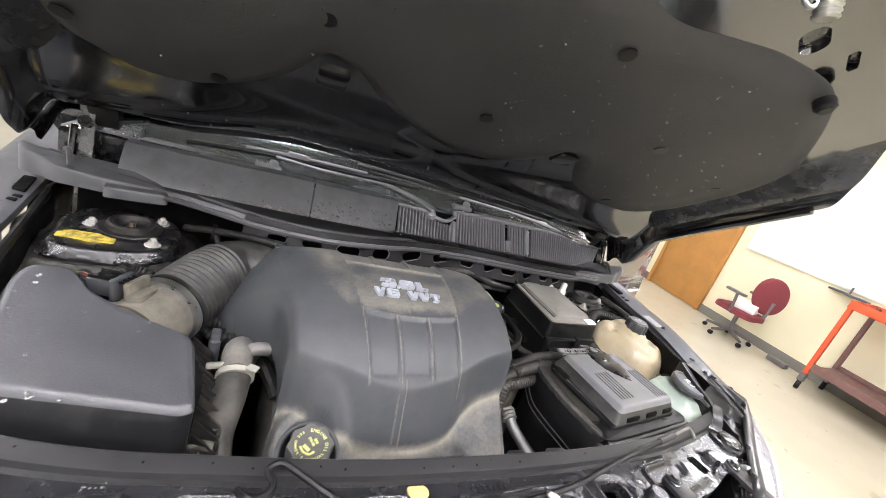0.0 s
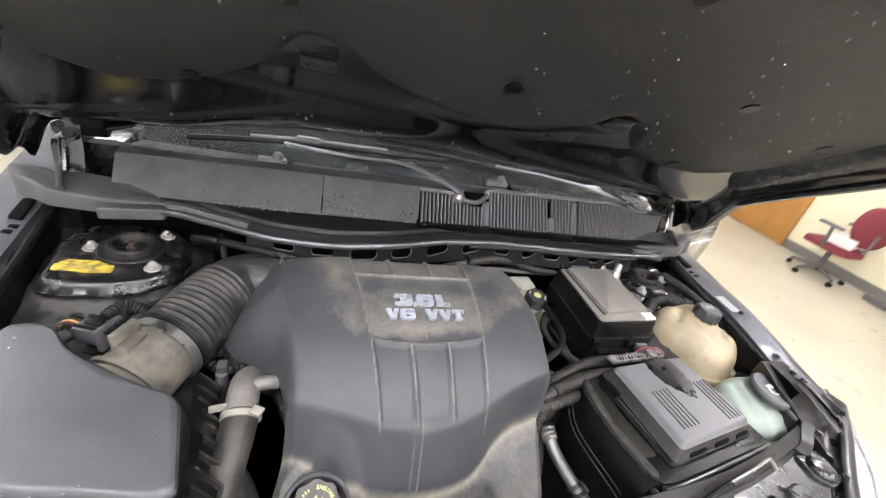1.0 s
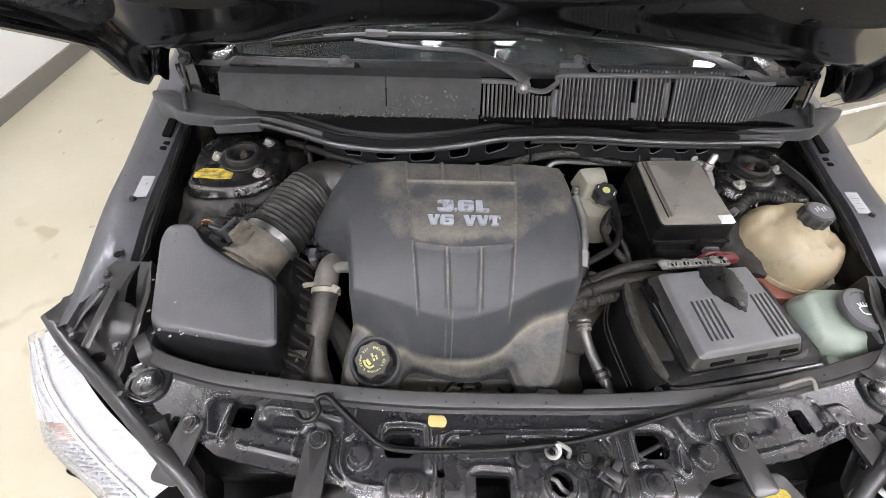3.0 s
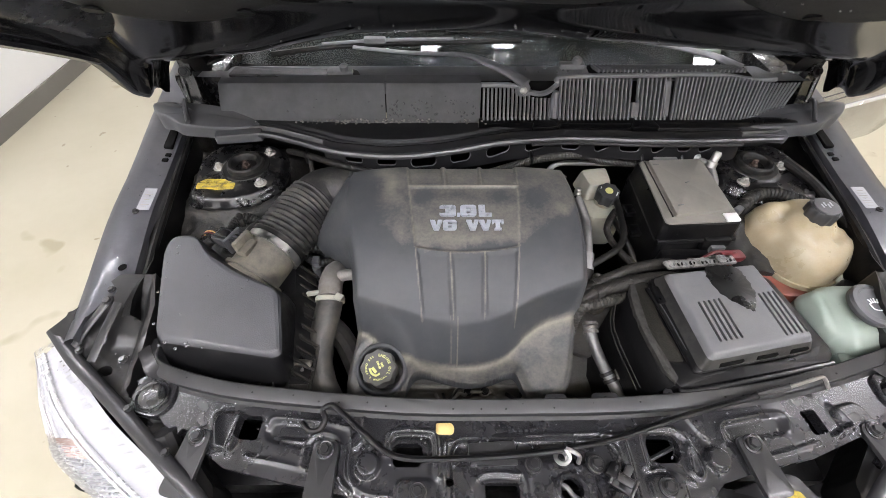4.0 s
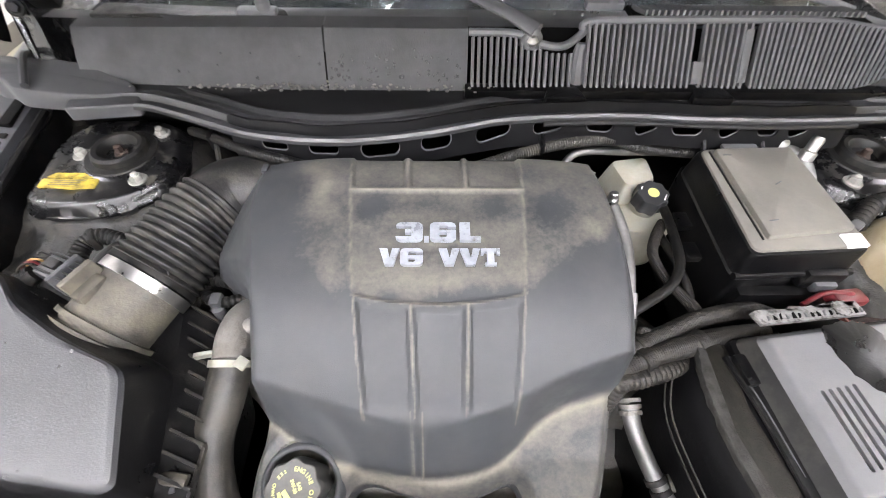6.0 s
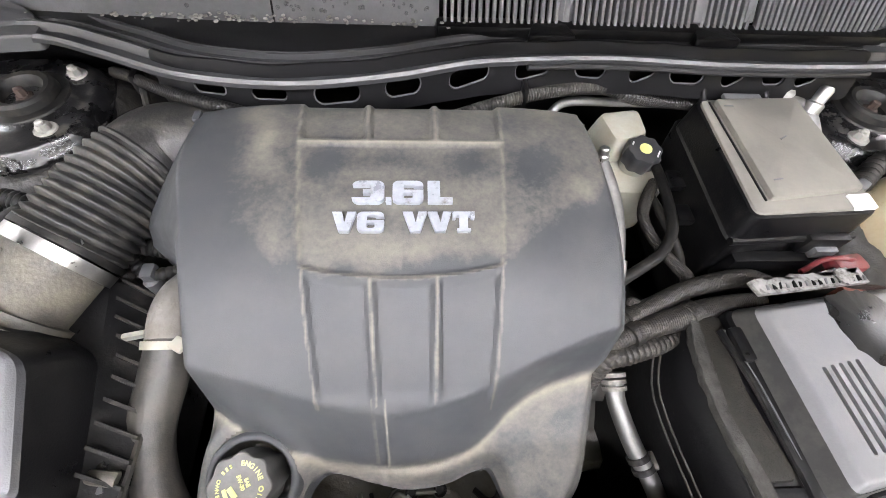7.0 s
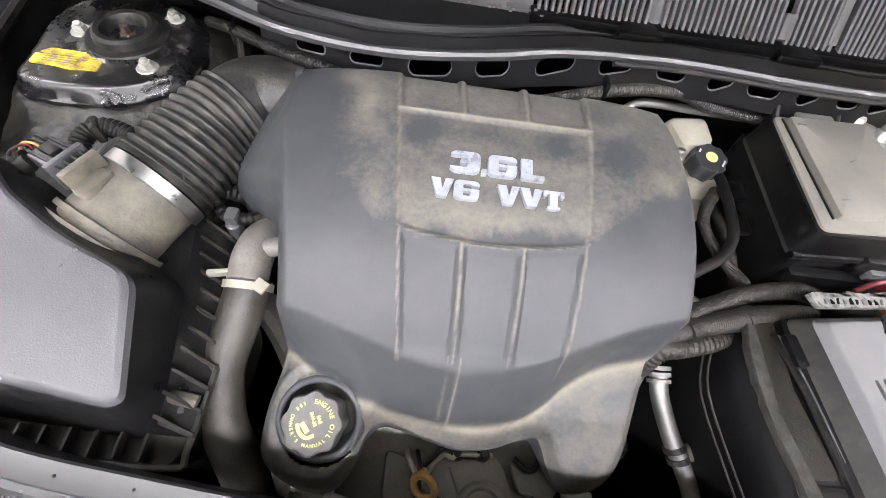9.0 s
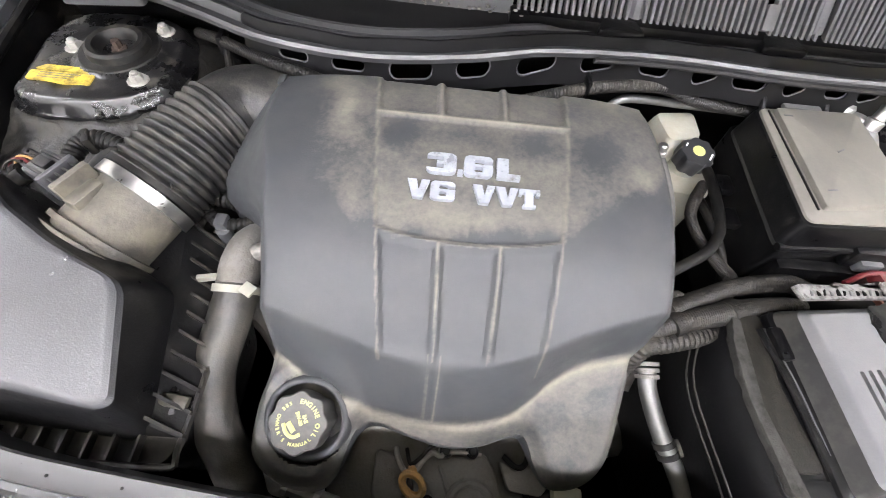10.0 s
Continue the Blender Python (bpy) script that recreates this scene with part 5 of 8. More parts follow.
def cover_dust(P, z):
    z2, z3, yd = cover_parts(P)
    x, y = P[:, 0], P[:, 1]
    d = np.zeros(len(P))
    for i in range(4):
        r = rib_x(i, y)
        wide = np.where(y < -0.20, 0.0017, 0.0024)
        on = ((y > -0.312) & (y < -0.206 - 0.012 * (1 - ((x - XC) / 0.1) ** 2))) | (y > -0.08) | (i in (0, 3)) & (y > -0.312)
        d = np.maximum(d, 0.66 * np.exp(-((x - r) / wide) ** 2) * on)
    for off in (-0.004, 0.007):
        d = np.maximum(d, 0.7 * np.exp(-((x - rib_x(1, y) - off) / 0.0016) ** 2) * (y < -0.305) * (y > yd))
    arc = -0.206 - 0.012 * (1 - ((x - XC) / 0.1) ** 2)
    d = np.maximum(d, 0.55 * np.exp(-((y - arc) / 0.0024) ** 2) * (x > rib_x(0, y) - 0.002) * (x < rib_x(3, y) + 0.002))
    d = np.maximum(d, 0.85 * np.exp(-((y + 0.078) / 0.0034) ** 2) * (x > rib_x(0, y) - 0.002) * (x < rib_x(3, y) + 0.002))
    d = np.maximum(d, 0.85 * np.exp(-((y - yd + 0.003) / 0.0055) ** 2))
    # broad film over the back half, ending along the falling edges, and on the foot
    edge = np.where(x < XC, -0.215 + 0.9 * np.maximum(0, -0.19 - x), -0.205 + 0.75 * np.maximum(0, x - 0.01))
    inside = (x > rib_x(0, y)) & (x < rib_x(3, y))
    film = smooth01(-0.012, 0.016, y - edge + 0.004 * np.sin(x * 150)) * np.where(inside, 0.46, 0.38)
    spot = lambda cx, cy, rx, ry: np.exp(-(((x - cx) / rx) ** 2 + ((y - cy) / ry) ** 2))
    film = film * (1 - 0.75 * spot(-0.163, -0.103, 0.022, 0.020)) * (1 - 0.5 * spot(-0.02, -0.105, 0.022, 0.016)) * (1 - 0.45 * spot(-0.10, -0.100, 0.03, 0.010)) * (1 - 0.5 * spot(0.045, -0.12, 0.022, 0.035))
    film = film + 0.34 * (spot(-0.245, -0.035, 0.022, 0.024) + spot(-0.222, -0.075, 0.012, 0.03) + 0.8 * spot(0.085, -0.135, 0.018, 0.022) + 0.6 * spot(-0.088, -0.195, 0.06, 0.012) + 0.5 * spot(0.07, -0.02, 0.03, 0.014))
    film = film * smooth01(-0.31, -0.225, x + 0.15 * y)
    film = np.maximum(film, (0.42 + 0.36 * np.exp(-((y - yd) / 0.009) ** 2) - 0.08 * np.exp(-((y - yd + 0.035) / 0.012) ** 2)) * smooth01(0.004, -0.006, y - yd))
    return np.clip(np.maximum(d, film), 0, 1)


def engine_cover():
    c = thing("engine_cover", (XC, -0.2, 0.80), "dusty dark grey plastic engine cover with raised lettering", "engine cover")

    def skirt(U, z):
        return np.minimum(z - 0.012, np.maximum(z - 0.085, 0.775 + 0 * z))
    shell = sheet("shell", (-0.394, 0.13, -0.428, 0.006), 0.0024, COVER, [], cover_z, 0, M_COVER, c, "", skirt=skirt, layer=cover_dust, angle=38, crease=lambda x: np.interp(x, [p[0] for p in YD], [p[1] for p in YD]))

    # rolled rim and wall of the filler well
    W = pose(-0.2345, -0.3585, 0.8340, 27.5)
    prof = ((0.0385, -0.048), (0.0368, -0.010), (0.0365, -0.003), (0.0378, 0.0), (0.0400, 0.0007), (0.0425, 0.0), (0.0450, -0.003), (0.0480, -0.014))
    rim = loft([[tuple(W @ Vector((r * math.cos(a), r * math.sin(a), z))) for a in (2 * math.pi * k / 56 for k in range(56))] for r, z in prof], False, False)
    part("filler_well", rim, M_COVER, c, "", 50)

    # heavy raised characters, each cut as a block
    rr = lambda x0, x1, y0, y1, r: rr_hole((x0 + x1) / 2, (y0 + y1) / 2, x1 - x0, y1 - y0, r)
    poly = lambda *p: (lambda Q: sdf_poly(Q, list(p)))
    V = poly((0.0, 1.0), (0.40, 1.0), (0.53, 0.42), (0.64, 1.0), (1.0, 1.0), (0.72, 0.0), (0.30, 0.0))
    glyphs = {"3": (rr(0, 1, 0, 1, 0.24), [rr(-0.5, 0.58, 0.59, 0.79, 0.04), rr(-0.5, 0.58, 0.21, 0.41, 0.04), rr(-0.5, 0.34, 0.30, 0.70, 0.03)]),
              ".": (rr(0, 1, 0, 0.22, 0.03), []),
              "6": (rr(0, 1, 0, 1, 0.22), [rr(0.35, 0.66, 0.17, 0.43, 0.08), rr(0.35, 0.70, 0.57, 0.80, 0.05), rr(0.5, 1.5, 0.57, 0.74, 0.02)]),
              "L": (poly((0.0, 1.0), (0.50, 1.0), (0.50, 0.22), (1.0, 0.22), (1.0, 0.0), (0.0, 0.0)), []),
              "V": (V, []),
              "T": (poly((0.0, 1.0), (1.0, 1.0), (1.0, 0.66), (0.86, 0.66), (0.82, 0.80), (0.68, 0.80), (0.68, 0.14), (0.80, 0.14), (0.80, 0.0), (0.20, 0.0), (0.20, 0.14), (0.32, 0.14), (0.32, 0.80), (0.18, 0.80), (0.14, 0.66), (0.0, 0.66)), [])}

    def letters(row, y, high):
        g = lambda yy: float(cover_z(np.array([[-0.085, yy]]))[0])
        m = pose(0, y, g(y) + 0.0016, math.degrees(math.atan2(g(y + 0.02) - g(y - 0.02), 0.04)))
        for ch, x0, x1 in row:
            w = x1 - x0
            put = lambda u, v, z: tuple(m @ Vector((x0 + u * w, (v - 0.5) * high, z)))
            sheet("letter", (-0.05, 1.05, -0.05, 1.05), 0.034, glyphs[ch][0], glyphs[ch][1], lambda P: 0.0038 + 0 * P[:, 0], 0.0063, M_CHROME, c, "pale chrome raised character", mapping=put, angle=30)
    letters((("3", -0.133, -0.104), (".", -0.1025, -0.0975), ("6", -0.0965, -0.0685), ("L", -0.0645, -0.042)), -0.1405, 0.0228)
    letters((("V", -0.149, -0.128), ("6", -0.127, -0.1035), ("V", -0.087, -0.0655), ("V", -0.065, -0.0435), ("T", -0.043, -0.023)), -0.1705, 0.0188)
    part("trim_tab", rbox(-0.306, -0.025, 0.985, 0.008, 0.014, 0.006, 0.002), M_COVER, c)


engine_cover()


def oil_cap():
    at = Vector((-0.2345, -0.3585, 0.832))
    tilt = pose(0, 0, 0, 14, -4, 0)
    o = thing("oil_filler_cap", at, "worn grey knurled oil filler cap with yellow printing", "filler cap")
    cap = part("cap", lathe([(0.024, -0.03), (0.0285, 0.0), (0.0295, 0.012), (0.0295, 0.022), (0.0285, 0.0265), (0.0275, 0.0272), (0.0262, 0.0265), (0.012, 0.0265), (0.006, 0.0265)], 96, Matrix.Translation(at) @ tilt, 8, 0.055), M_OILCAP, o, "", 40)
    c = at + tilt.to_3x3() @ Vector((0, 0, 0.0268))
    ring_text(cap, "ENGINE OIL", 0.0200, 0.0062, 86, 116, c, tilt, M_PALEYELLOW)
    ring_text(cap, "SEE OWNER'S MANUAL", 0.0200, 0.0047, 118, -196, c, tilt, M_PALEYELLOW, True)
    for i, w in enumerate(("SAE", "5W-30")):
        part("lettering", text_mesh("lettering", w, 0.0048, M_PALEYELLOW, 0.0004, 0.0002), None, cap, m=Matrix.Translation(c) @ tilt @ pose(0.007 - 0.006 * i, 0.004, 0, 0, 0, -65))
    bm = tube([tuple(c + tilt.to_3x3() @ Vector(v)) for v in ((-0.014, -0.001, 0.0003), (-0.010, -0.009, 0.0003), (-0.003, -0.013, 0.0003), (0.004, -0.010, 0.0003))], 0.0018, 6, flat=0.2)
    part("oil_can_symbol", bm, M_PALEYELLOW, cap)
    bm = rbox(0, 0, 0, 0.011, 0.005, 0.0006, 0.0002)
    part("oil_can_symbol", bm, M_PALEYELLOW, cap, m=Matrix.Translation(c) @ tilt @ pose(-0.006, -0.004, 0, 0, 0, -50))


oil_cap()


def engine():
    e = thing("engine", (XC, -0.2, 0.40), "dirty cast engine front under the cover", "engine")
    part("block", rbox(-0.09, -0.17, 0.60, 0.38, 0.34, 0.36, 0.03), M_CAST, e)
    part("front_case", prism(rounded([(-0.21, -0.45), (0.03, -0.45), (0.05, -0.34), (-0.25, -0.34)], 0.03, 4), 0.45, 0.735, 0.02), M_CAST, e)
    part("cover_casting", prism(rounded([(-0.112, -0.380), (-0.095, -0.372), (-0.070, -0.376), (-0.033, -0.370), (-0.022, -0.388), (-0.012, -0.420), (-0.040, -0.452), (-0.112, -0.450), (-0.120, -0.402)], 0.008, 4), 0.69, 0.757, 0.006), M_CAST, e)
    part("side_casting", prism(rounded([(-0.165, -0.372), (-0.140, -0.378), (-0.124, -0.400), (-0.130, -0.436), (-0.165, -0.425)], 0.008, 4), 0.69, 0.750, 0.008), M_CAST, e)
    part("round_housing", lathe([(0.030, 0.74), (0.030, 0.764), (0.027, 0.768), (0.023, 0.767), (0.020, 0.761), (0.006, 0.761)], 28, Matrix.Translation((-0.051, -0.428, 0.0))), M_CAST, e, "round cast housing")
    part("gasket_edge", tube([(-0.141, -0.372, 0.755), (-0.137, -0.383, 0.762), (-0.128, -0.396, 0.764), (-0.118, -0.397, 0.764), (-0.107, -0.383, 0.766), (-0.097, -0.375, 0.766), (-0.088, -0.378, 0.766), (-0.078, -0.373, 0.766), (-0.040, -0.372, 0.764)], 0.0032, 8), M_CASTLIGHT, e)
    part("gasket_edge", tube([(-0.128, -0.372, 0.757), (-0.122, -0.388, 0.765), (-0.110, -0.380, 0.768), (-0.100, -0.369, 0.770), (-0.085, -0.366, 0.770)], 0.0024, 8), M_RUBBER, e)
    part("web", rbox(-0.082, -0.402, 0.758, 0.004, 0.035, 0.008, 0.002, Matrix.Rotation(0.4, 4, "Z")), M_CAST, e)
    for x, y in ((-0.082, -0.372), (-0.051, -0.371), (-0.100, -0.425)):
        part("boss", lathe([(0.0085, 0.74), (0.0085, 0.764), (0.007, 0.767), (0.003, 0.767)], 16, Matrix.Translation((x, y, 0.0))), M_CAST, e)
        bolt(e, (x, y, 0.766), True, 0.6)
    part("wing_plate", prism(rounded([(-0.016, -0.376), (0.0, -0.389), (0.018, -0.377), (0.048, -0.394), (0.032, -0.412), (-0.006, -0.408)], 0.005, 3), 0.742, 0.752, 0.002), M_CAST, e)
    part("wing_hook", tube([(-0.012, -0.372, 0.755), (0.002, -0.383, 0.760), (0.012, -0.380, 0.762), (0.018, -0.366, 0.760)], 0.0035, 8), M_RUBBER, e)
    part("bracket", prism(rounded([(-0.292, -0.400), (-0.268, -0.385), (-0.258, -0.412), (-0.256, -0.432), (-0.276, -0.428)], 0.006, 3), 0.748, 0.762, 0.003), M_CASTLIGHT, e)
    part("bracket_arm", tube([(-0.258, -0.420, 0.757), (-0.238, -0.425, 0.757), (-0.200, -0.434, 0.752)], 0.0085, 10), M_CASTLIGHT, e)
    for x, y in ((-0.258, -0.420), (-0.222, -0.428)):
        part("clip", tube([(x - 0.003, y + 0.001, 0.757), (x + 0.003, y - 0.001, 0.757)], 0.0105, 10), M_STEEL, e)
    part("hose_stub", tube([(0.02, -0.42, 0.74), (0.06, -0.40, 0.73), (0.09, -0.34, 0.74)], 0.014, 10), M_RUBBER, e)
    part("connector", rbox(0.062, -0.412, 0.752, 0.034, 0.024, 0.018, 0.004), M_WHITETANK, e)
    d = thing("dipstick", (-0.118, -0.409, 0.74), "orange plastic dipstick loop beside the engine", "dipstick")
    ring = [(-0.118 + 0.012 * math.cos(a), -0.409 + 0.010 * math.sin(a) - 0.004 * math.cos(a), 0.774 + 0.005 * math.sin(a)) for a in (2 * math.pi * k / 16 for k in range(17))]
    part("loop", tube(ring, 0.0045, 8, 1), M_ORANGE, d)
    part("tube", tube([(-0.118, -0.402, 0.774), (-0.119, -0.395, 0.772), (-0.122, -0.390, 0.70)], 0.005, 8), M_ORANGE, d)
    for k, (x0, y0, z0, x1, y1, z1) in enumerate(((-0.33, -0.10, 0.80, -0.27, -0.20, 0.79), (-0.36, -0.05, 0.78, -0.29, -0.12, 0.83))):
        part("side_pipe", tube([(x0, y0, z0), ((x0 + x1) / 2, (y0 + y1) / 2, z0 + 0.02), (x1, y1, z1)], 0.012, 10), M_RUBBER, e)
    # dark gearbox and subframe shapes deep in the bay
    part("gearbox", prism(rounded([(0.08, -0.33), (0.20, -0.36), (0.30, -0.25), (0.28, -0.02), (0.10, 0.0)], 0.05, 5), 0.42, 0.66, 0.03), M_CAST, e)
    part("bellhousing", lathe([(0.02, 0), (0.10, 0), (0.11, 0.03), (0.08, 0.06), (0.03, 0.07)], 24, pose(0.20, -0.16, 0.66)), M_CAST, e)
    part("exhaust_pipe", tube([(-0.52, -0.10, 0.60), (-0.44, -0.16, 0.68), (-0.36, -0.20, 0.66), (-0.3, -0.3, 0.55)], 0.025, 10), M_CAST, e)


engine()


# ---- intake ----
def air_filter_box():
    a = thing("air_filter_box", (-0.49, -0.28, 0.72), "dark grey plastic air filter box with water drops on its lid", "air filter box")
    top = rounded([(-0.600, -0.172), (-0.560, -0.168), (-0.530, -0.204), (-0.464, -0.241), (-0.396, -0.270), (-0.377, -0.368), (-0.39, -0.374), (-0.567, -0.350), (-0.582, -0.335), (-0.607, -0.20)], 0.016, 4)

    def tz(x, y):
        return 0.975 + 0.265 * (y + 0.172) + 0.0 * x
    low = rounded([(-0.622, -0.150), (-0.560, -0.150), (-0.520, -0.175), (-0.455, -0.210), (-0.396, -0.240), (-0.380, -0.380), (-0.392, -0.390), (-0.572, -0.378), (-0.592, -0.362), (-0.630, -0.19)], 0.016, 4)
    t, l = np.array(top), np.array(low)
    rings = [[(x, y, 0.838) for x, y in l]]
    for k, dz in ((0.25, -0.065), (0.85, -0.014)):
        q = l + (t - l) * k
        rings.append([(x, y, tz(x, y) + dz) for x, y in q])
    for d, dz in ((0.0, -0.007), (0.0035, -0.002), (0.009, 0.0), (0.012, 0.0), (0.016, 0.0)):
        rings.append([(x, y, tz(x, y) + dz) for x, y in shrunk(t, d)])
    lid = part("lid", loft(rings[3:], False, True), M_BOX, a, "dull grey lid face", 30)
    # sides take the darkened copy of the lid plastic as painted shade
    part("lid_side", loft(rings[:4], True, False), M_BOXSIDE, a, "lid side, its shade put into a near-black colour", 30)
    # flange and ribbed tray
    fl = rounded([(-0.64, -0.15), (-0.44, -0.135), (-0.388, -0.19), (-0.357, -0.25), (-0.355, -0.392), (-0.370, -0.410), (-0.60, -0.405), (-0.645, -0.37)], 0.014, 4)
    tray = part("tray", prism(fl, 0.70, 0.826, 0.004), M_BLACK, a)
    part("flange", prism(shrunk(fl, -0.006), 0.826, 0.838, 0.003), M_HOSE, a)
    part("tray_slope", loft([[(-0.41, -0.15, 0.838), (-0.385, -0.15, 0.838), (-0.352, -0.25, 0.838), (-0.352, -0.385, 0.838), (-0.40, -0.385, 0.838)], [(-0.44, -0.17, 0.872), (-0.415, -0.16, 0.868), (-0.398, -0.235, 0.868), (-0.386, -0.375, 0.850), (-0.42, -0.37, 0.862)]]), M_DARKPAINT, tray, "dusty ribbed tray side")
    for k in range(11):
        y = -0.162 - 0.0215 * k
        x = -0.388 + 0.028 * float(smooth01(-0.17, -0.27, np.array(y)))
        bm = loft([[(x - 0.022, y + 0.004, 0.836), (x + 0.014, y - 0.008, 0.836), (x + 0.014, y - 0.0045, 0.836), (x - 0.022, y + 0.0075, 0.836)], [(x - 0.018, y + 0.004, 0.866), (x + 0.013, y - 0.008, 0.845), (x + 0.013, y - 0.0045, 0.845), (x - 0.018, y + 0.0075, 0.866)]])
        part("rib", bm, M_DIRT, tray)
        if k % 2:
            part("pocket", prism([(x - 0.006, y + 0.004), (x + 0.012, y - 0.003), (x + 0.011, y + 0.008), (x - 0.004, y + 0.014)], 0.83, 0.8395, 0.0005), M_VOID, tray)
    part("edge_rail", tube([(-0.398, -0.145, 0.838), (-0.372, -0.20, 0.838), (-0.352, -0.255, 0.838), (-0.350, -0.388, 0.838), (-0.372, -0.412, 0.838), (-0.58, -0.404, 0.838)], 0.0035, 6), M_HOSE, tray)
    for k in range(9):
        part("rib", rbox(-0.385 - 0.023 * k, -0.397, 0.842, 0.0030, 0.024, 0.014, 0.001), M_HOSE, tray)
    part("clip", tube([(-0.385, -0.350, 0.842), (-0.366, -0.352, 0.848), (-0.352, -0.354, 0.846)], 0.007, 10, flat=0.8), M_MAF, a, "dirty beige spring clip")
    part("clip_foot", rbox(-0.378, -0.366, 0.838, 0.03, 0.008, 0.012, 0.002, Matrix.Rotation(0.4, 4, "Z")), M_GREY, a)
    part("screw_post", lathe([(0.009, 0.80), (0.009, 0.862), (0.006, 0.864)], 12, Matrix.Translation((-0.377, -0.155, 0))), M_GREY, a)
    # drops of water
    rnd = random.Random(3)
    bm = bmesh.new()
    for _ in range(46):
        side = rnd.random()
        if side < 0.45:
            x, y = -0.598 + 0.02 * rnd.random(), rnd.uniform(-0.33, -0.19)
        elif side < 0.65:
            x, y = rnd.uniform(-0.57, -0.42), -0.352 - 0.012 * rnd.random()
        else:
            x, y = rnd.uniform(-0.58, -0.44), rnd.uniform(-0.34, -0.24)
            if rnd.random() < 0.8:
                continue
        r = rnd.uniform(0.0012, 0.0032)
        bmesh.ops.create_icosphere(bm, subdivisions=2, radius=r, matrix=Matrix.Translation((x, y, tz(x, y) - (0.0015 if x < -0.585 or y < -0.35 else 0) )) @ Matrix.Diagonal((1, 1, 0.55, 1)))
    tagged(part("water_drops", bm, M_DROP, None), "clear water drops on the air filter box lid", "water", kind="stuff")


air_filter_box()


def intake_duct():
    d = thing("intake_duct", (-0.4620, -0.1140, 0.8860), "corrugated black intake hose clamped to a dusty airflow meter tube", "intake hose")

    A, B, C = (-0.4840, -0.2160, 0.8900), (-0.4470, -0.1420, 0.9040), (-0.4100, -0.0760, 0.9110)
    part("flow_meter", tube([(-0.4920, -0.2260, 0.8880), A, (-0.4690, -0.1860, 0.8960), B], 0.049, 32, 4), M_MAF, d, "beige dirty airflow meter tube")
    for k, (r, w) in enumerate(((0.060, 0.006), (0.0625, 0.004), (0.0615, 0.005))):
        p = Vector((-0.4785 - 0.0045 * k, -0.2055 - 0.0092 * k, 0.8910 - 0.0015 * k))
        dv = Vector((0.43, 0.86, 0.16)).normalized() * w
        part("collar", tube([tuple(p), tuple(p + dv)], r - 0.0035, 32), M_MAF, d, "")
    part("rim_ring", tube([(-0.4455, -0.1390, 0.9040), (-0.4420, -0.1320, 0.9050)], 0.0555, 32), M_RUBBER, d)
    cl = part("clamp", tube([(-0.4525, -0.1530, 0.9025), (-0.4465, -0.1410, 0.9040)], 0.0545, 32), M_STEEL, d, "steel worm-drive clamp")
    part("screw", lathe([(0.0065, 0), (0.0065, 0.012), (0.004, 0.014)], 12, pose(-0.4140, -0.1420, 0.9300, 60, 0, -30)), M_STEEL, cl)
    part("screw_housing", rbox(-0.4130, -0.1500, 0.9320, 0.016, 0.02, 0.012, 0.003, Matrix.Rotation(0.5, 4, "Z")), M_STEEL, cl)
    part("bellows", tube([(-0.4430, -0.1340, 0.9050), (-0.4250, -0.0990, 0.9120), (-0.4070, -0.0620, 0.9180), (-0.3880, -0.0300, 0.9210)], 0.0505, 40, 8, ridges=12, ridge=0.0052), M_BELLOWS, d, "ribbed rubber bellows", angle=60)
    part("elbow", tube([(-0.394, -0.040, 0.920), (-0.372, -0.012, 0.923), (-0.338, -0.004, 0.922), (-0.30, -0.014, 0.915), (-0.24, -0.03, 0.90)], lambda t: 0.053 - 0.006 * t, 32, 8), M_BELLOWS, d)
    # sensor with its plug and wires
    T = pose(-0.522, -0.152, 0.943, 0, -8, -24)
    s = part("sensor_plug", rbox(0, 0, 0, 0.040, 0.032, 0.024, 0.004), M_BOX, d, "black sensor plug with coloured wires", m=T)
    part("plug_latch", rbox(0, 0, 0, 0.022, 0.012, 0.006, 0.002), M_BLACK, s, m=T @ pose(0.002, 0, 0.0145))
    for k in range(2):
        part("plug_rail", rbox(0, 0, 0, 0.036, 0.003, 0.004, 0.001), M_BLACK, s, m=T @ pose(0, -0.011 + 0.022 * k, 0.0135))
    part("plug_collar", rbox(0, 0, 0, 0.008, 0.040, 0.032, 0.003), M_BOX, s, m=T @ pose(0.020, 0, 0))
    for k in range(4):
        part("fin", rbox(0, 0, 0, 0.012, 0.0022, 0.004, 0.0008), M_BLACK, s, m=T @ pose(0.032, -0.012 + 0.008 * k, 0.012))
    part("sensor_base", rbox(0, 0, 0, 0.010, 0.040, 0.030, 0.003), M_MAF, d, m=T @ pose(0.042, 0, 0))
    part("sensor_foot", rbox(0, 0, 0, 0.024, 0.036, 0.03, 0.006), M_MAF, d, m=T @ pose(0.052, -0.004, -0.014))
    for k, m in enumerate((M_LOOM, M_RED, M_ORANGE, M_LOOM, M_BLACK)):
        a = T @ Vector((-0.020, -0.010 + 0.005 * k, 0.002))
        part("wire", tube([tuple(a), (a[0] - 0.012, a[1] + 0.004, 0.953 - 0.002 * k), (a[0] - 0.024, a[1] - 0.004 + 0.002 * k, 0.945), (-0.562 + 0.003 * k, -0.172, 0.925)], 0.0014, 6), m, s)
    h = thing("sensor_harness", (-0.52, -0.12, 0.90), "black corrugated wiring loom beside the intake tube", "wiring")
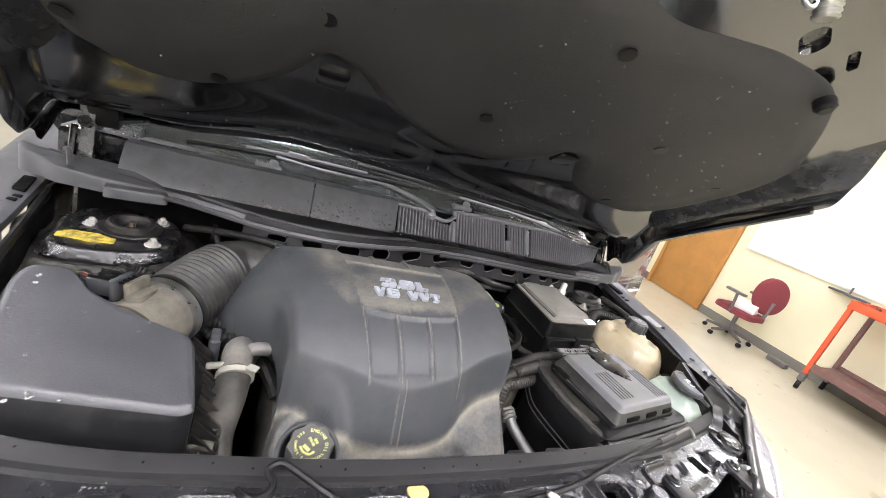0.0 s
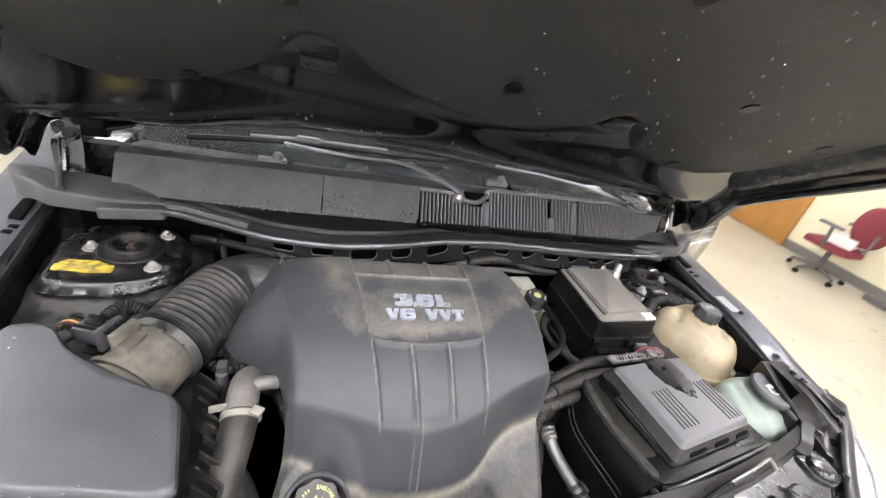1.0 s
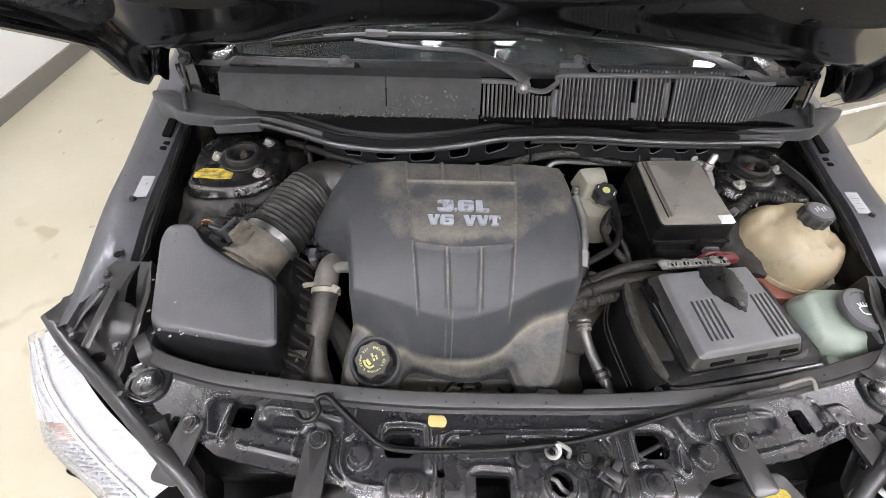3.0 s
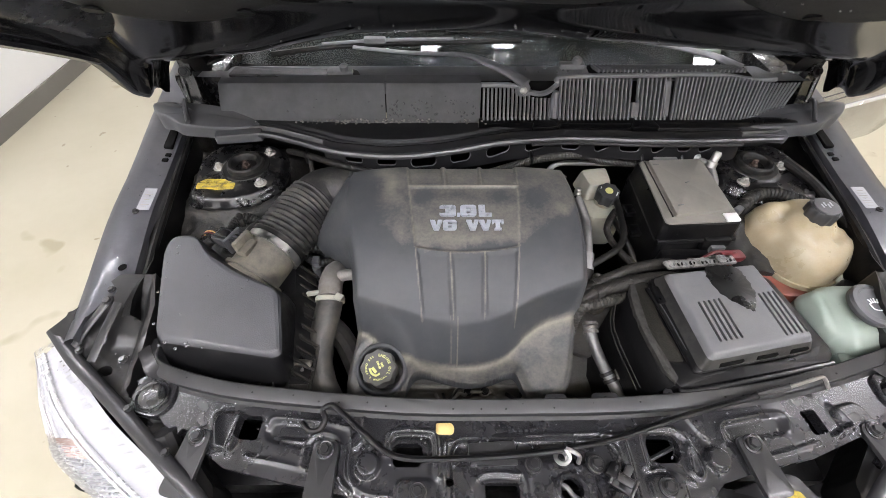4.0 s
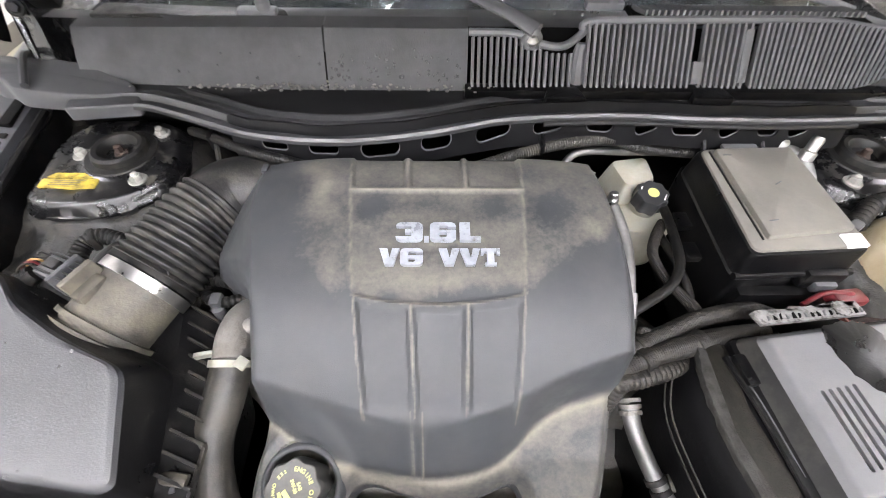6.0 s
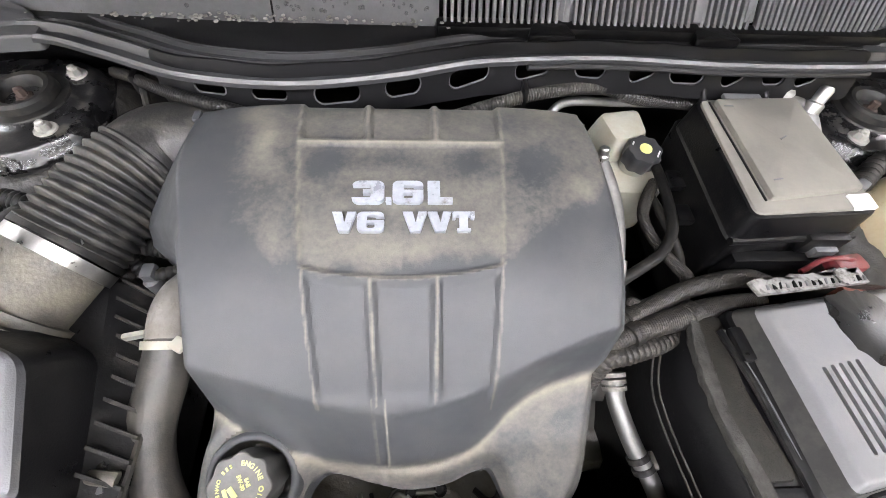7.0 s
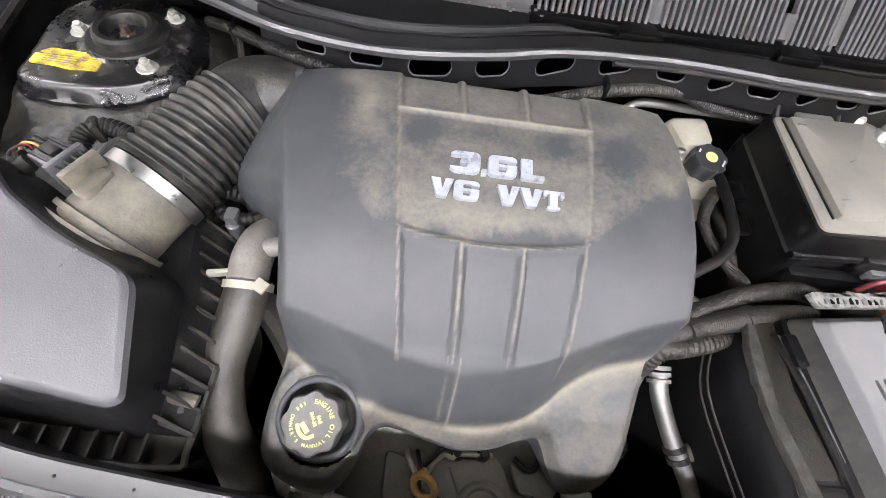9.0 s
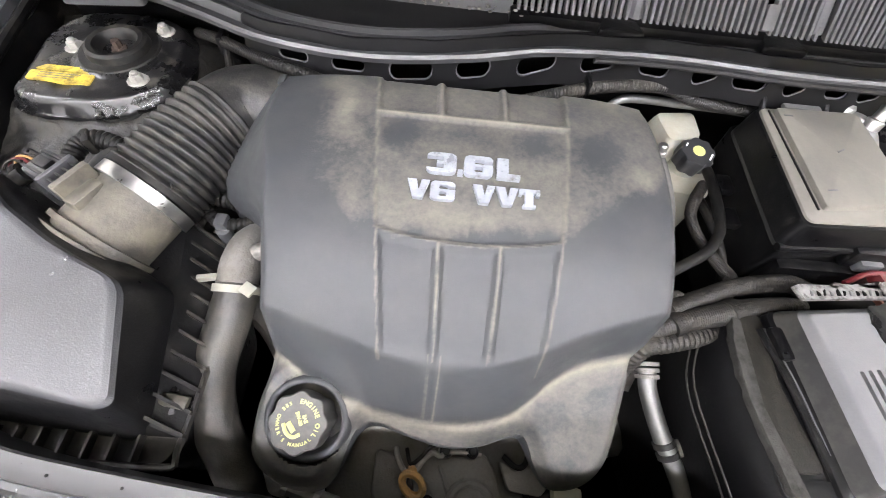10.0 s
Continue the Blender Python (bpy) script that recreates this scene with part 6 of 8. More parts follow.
    part("loom", tube([(-0.535, -0.150, 0.90), (-0.526, -0.128, 0.930), (-0.520, -0.108, 0.938), (-0.506, -0.097, 0.938), (-0.480, -0.100, 0.930), (-0.462, -0.100, 0.915)], 0.0092, 12, 8, ridges=26, ridge=0.0016), M_RUBBER, h)
    part("loom", tube([(-0.466, -0.098, 0.925), (-0.482, -0.114, 0.936), (-0.491, -0.133, 0.936), (-0.490, -0.150, 0.930), (-0.494, -0.165, 0.915)], 0.0075, 12, 8), M_BELLOWS, h)
    part("tie", rbox(0, 0, 0, 0.009, 0.021, 0.022, 0.003), M_RUBBER, h, m=pose(-0.513, -0.102, 0.938, 0, 0, 30))
    part("loop", tube([(-0.548, -0.158, 0.943), (-0.566, -0.176, 0.934), (-0.572, -0.205, 0.920), (-0.552, -0.222, 0.912), (-0.520, -0.212, 0.915), (-0.500, -0.195, 0.918)], 0.0085, 12, 8), M_RUBBER, h)
    part("loop", tube([(-0.556, -0.152, 0.938), (-0.585, -0.168, 0.925), (-0.600, -0.19, 0.90)], 0.0105, 12, 8, ridges=10, ridge=0.0012), M_RUBBER, h)
    g = thing("side_harness", (-0.35, -0.18, 0.80), "black corrugated loom passing behind the engine cover", "wiring")
    part("loom", tube([(-0.43, -0.10, 0.86), (-0.401, -0.112, 0.868), (-0.372, -0.116, 0.866), (-0.335, -0.13, 0.858), (-0.29, -0.15, 0.85)], 0.010, 10, 8, ridges=20, ridge=0.0016), M_RUBBER, g)
    part("loom", tube([(-0.42, -0.112, 0.862), (-0.404, -0.130, 0.866), (-0.378, -0.149, 0.864), (-0.340, -0.140, 0.858), (-0.29, -0.14, 0.85)], 0.007, 10, 8, ridges=20, ridge=0.0014), M_RUBBER, g)
    part("clip", rbox(-0.377, -0.149, 0.866, 0.014, 0.018, 0.020, 0.003), M_GREY, g)


intake_duct()


def radiator_hose():
    h = thing("radiator_hose", (-0.33, -0.3, 0.74), "dusty black radiator hose on an aluminium neck with a spring clamp", "hose")
    part("hose", tube([(-0.339, -0.218, 0.853), (-0.344, -0.26, 0.838), (-0.353, -0.315, 0.815), (-0.342, -0.365, 0.79), (-0.318, -0.405, 0.765), (-0.304, -0.44, 0.72)], 0.0240, 24, 8), M_RADHOSE, h)
    part("neck", tube([(-0.340, -0.225, 0.856), (-0.341, -0.195, 0.862), (-0.338, -0.165, 0.853), (-0.325, -0.14, 0.83), (-0.30, -0.12, 0.80)], 0.0225, 18, 6), M_CAST, h, "dull cast hose neck")
    part("side_stub", tube([(-0.338, -0.19, 0.865), (-0.315, -0.185, 0.872), (-0.295, -0.182, 0.870)], 0.011, 12), M_CAST, h)
    part("clamp", tube([(-0.3395, -0.232, 0.850), (-0.3395, -0.224, 0.853)], 0.0272, 24), M_WHITETANK, h, "pale spring clamp")
    part("clamp_ear", rbox(-0.368, -0.222, 0.866, 0.026, 0.006, 0.010, 0.002, Matrix.Rotation(0.2, 4, "Z")), M_WHITETANK, h)
    part("clamp_ear", rbox(-0.318, -0.236, 0.874, 0.016, 0.014, 0.004, 0.0015, Matrix.Rotation(-0.5, 4, "Z")), M_WHITETANK, h)


radiator_hose()


# ---- boxes and tanks ----
def fuse_box():
    f = thing("fuse_box", (0.36, -0.04, 0.80), "black fuse box with a dusty grey lid and white sticker", "fuse box")
    lid = rounded([(0.286, 0.050), (0.428, 0.056), (0.430, -0.133), (0.281, -0.141)], 0.012, 4)
    part("body", prism(rounded([(0.288, 0.066), (0.432, 0.068), (0.440, -0.128), (0.287, -0.148)], 0.012, 4), 0.74, 0.915, 0.004, draft=-0.01), M_BLACK, f)
    part("lid", prism(lid, 0.918, 0.958, 0.004, draft=0.004), M_BLACK, f, "scuffed dark lid")
    part("lid_top", prism(shrunk(lid, 0.005), 0.956, 0.9615, 0.003), M_LID, f, "dusty grey lid top")
    part("lid_rim", prism(shrunk(lid, -0.004), 0.914, 0.921, 0.002), M_LIDSIDE, f)
    part("raised_field", prism(rounded([(0.305, 0.040), (0.414, 0.044), (0.418, -0.106), (0.306, -0.120)], 0.004, 3), 0.960, 0.969, 0.003), M_LID, f)
    part("lid_edge", tube([(0.280, -0.143, 0.918), (0.432, -0.136, 0.918)], 0.005, 8), M_BLACK, f)
    part("edge_groove", rbox(0.3005, -0.04, 0.9622, 0.002, 0.16, 0.002, 0.0005, Matrix.Rotation(0.01, 4, "Z")), M_BLACK, f)
    part("sticker", prism(rounded([(0.397, -0.112), (0.424, -0.110), (0.424, -0.130), (0.398, -0.132)], 0.002), 0.960, 0.9636, 0.0003), M_WHITE, f, "white sticker")
    la = part("latch", rbox(0.395, -0.142, 0.912, 0.05, 0.012, 0.03, 0.004), M_BLACK, f)
    part("latch_tongue", rbox(0.398, -0.150, 0.905, 0.028, 0.010, 0.016, 0.003), M_GREY, la)
    for x in (0.30, 0.385):
        part("hook", tube([(x, 0.05, 0.955), (x, 0.066, 0.966), (x + 0.012, 0.070, 0.955)], 0.004, 8), M_BLACK, f)
    for z, y in ((0.88, -0.02), (0.87, -0.07)):
        part("side_bracket", rbox(0.277, y, z, 0.022, 0.03, 0.012, 0.004), M_BLACK, f)
    part("front_step", rbox(0.36, -0.150, 0.872, 0.13, 0.016, 0.05, 0.005), M_BLACK, f)
    part("fuse_pull", rbox(0.345, 0.048, 0.964, 0.05, 0.010, 0.006, 0.002), M_GREY, f)
    # scuffed arrows moulded in the lid
    for x, y, a in ((0.315, 0.025, 0), (0.360, -0.03, 30), (0.322, -0.095, 10)):
        part("mark", rbox(x, y, 0.9692, 0.012, 0.002, 0.0006, 0.0002, Matrix.Rotation(radians(a), 4, "Z")), M_GREY, f)


fuse_box()


def battery():
    b = thing("battery", (0.34, -0.30, 0.70), "battery in a black case under a grey vented plastic cover", "battery")
    case = rounded([(0.208, -0.225), (0.195, -0.29), (0.207, -0.405), (0.225, -0.425), (0.485, -0.378), (0.50, -0.36), (0.470, -0.215), (0.45, -0.205)], 0.02, 5)
    part("case", prism(case, 0.60, 0.905, 0.012, draft=0.012), M_BLACK, b, "scuffed black battery case")
    band = rounded([(0.212, -0.232), (0.200, -0.295), (0.211, -0.380), (0.250, -0.380), (0.236, -0.300), (0.238, -0.226)], 0.008, 3)
    part("shoulder", prism(band, 0.898, 0.9085, 0.004), M_GRIME, b, "grimy moulded shoulder of the case")
    front = rounded([(0.2115, -0.384), (0.224, -0.420), (0.245, -0.421), (0.478, -0.380), (0.490, -0.366), (0.484, -0.350), (0.462, -0.372), (0.258, -0.408), (0.2485, -0.384)], 0.006, 3)
    part("front_shoulder", prism(front, 0.898, 0.9082, 0.004), M_BLACK, b, "black moulded front shoulder")
    part("front_lip", tube([(0.226, -0.423, 0.9025), (0.248, -0.424, 0.9025), (0.36, -0.405, 0.9025), (0.484, -0.381, 0.9025)], 0.0035, 10), M_LIP, b)
    felt = curve_pts([(0.206, -0.232), (0.199, -0.262), (0.1975, -0.300), (0.203, -0.350), (0.211, -0.395), (0.222, -0.414)], 6) + curve_pts([(0.228, -0.408), (0.224, -0.385), (0.214, -0.345), (0.208, -0.300), (0.208, -0.265), (0.213, -0.234)], 6)
    rnd = random.Random(21)
    felt = [(float(p[0]) + rnd.uniform(-0.0008, 0.0008), float(p[1]) + rnd.uniform(-0.0008, 0.0008)) for p in felt]
    part("dust_felt", prism(felt, 0.900, 0.9094, 0.003), M_FUZZ, b, "band of felted grey dust along the shoulder")
    part("side_blanket", loft([[(0.215 - 0.05 * k, -0.225 - 0.02 * k, z), (0.195 - 0.05 * k, -0.30, z), (0.212 - 0.045 * k, -0.418, z), (0.26, -0.40, z), (0.26, -0.24, z)] for k, z in ((-0.1, 0.904), (0.12, 0.893), (0.25, 0.870), (0.30, 0.82), (0.30, 0.62))]), M_JACKET, b, "curved black insulation jacket", 40)
    for k in range(2):
        part("jacket_seam", tube([(0.190 - 0.004 * k, -0.245, 0.872 - 0.008 * k), (0.174 - 0.003 * k, -0.30, 0.866 - 0.008 * k), (0.186 - 0.003 * k, -0.390, 0.862 - 0.008 * k), (0.190 - 0.003 * k, -0.402, 0.858 - 0.008 * k)], 0.0012, 6, 4), M_HOSE, b)
    base = rounded([(0.240, -0.226), (0.252, -0.402), (0.456, -0.366), (0.428, -0.203)], 0.008, 3)
    part("base_frame", prism(base, 0.903, 0.914, 0.003), M_BLACK, b)
    o = rounded([(0.254, -0.232), (0.268, -0.392), (0.446, -0.359), (0.420, -0.211)], 0.010, 4)
    slots = []
    for i in range(5):
        slots.append(rr_hole(0.291 + 0.0088 * i, -0.3285 + 0.0016 * i, 0.0042, 0.072, 0.0018, 5))
        slots.append(rr_hole(0.397 + 0.0086 * i, -0.3155 + 0.0016 * i, 0.0042, 0.078, 0.0018, 5))
    lo, hi = np.min(o, 0), np.max(o, 0)

    def zc(P):
        e = -sdf_poly(P, o)
        return 0.943 - 0.010 * (1 - smooth01(0.0, 0.010, e)) ** 2
    part_m = mat("battery_cover_plastic", (0.135, 0.137, 0.143), 0.40, dust=(0.24, 0.23, 0.21), dust_lo=0.5, dust_hi=0.85, dust_max=0.4, bump=0.1, grain=600, var=0.08)
    cov = sheet("vented_cover", (lo[0], hi[0], lo[1], hi[1]), 0.0017, o, slots, zc, 0, part_m, b, "grey vented cover with a dark wet stain", skirt=lambda U, z: z - 0.004, angle=40)
    ring = [np.array(o), shrunk(o, -0.010)]
    # side of the same grey plastic, dirtier and with shade in its colour
    part("cover_side", loft([[(x, y, 0.934) for x, y in ring[0]], [(x, y, 0.926) for x, y in shrunk(o, -0.004)], [(x, y, 0.9145) for x, y in ring[1]]], False, False), M_LIDSIDE, cov)
    # plate painted near-black as the shade seen through the vents
    part("inner_plate", prism(shrunk(o, 0.006), 0.915, 0.928, 0.002), M_VOID, b)
    stain = curve_pts([(0.328, -0.226), (0.357, -0.218), (0.382, -0.226), (0.389, -0.258), (0.387, -0.283), (0.371, -0.310), (0.353, -0.298), (0.334, -0.280), (0.322, -0.252)], 7, True)
    rnd = random.Random(8)
    stain = [(x + rnd.uniform(-0.0018, 0.0018), y + rnd.uniform(-0.0018, 0.0018)) for x, y in stain]
    part("wet_stain", prism(stain, 0.9426, 0.9436, 0.0003), mat("wet_film", (0.012, 0.012, 0.012), 0.30, bump=0.12, grain=320, spec=0.35), b, "dark wet patch")
    # front slots are solid pieces with their inner shade as colour
    for x, y, w in ((0.31, -0.388, 0.04), (0.37, -0.377, 0.035), (0.425, -0.367, 0.03)):
        part("front_slot", rbox(x, y, 0.920, w, 0.006, 0.010, 0.002, Matrix.Rotation(0.18, 4, "Z")), M_VOID, b)
    part("strap", tube([(0.232, -0.245, 0.909), (0.243, -0.30, 0.9115), (0.255, -0.385, 0.909)], 0.0042, 8, 6), M_BLACK, b)
    part("strap_edge", tube([(0.2345, -0.245, 0.9125), (0.2455, -0.30, 0.915), (0.2575, -0.385, 0.9125)], 0.0009, 6, 6), M_GREY, b)
    part("latch", rbox(0.243, -0.262, 0.913, 0.014, 0.035, 0.014, 0.004, Matrix.Rotation(0.1, 4, "Z")), M_BLACK, b)
    # perforated strip with terminals behind the cover
    rnd = random.Random(12)
    jag = [(0.268 + 0.0068 * k, -0.199 + 0.0007 * k + rnd.uniform(-0.007, 0.004)) for k in range(20)]
    st = part("terminal_strip", prism([(0.274, -0.216), (0.40, -0.203)] + jag[::-1], 0.926, 0.9315, 0.0008), M_FOIL, b, "torn white perforated strip with dark marks")
    for k in range(16):
        x = 0.282 + 0.0075 * k
        part("mark", prism(rounded([(x, -0.2115 + 0.0007 * k), (x + rnd.uniform(0.002, 0.005), -0.211 + 0.0007 * k), (x + 0.004, -0.2115 + 0.0007 * k + rnd.uniform(0.003, 0.009)), (x + 0.001, -0.205 + 0.0007 * k)], 0.0008, 2), 0.930, 0.9322, 0.0002), M_VOID if k % 3 else M_GREY, st)
    part("cog", lathe([(0.009, 0.9325), (0.009, 0.9345), (0.005, 0.935)], 32, Matrix.Translation((0.372, -0.197, 0.0)), 12, 0.12), M_FOIL, st)


battery()


def tank_top(name, outline, zt, r, drop, material, parent, label="", step=0.006):
    """A blow-moulded upper shell: flat-topped with rounded shoulders."""
    lo, hi = np.min(outline, 0), np.max(outline, 0)

    def zf(P):
        e = np.clip(-sdf_poly(P, outline) / r, 0, 1)
        return zt(P[:, 0], P[:, 1]) - drop * (1 - np.sqrt(1 - (1 - e) ** 2))
    return sheet(name, (lo[0], hi[0], lo[1], hi[1]), step, outline, [], zf, 0, material, parent, label, skirt=lambda U, z: z - 0.008, angle=70)


def coolant_tank():
    c = thing("coolant_tank", (0.54, -0.14, 0.78), "cream translucent coolant tank stained with age", "coolant tank")
    o = np.array(curve_pts([(0.480, -0.100), (0.486, -0.072), (0.507, -0.052), (0.548, -0.042), (0.600, -0.041), (0.634, -0.057), (0.653, -0.095), (0.668, -0.138), (0.664, -0.165), (0.642, -0.189), (0.610, -0.207), (0.575, -0.217), (0.545, -0.210), (0.522, -0.190), (0.506, -0.160), (0.489, -0.127)], 5, True))
    olow = np.array(curve_pts([(0.440, -0.135), (0.462, -0.09), (0.53, -0.065), (0.60, -0.07), (0.645, -0.12), (0.645, -0.18), (0.59, -0.226), (0.515, -0.228), (0.462, -0.200)], 5, True))
    rings = []
    for d, z in ((0.030, 0.74), (0.012, 0.765), (0.004, 0.80), (0.0, 0.845), (0.0, 0.862)):
        rings.append([(x, y, z) for x, y in shrunk(olow, d)])
    part("lower_half", loft(rings), M_CREAMLOW, c, "reddish coolant showing through the lower half", 40)
    tank_top("upper_half", o, lambda x, y: 0.940 + 0.14 * (y + 0.14) + 0.012 * np.exp(-((x - 0.590) ** 2 + (y + 0.105) ** 2) / 0.0014) - 0.005 * np.exp(-((x - 0.515 - 0.5 * (y + 0.13)) / 0.014) ** 2) - 0.003 * np.exp(-((y + 0.165 - 0.3 * (x - 0.55)) / 0.010) ** 2) * (x > 0.56) + 0.004 * np.exp(-((x - 0.556) ** 2 + (y + 0.128) ** 2) / 0.00002) - 0.25 * np.maximum(0, x - 0.61) - 0.22 * np.maximum(0, 0.53 - x) - 0.20 * np.maximum(0, -0.17 - y) - 0.007 * np.exp(-((x - 0.632 - 0.9 * (y + 0.12)) / 0.012) ** 2) * (x > 0.60) - 0.005 * np.exp(-((y + 0.098 - 0.5 * (x - 0.52)) / 0.012) ** 2) * (x < 0.56), 0.032, 0.052, M_CREAM, c, "", 0.0045)
    seam = shrunk(o, -0.004)
    part("seam_flange", prism(seam, 0.862, 0.872, 0.002), M_CREAM, c)
    part("neck", lathe([(0.0225, 0.90), (0.0225, 0.95), (0.021, 0.952)], 20, Matrix.Translation((0.590, -0.105, 0))), M_CREAM, c)
    cap = part("cap", lathe([(0.026, 0.944), (0.0275, 0.950), (0.0275, 0.968), (0.025, 0.972), (0.012, 0.9725), (0.006, 0.9725)], 60, Matrix.Translation((0.590, -0.105, 0)), 10, 0.045), M_SEAL, c, "ribbed dark grey screw cap")
    part("cap_disc", lathe([(0.0225, 0.970), (0.0225, 0.9745), (0.0215, 0.9755), (0.010, 0.9755), (0.005, 0.9755)], 36, Matrix.Translation((0.590, -0.105, 0))), M_GREY, cap, "dull grey cap disc with faint print")
    for k in range(4):
        part("bar", rbox(0.590 - 0.009 + 0.006 * k, -0.105 + 0.004 * (k % 2), 0.9757, 0.003, 0.010, 0.0006, 0.0002), M_STICKER, cap)
    part("inlet_hose", tube([(0.46, -0.075, 0.935), (0.50, -0.045, 0.945), (0.55, -0.040, 0.945), (0.62, -0.06, 0.93)], 0.011, 12, 8, ridges=22, ridge=0.002), M_RUBBER, c, "corrugated return hose")
    part("clip", rbox(0.452, -0.082, 0.940, 0.02, 0.014, 0.016, 0.004, Matrix.Rotation(0.6, 4, "Z")), M_GREY, c)
    part("lobe", loft([[(x, y, z) for x, y in shrunk(curve_pts([(0.62, -0.17), (0.650, -0.160), (0.665, -0.20), (0.655, -0.245), (0.62, -0.240)], 4, True), d)] for d, z in ((0.0, 0.78), (0.0, 0.86), (0.004, 0.875), (0.018, 0.884))]), M_WHITETANK, c)
    part("dark_plug", lathe([(0.016, 0), (0.016, 0.02), (0.012, 0.024)], 14, Matrix.Translation((0.612, -0.232, 0.875))), M_BLACK, c)


coolant_tank()


def washer_tank():
    w = thing("washer_fluid_tank", (0.56, -0.3, 0.70), "pale green washer fluid tank with a round grey cap", "washer tank")
    o = np.array(curve_pts([(0.526, -0.262), (0.538, -0.232), (0.600, -0.225), (0.668, -0.236), (0.690, -0.288), (0.676, -0.326), (0.628, -0.350), (0.580, -0.359), (0.545, -0.352), (0.530, -0.31)], 5, True))
    rings = []
    for d, z in ((0.03, 0.64), (0.02, 0.74), (0.010, 0.80), (0.002, 0.838), (0.0, 0.850)):
        rings.append([(x, y, z) for x, y in shrunk(o, d)])
    part("tank", loft(rings), M_GREEN, w, "", 50)
    tank_top("tank_top", o, lambda x, y: 0.904 + 0.14 * (y + 0.3) - 0.008 * np.exp(-((x - 0.548) / 0.008) ** 2) - 0.006 * np.exp(-((y + 0.338) / 0.008) ** 2), 0.030, 0.046, M_GREEN, w)
    part("foot", prism(rounded([(0.530, -0.384), (0.566, -0.386), (0.572, -0.345), (0.536, -0.345)], 0.01), 0.83, 0.868, 0.006), M_GREEN, w)
    bolt(w, (0.549, -0.374, 0.871), True, 0.8)
    T = pose(0.590, -0.289, 0.917, 8, 6)
    cap = part("cap", lathe([(0.030, -0.004), (0.037, 0.0), (0.039, 0.008), (0.037, 0.013), (0.030, 0.0145), (0.028, 0.0125), (0.012, 0.0125), (0.006, 0.0125)], 40, T), M_GREY, w, "round grey snap cap")
    part("tab", rbox(0, 0, 0, 0.02, 0.03, 0.008, 0.003), M_GREY, cap, m=T @ pose(0.012, -0.042, 0.004, 0, 0, 12))
    for i in range(5):
        a = radians(30 + 30 * i)
        part("symbol", tube([tuple(T @ Vector((0.004 * i - 0.008, 0.002, 0.0132))), tuple(T @ Vector((0.006 * i - 0.012, 0.011 - abs(i - 2) * 0.0015, 0.0132)))], 0.0009, 6), M_WHITE, cap)
    part("symbol", tube([tuple(T @ Vector(v)) for v in ((-0.012, 0.0, 0.0132), (-0.008, -0.010, 0.0132), (0.008, -0.010, 0.0132), (0.012, 0.0, 0.0132), (0.0, 0.004, 0.0132), (-0.012, 0.0, 0.0132))], 0.001, 6, 3), M_WHITE, cap)


washer_tank()


def brake_reservoir():
    b = thing("brake_fluid_reservoir", (0.23, 0.03, 0.80), "off-white brake fluid reservoir with a black screw cap", "reservoir")
    o = rounded([(0.186, 0.085), (0.250, 0.095), (0.272, 0.05), (0.272, -0.022), (0.250, -0.032), (0.196, -0.028)], 0.012, 4)
    part("tank", prism(o, 0.78, 0.866, 0.010), M_WHITETANK, b)
    part("upper_tank", prism(rounded([(0.188, 0.09), (0.252, 0.10), (0.252, 0.045), (0.20, 0.03)], 0.012, 4), 0.86, 0.905, 0.010, draft=0.008), M_WHITETANK, b)
    T = pose(0.236, 0.020, 0.868, 8, 0)
    part("neck", lathe([(0.021, -0.01), (0.021, 0.014), (0.02, 0.015)], 20, T), M_WHITETANK, b)
    cap = part("cap", lathe([(0.0235, 0.012), (0.024, 0.02), (0.024, 0.034), (0.022, 0.037), (0.012, 0.0375), (0.006, 0.0375)], 64, T, 8, 0.06), M_SEAL, b, "black lobed cap with a yellow centre")
    part("emblem", lathe([(0.0085, 0.0375), (0.0085, 0.0382), (0.006, 0.0384)], 20, T), M_PALEYELLOW, cap)
    for a, w in ((150, 0.006), (-30, 0.012)):
        part("bar", rbox(0, 0, 0, w, 0.0022, 0.0005, 0.0002), M_WHITE, cap, m=T @ pose(0.018 * math.cos(radians(a)), 0.018 * math.sin(radians(a)), 0.0379, 0, 0, a + 90))


brake_reservoir()


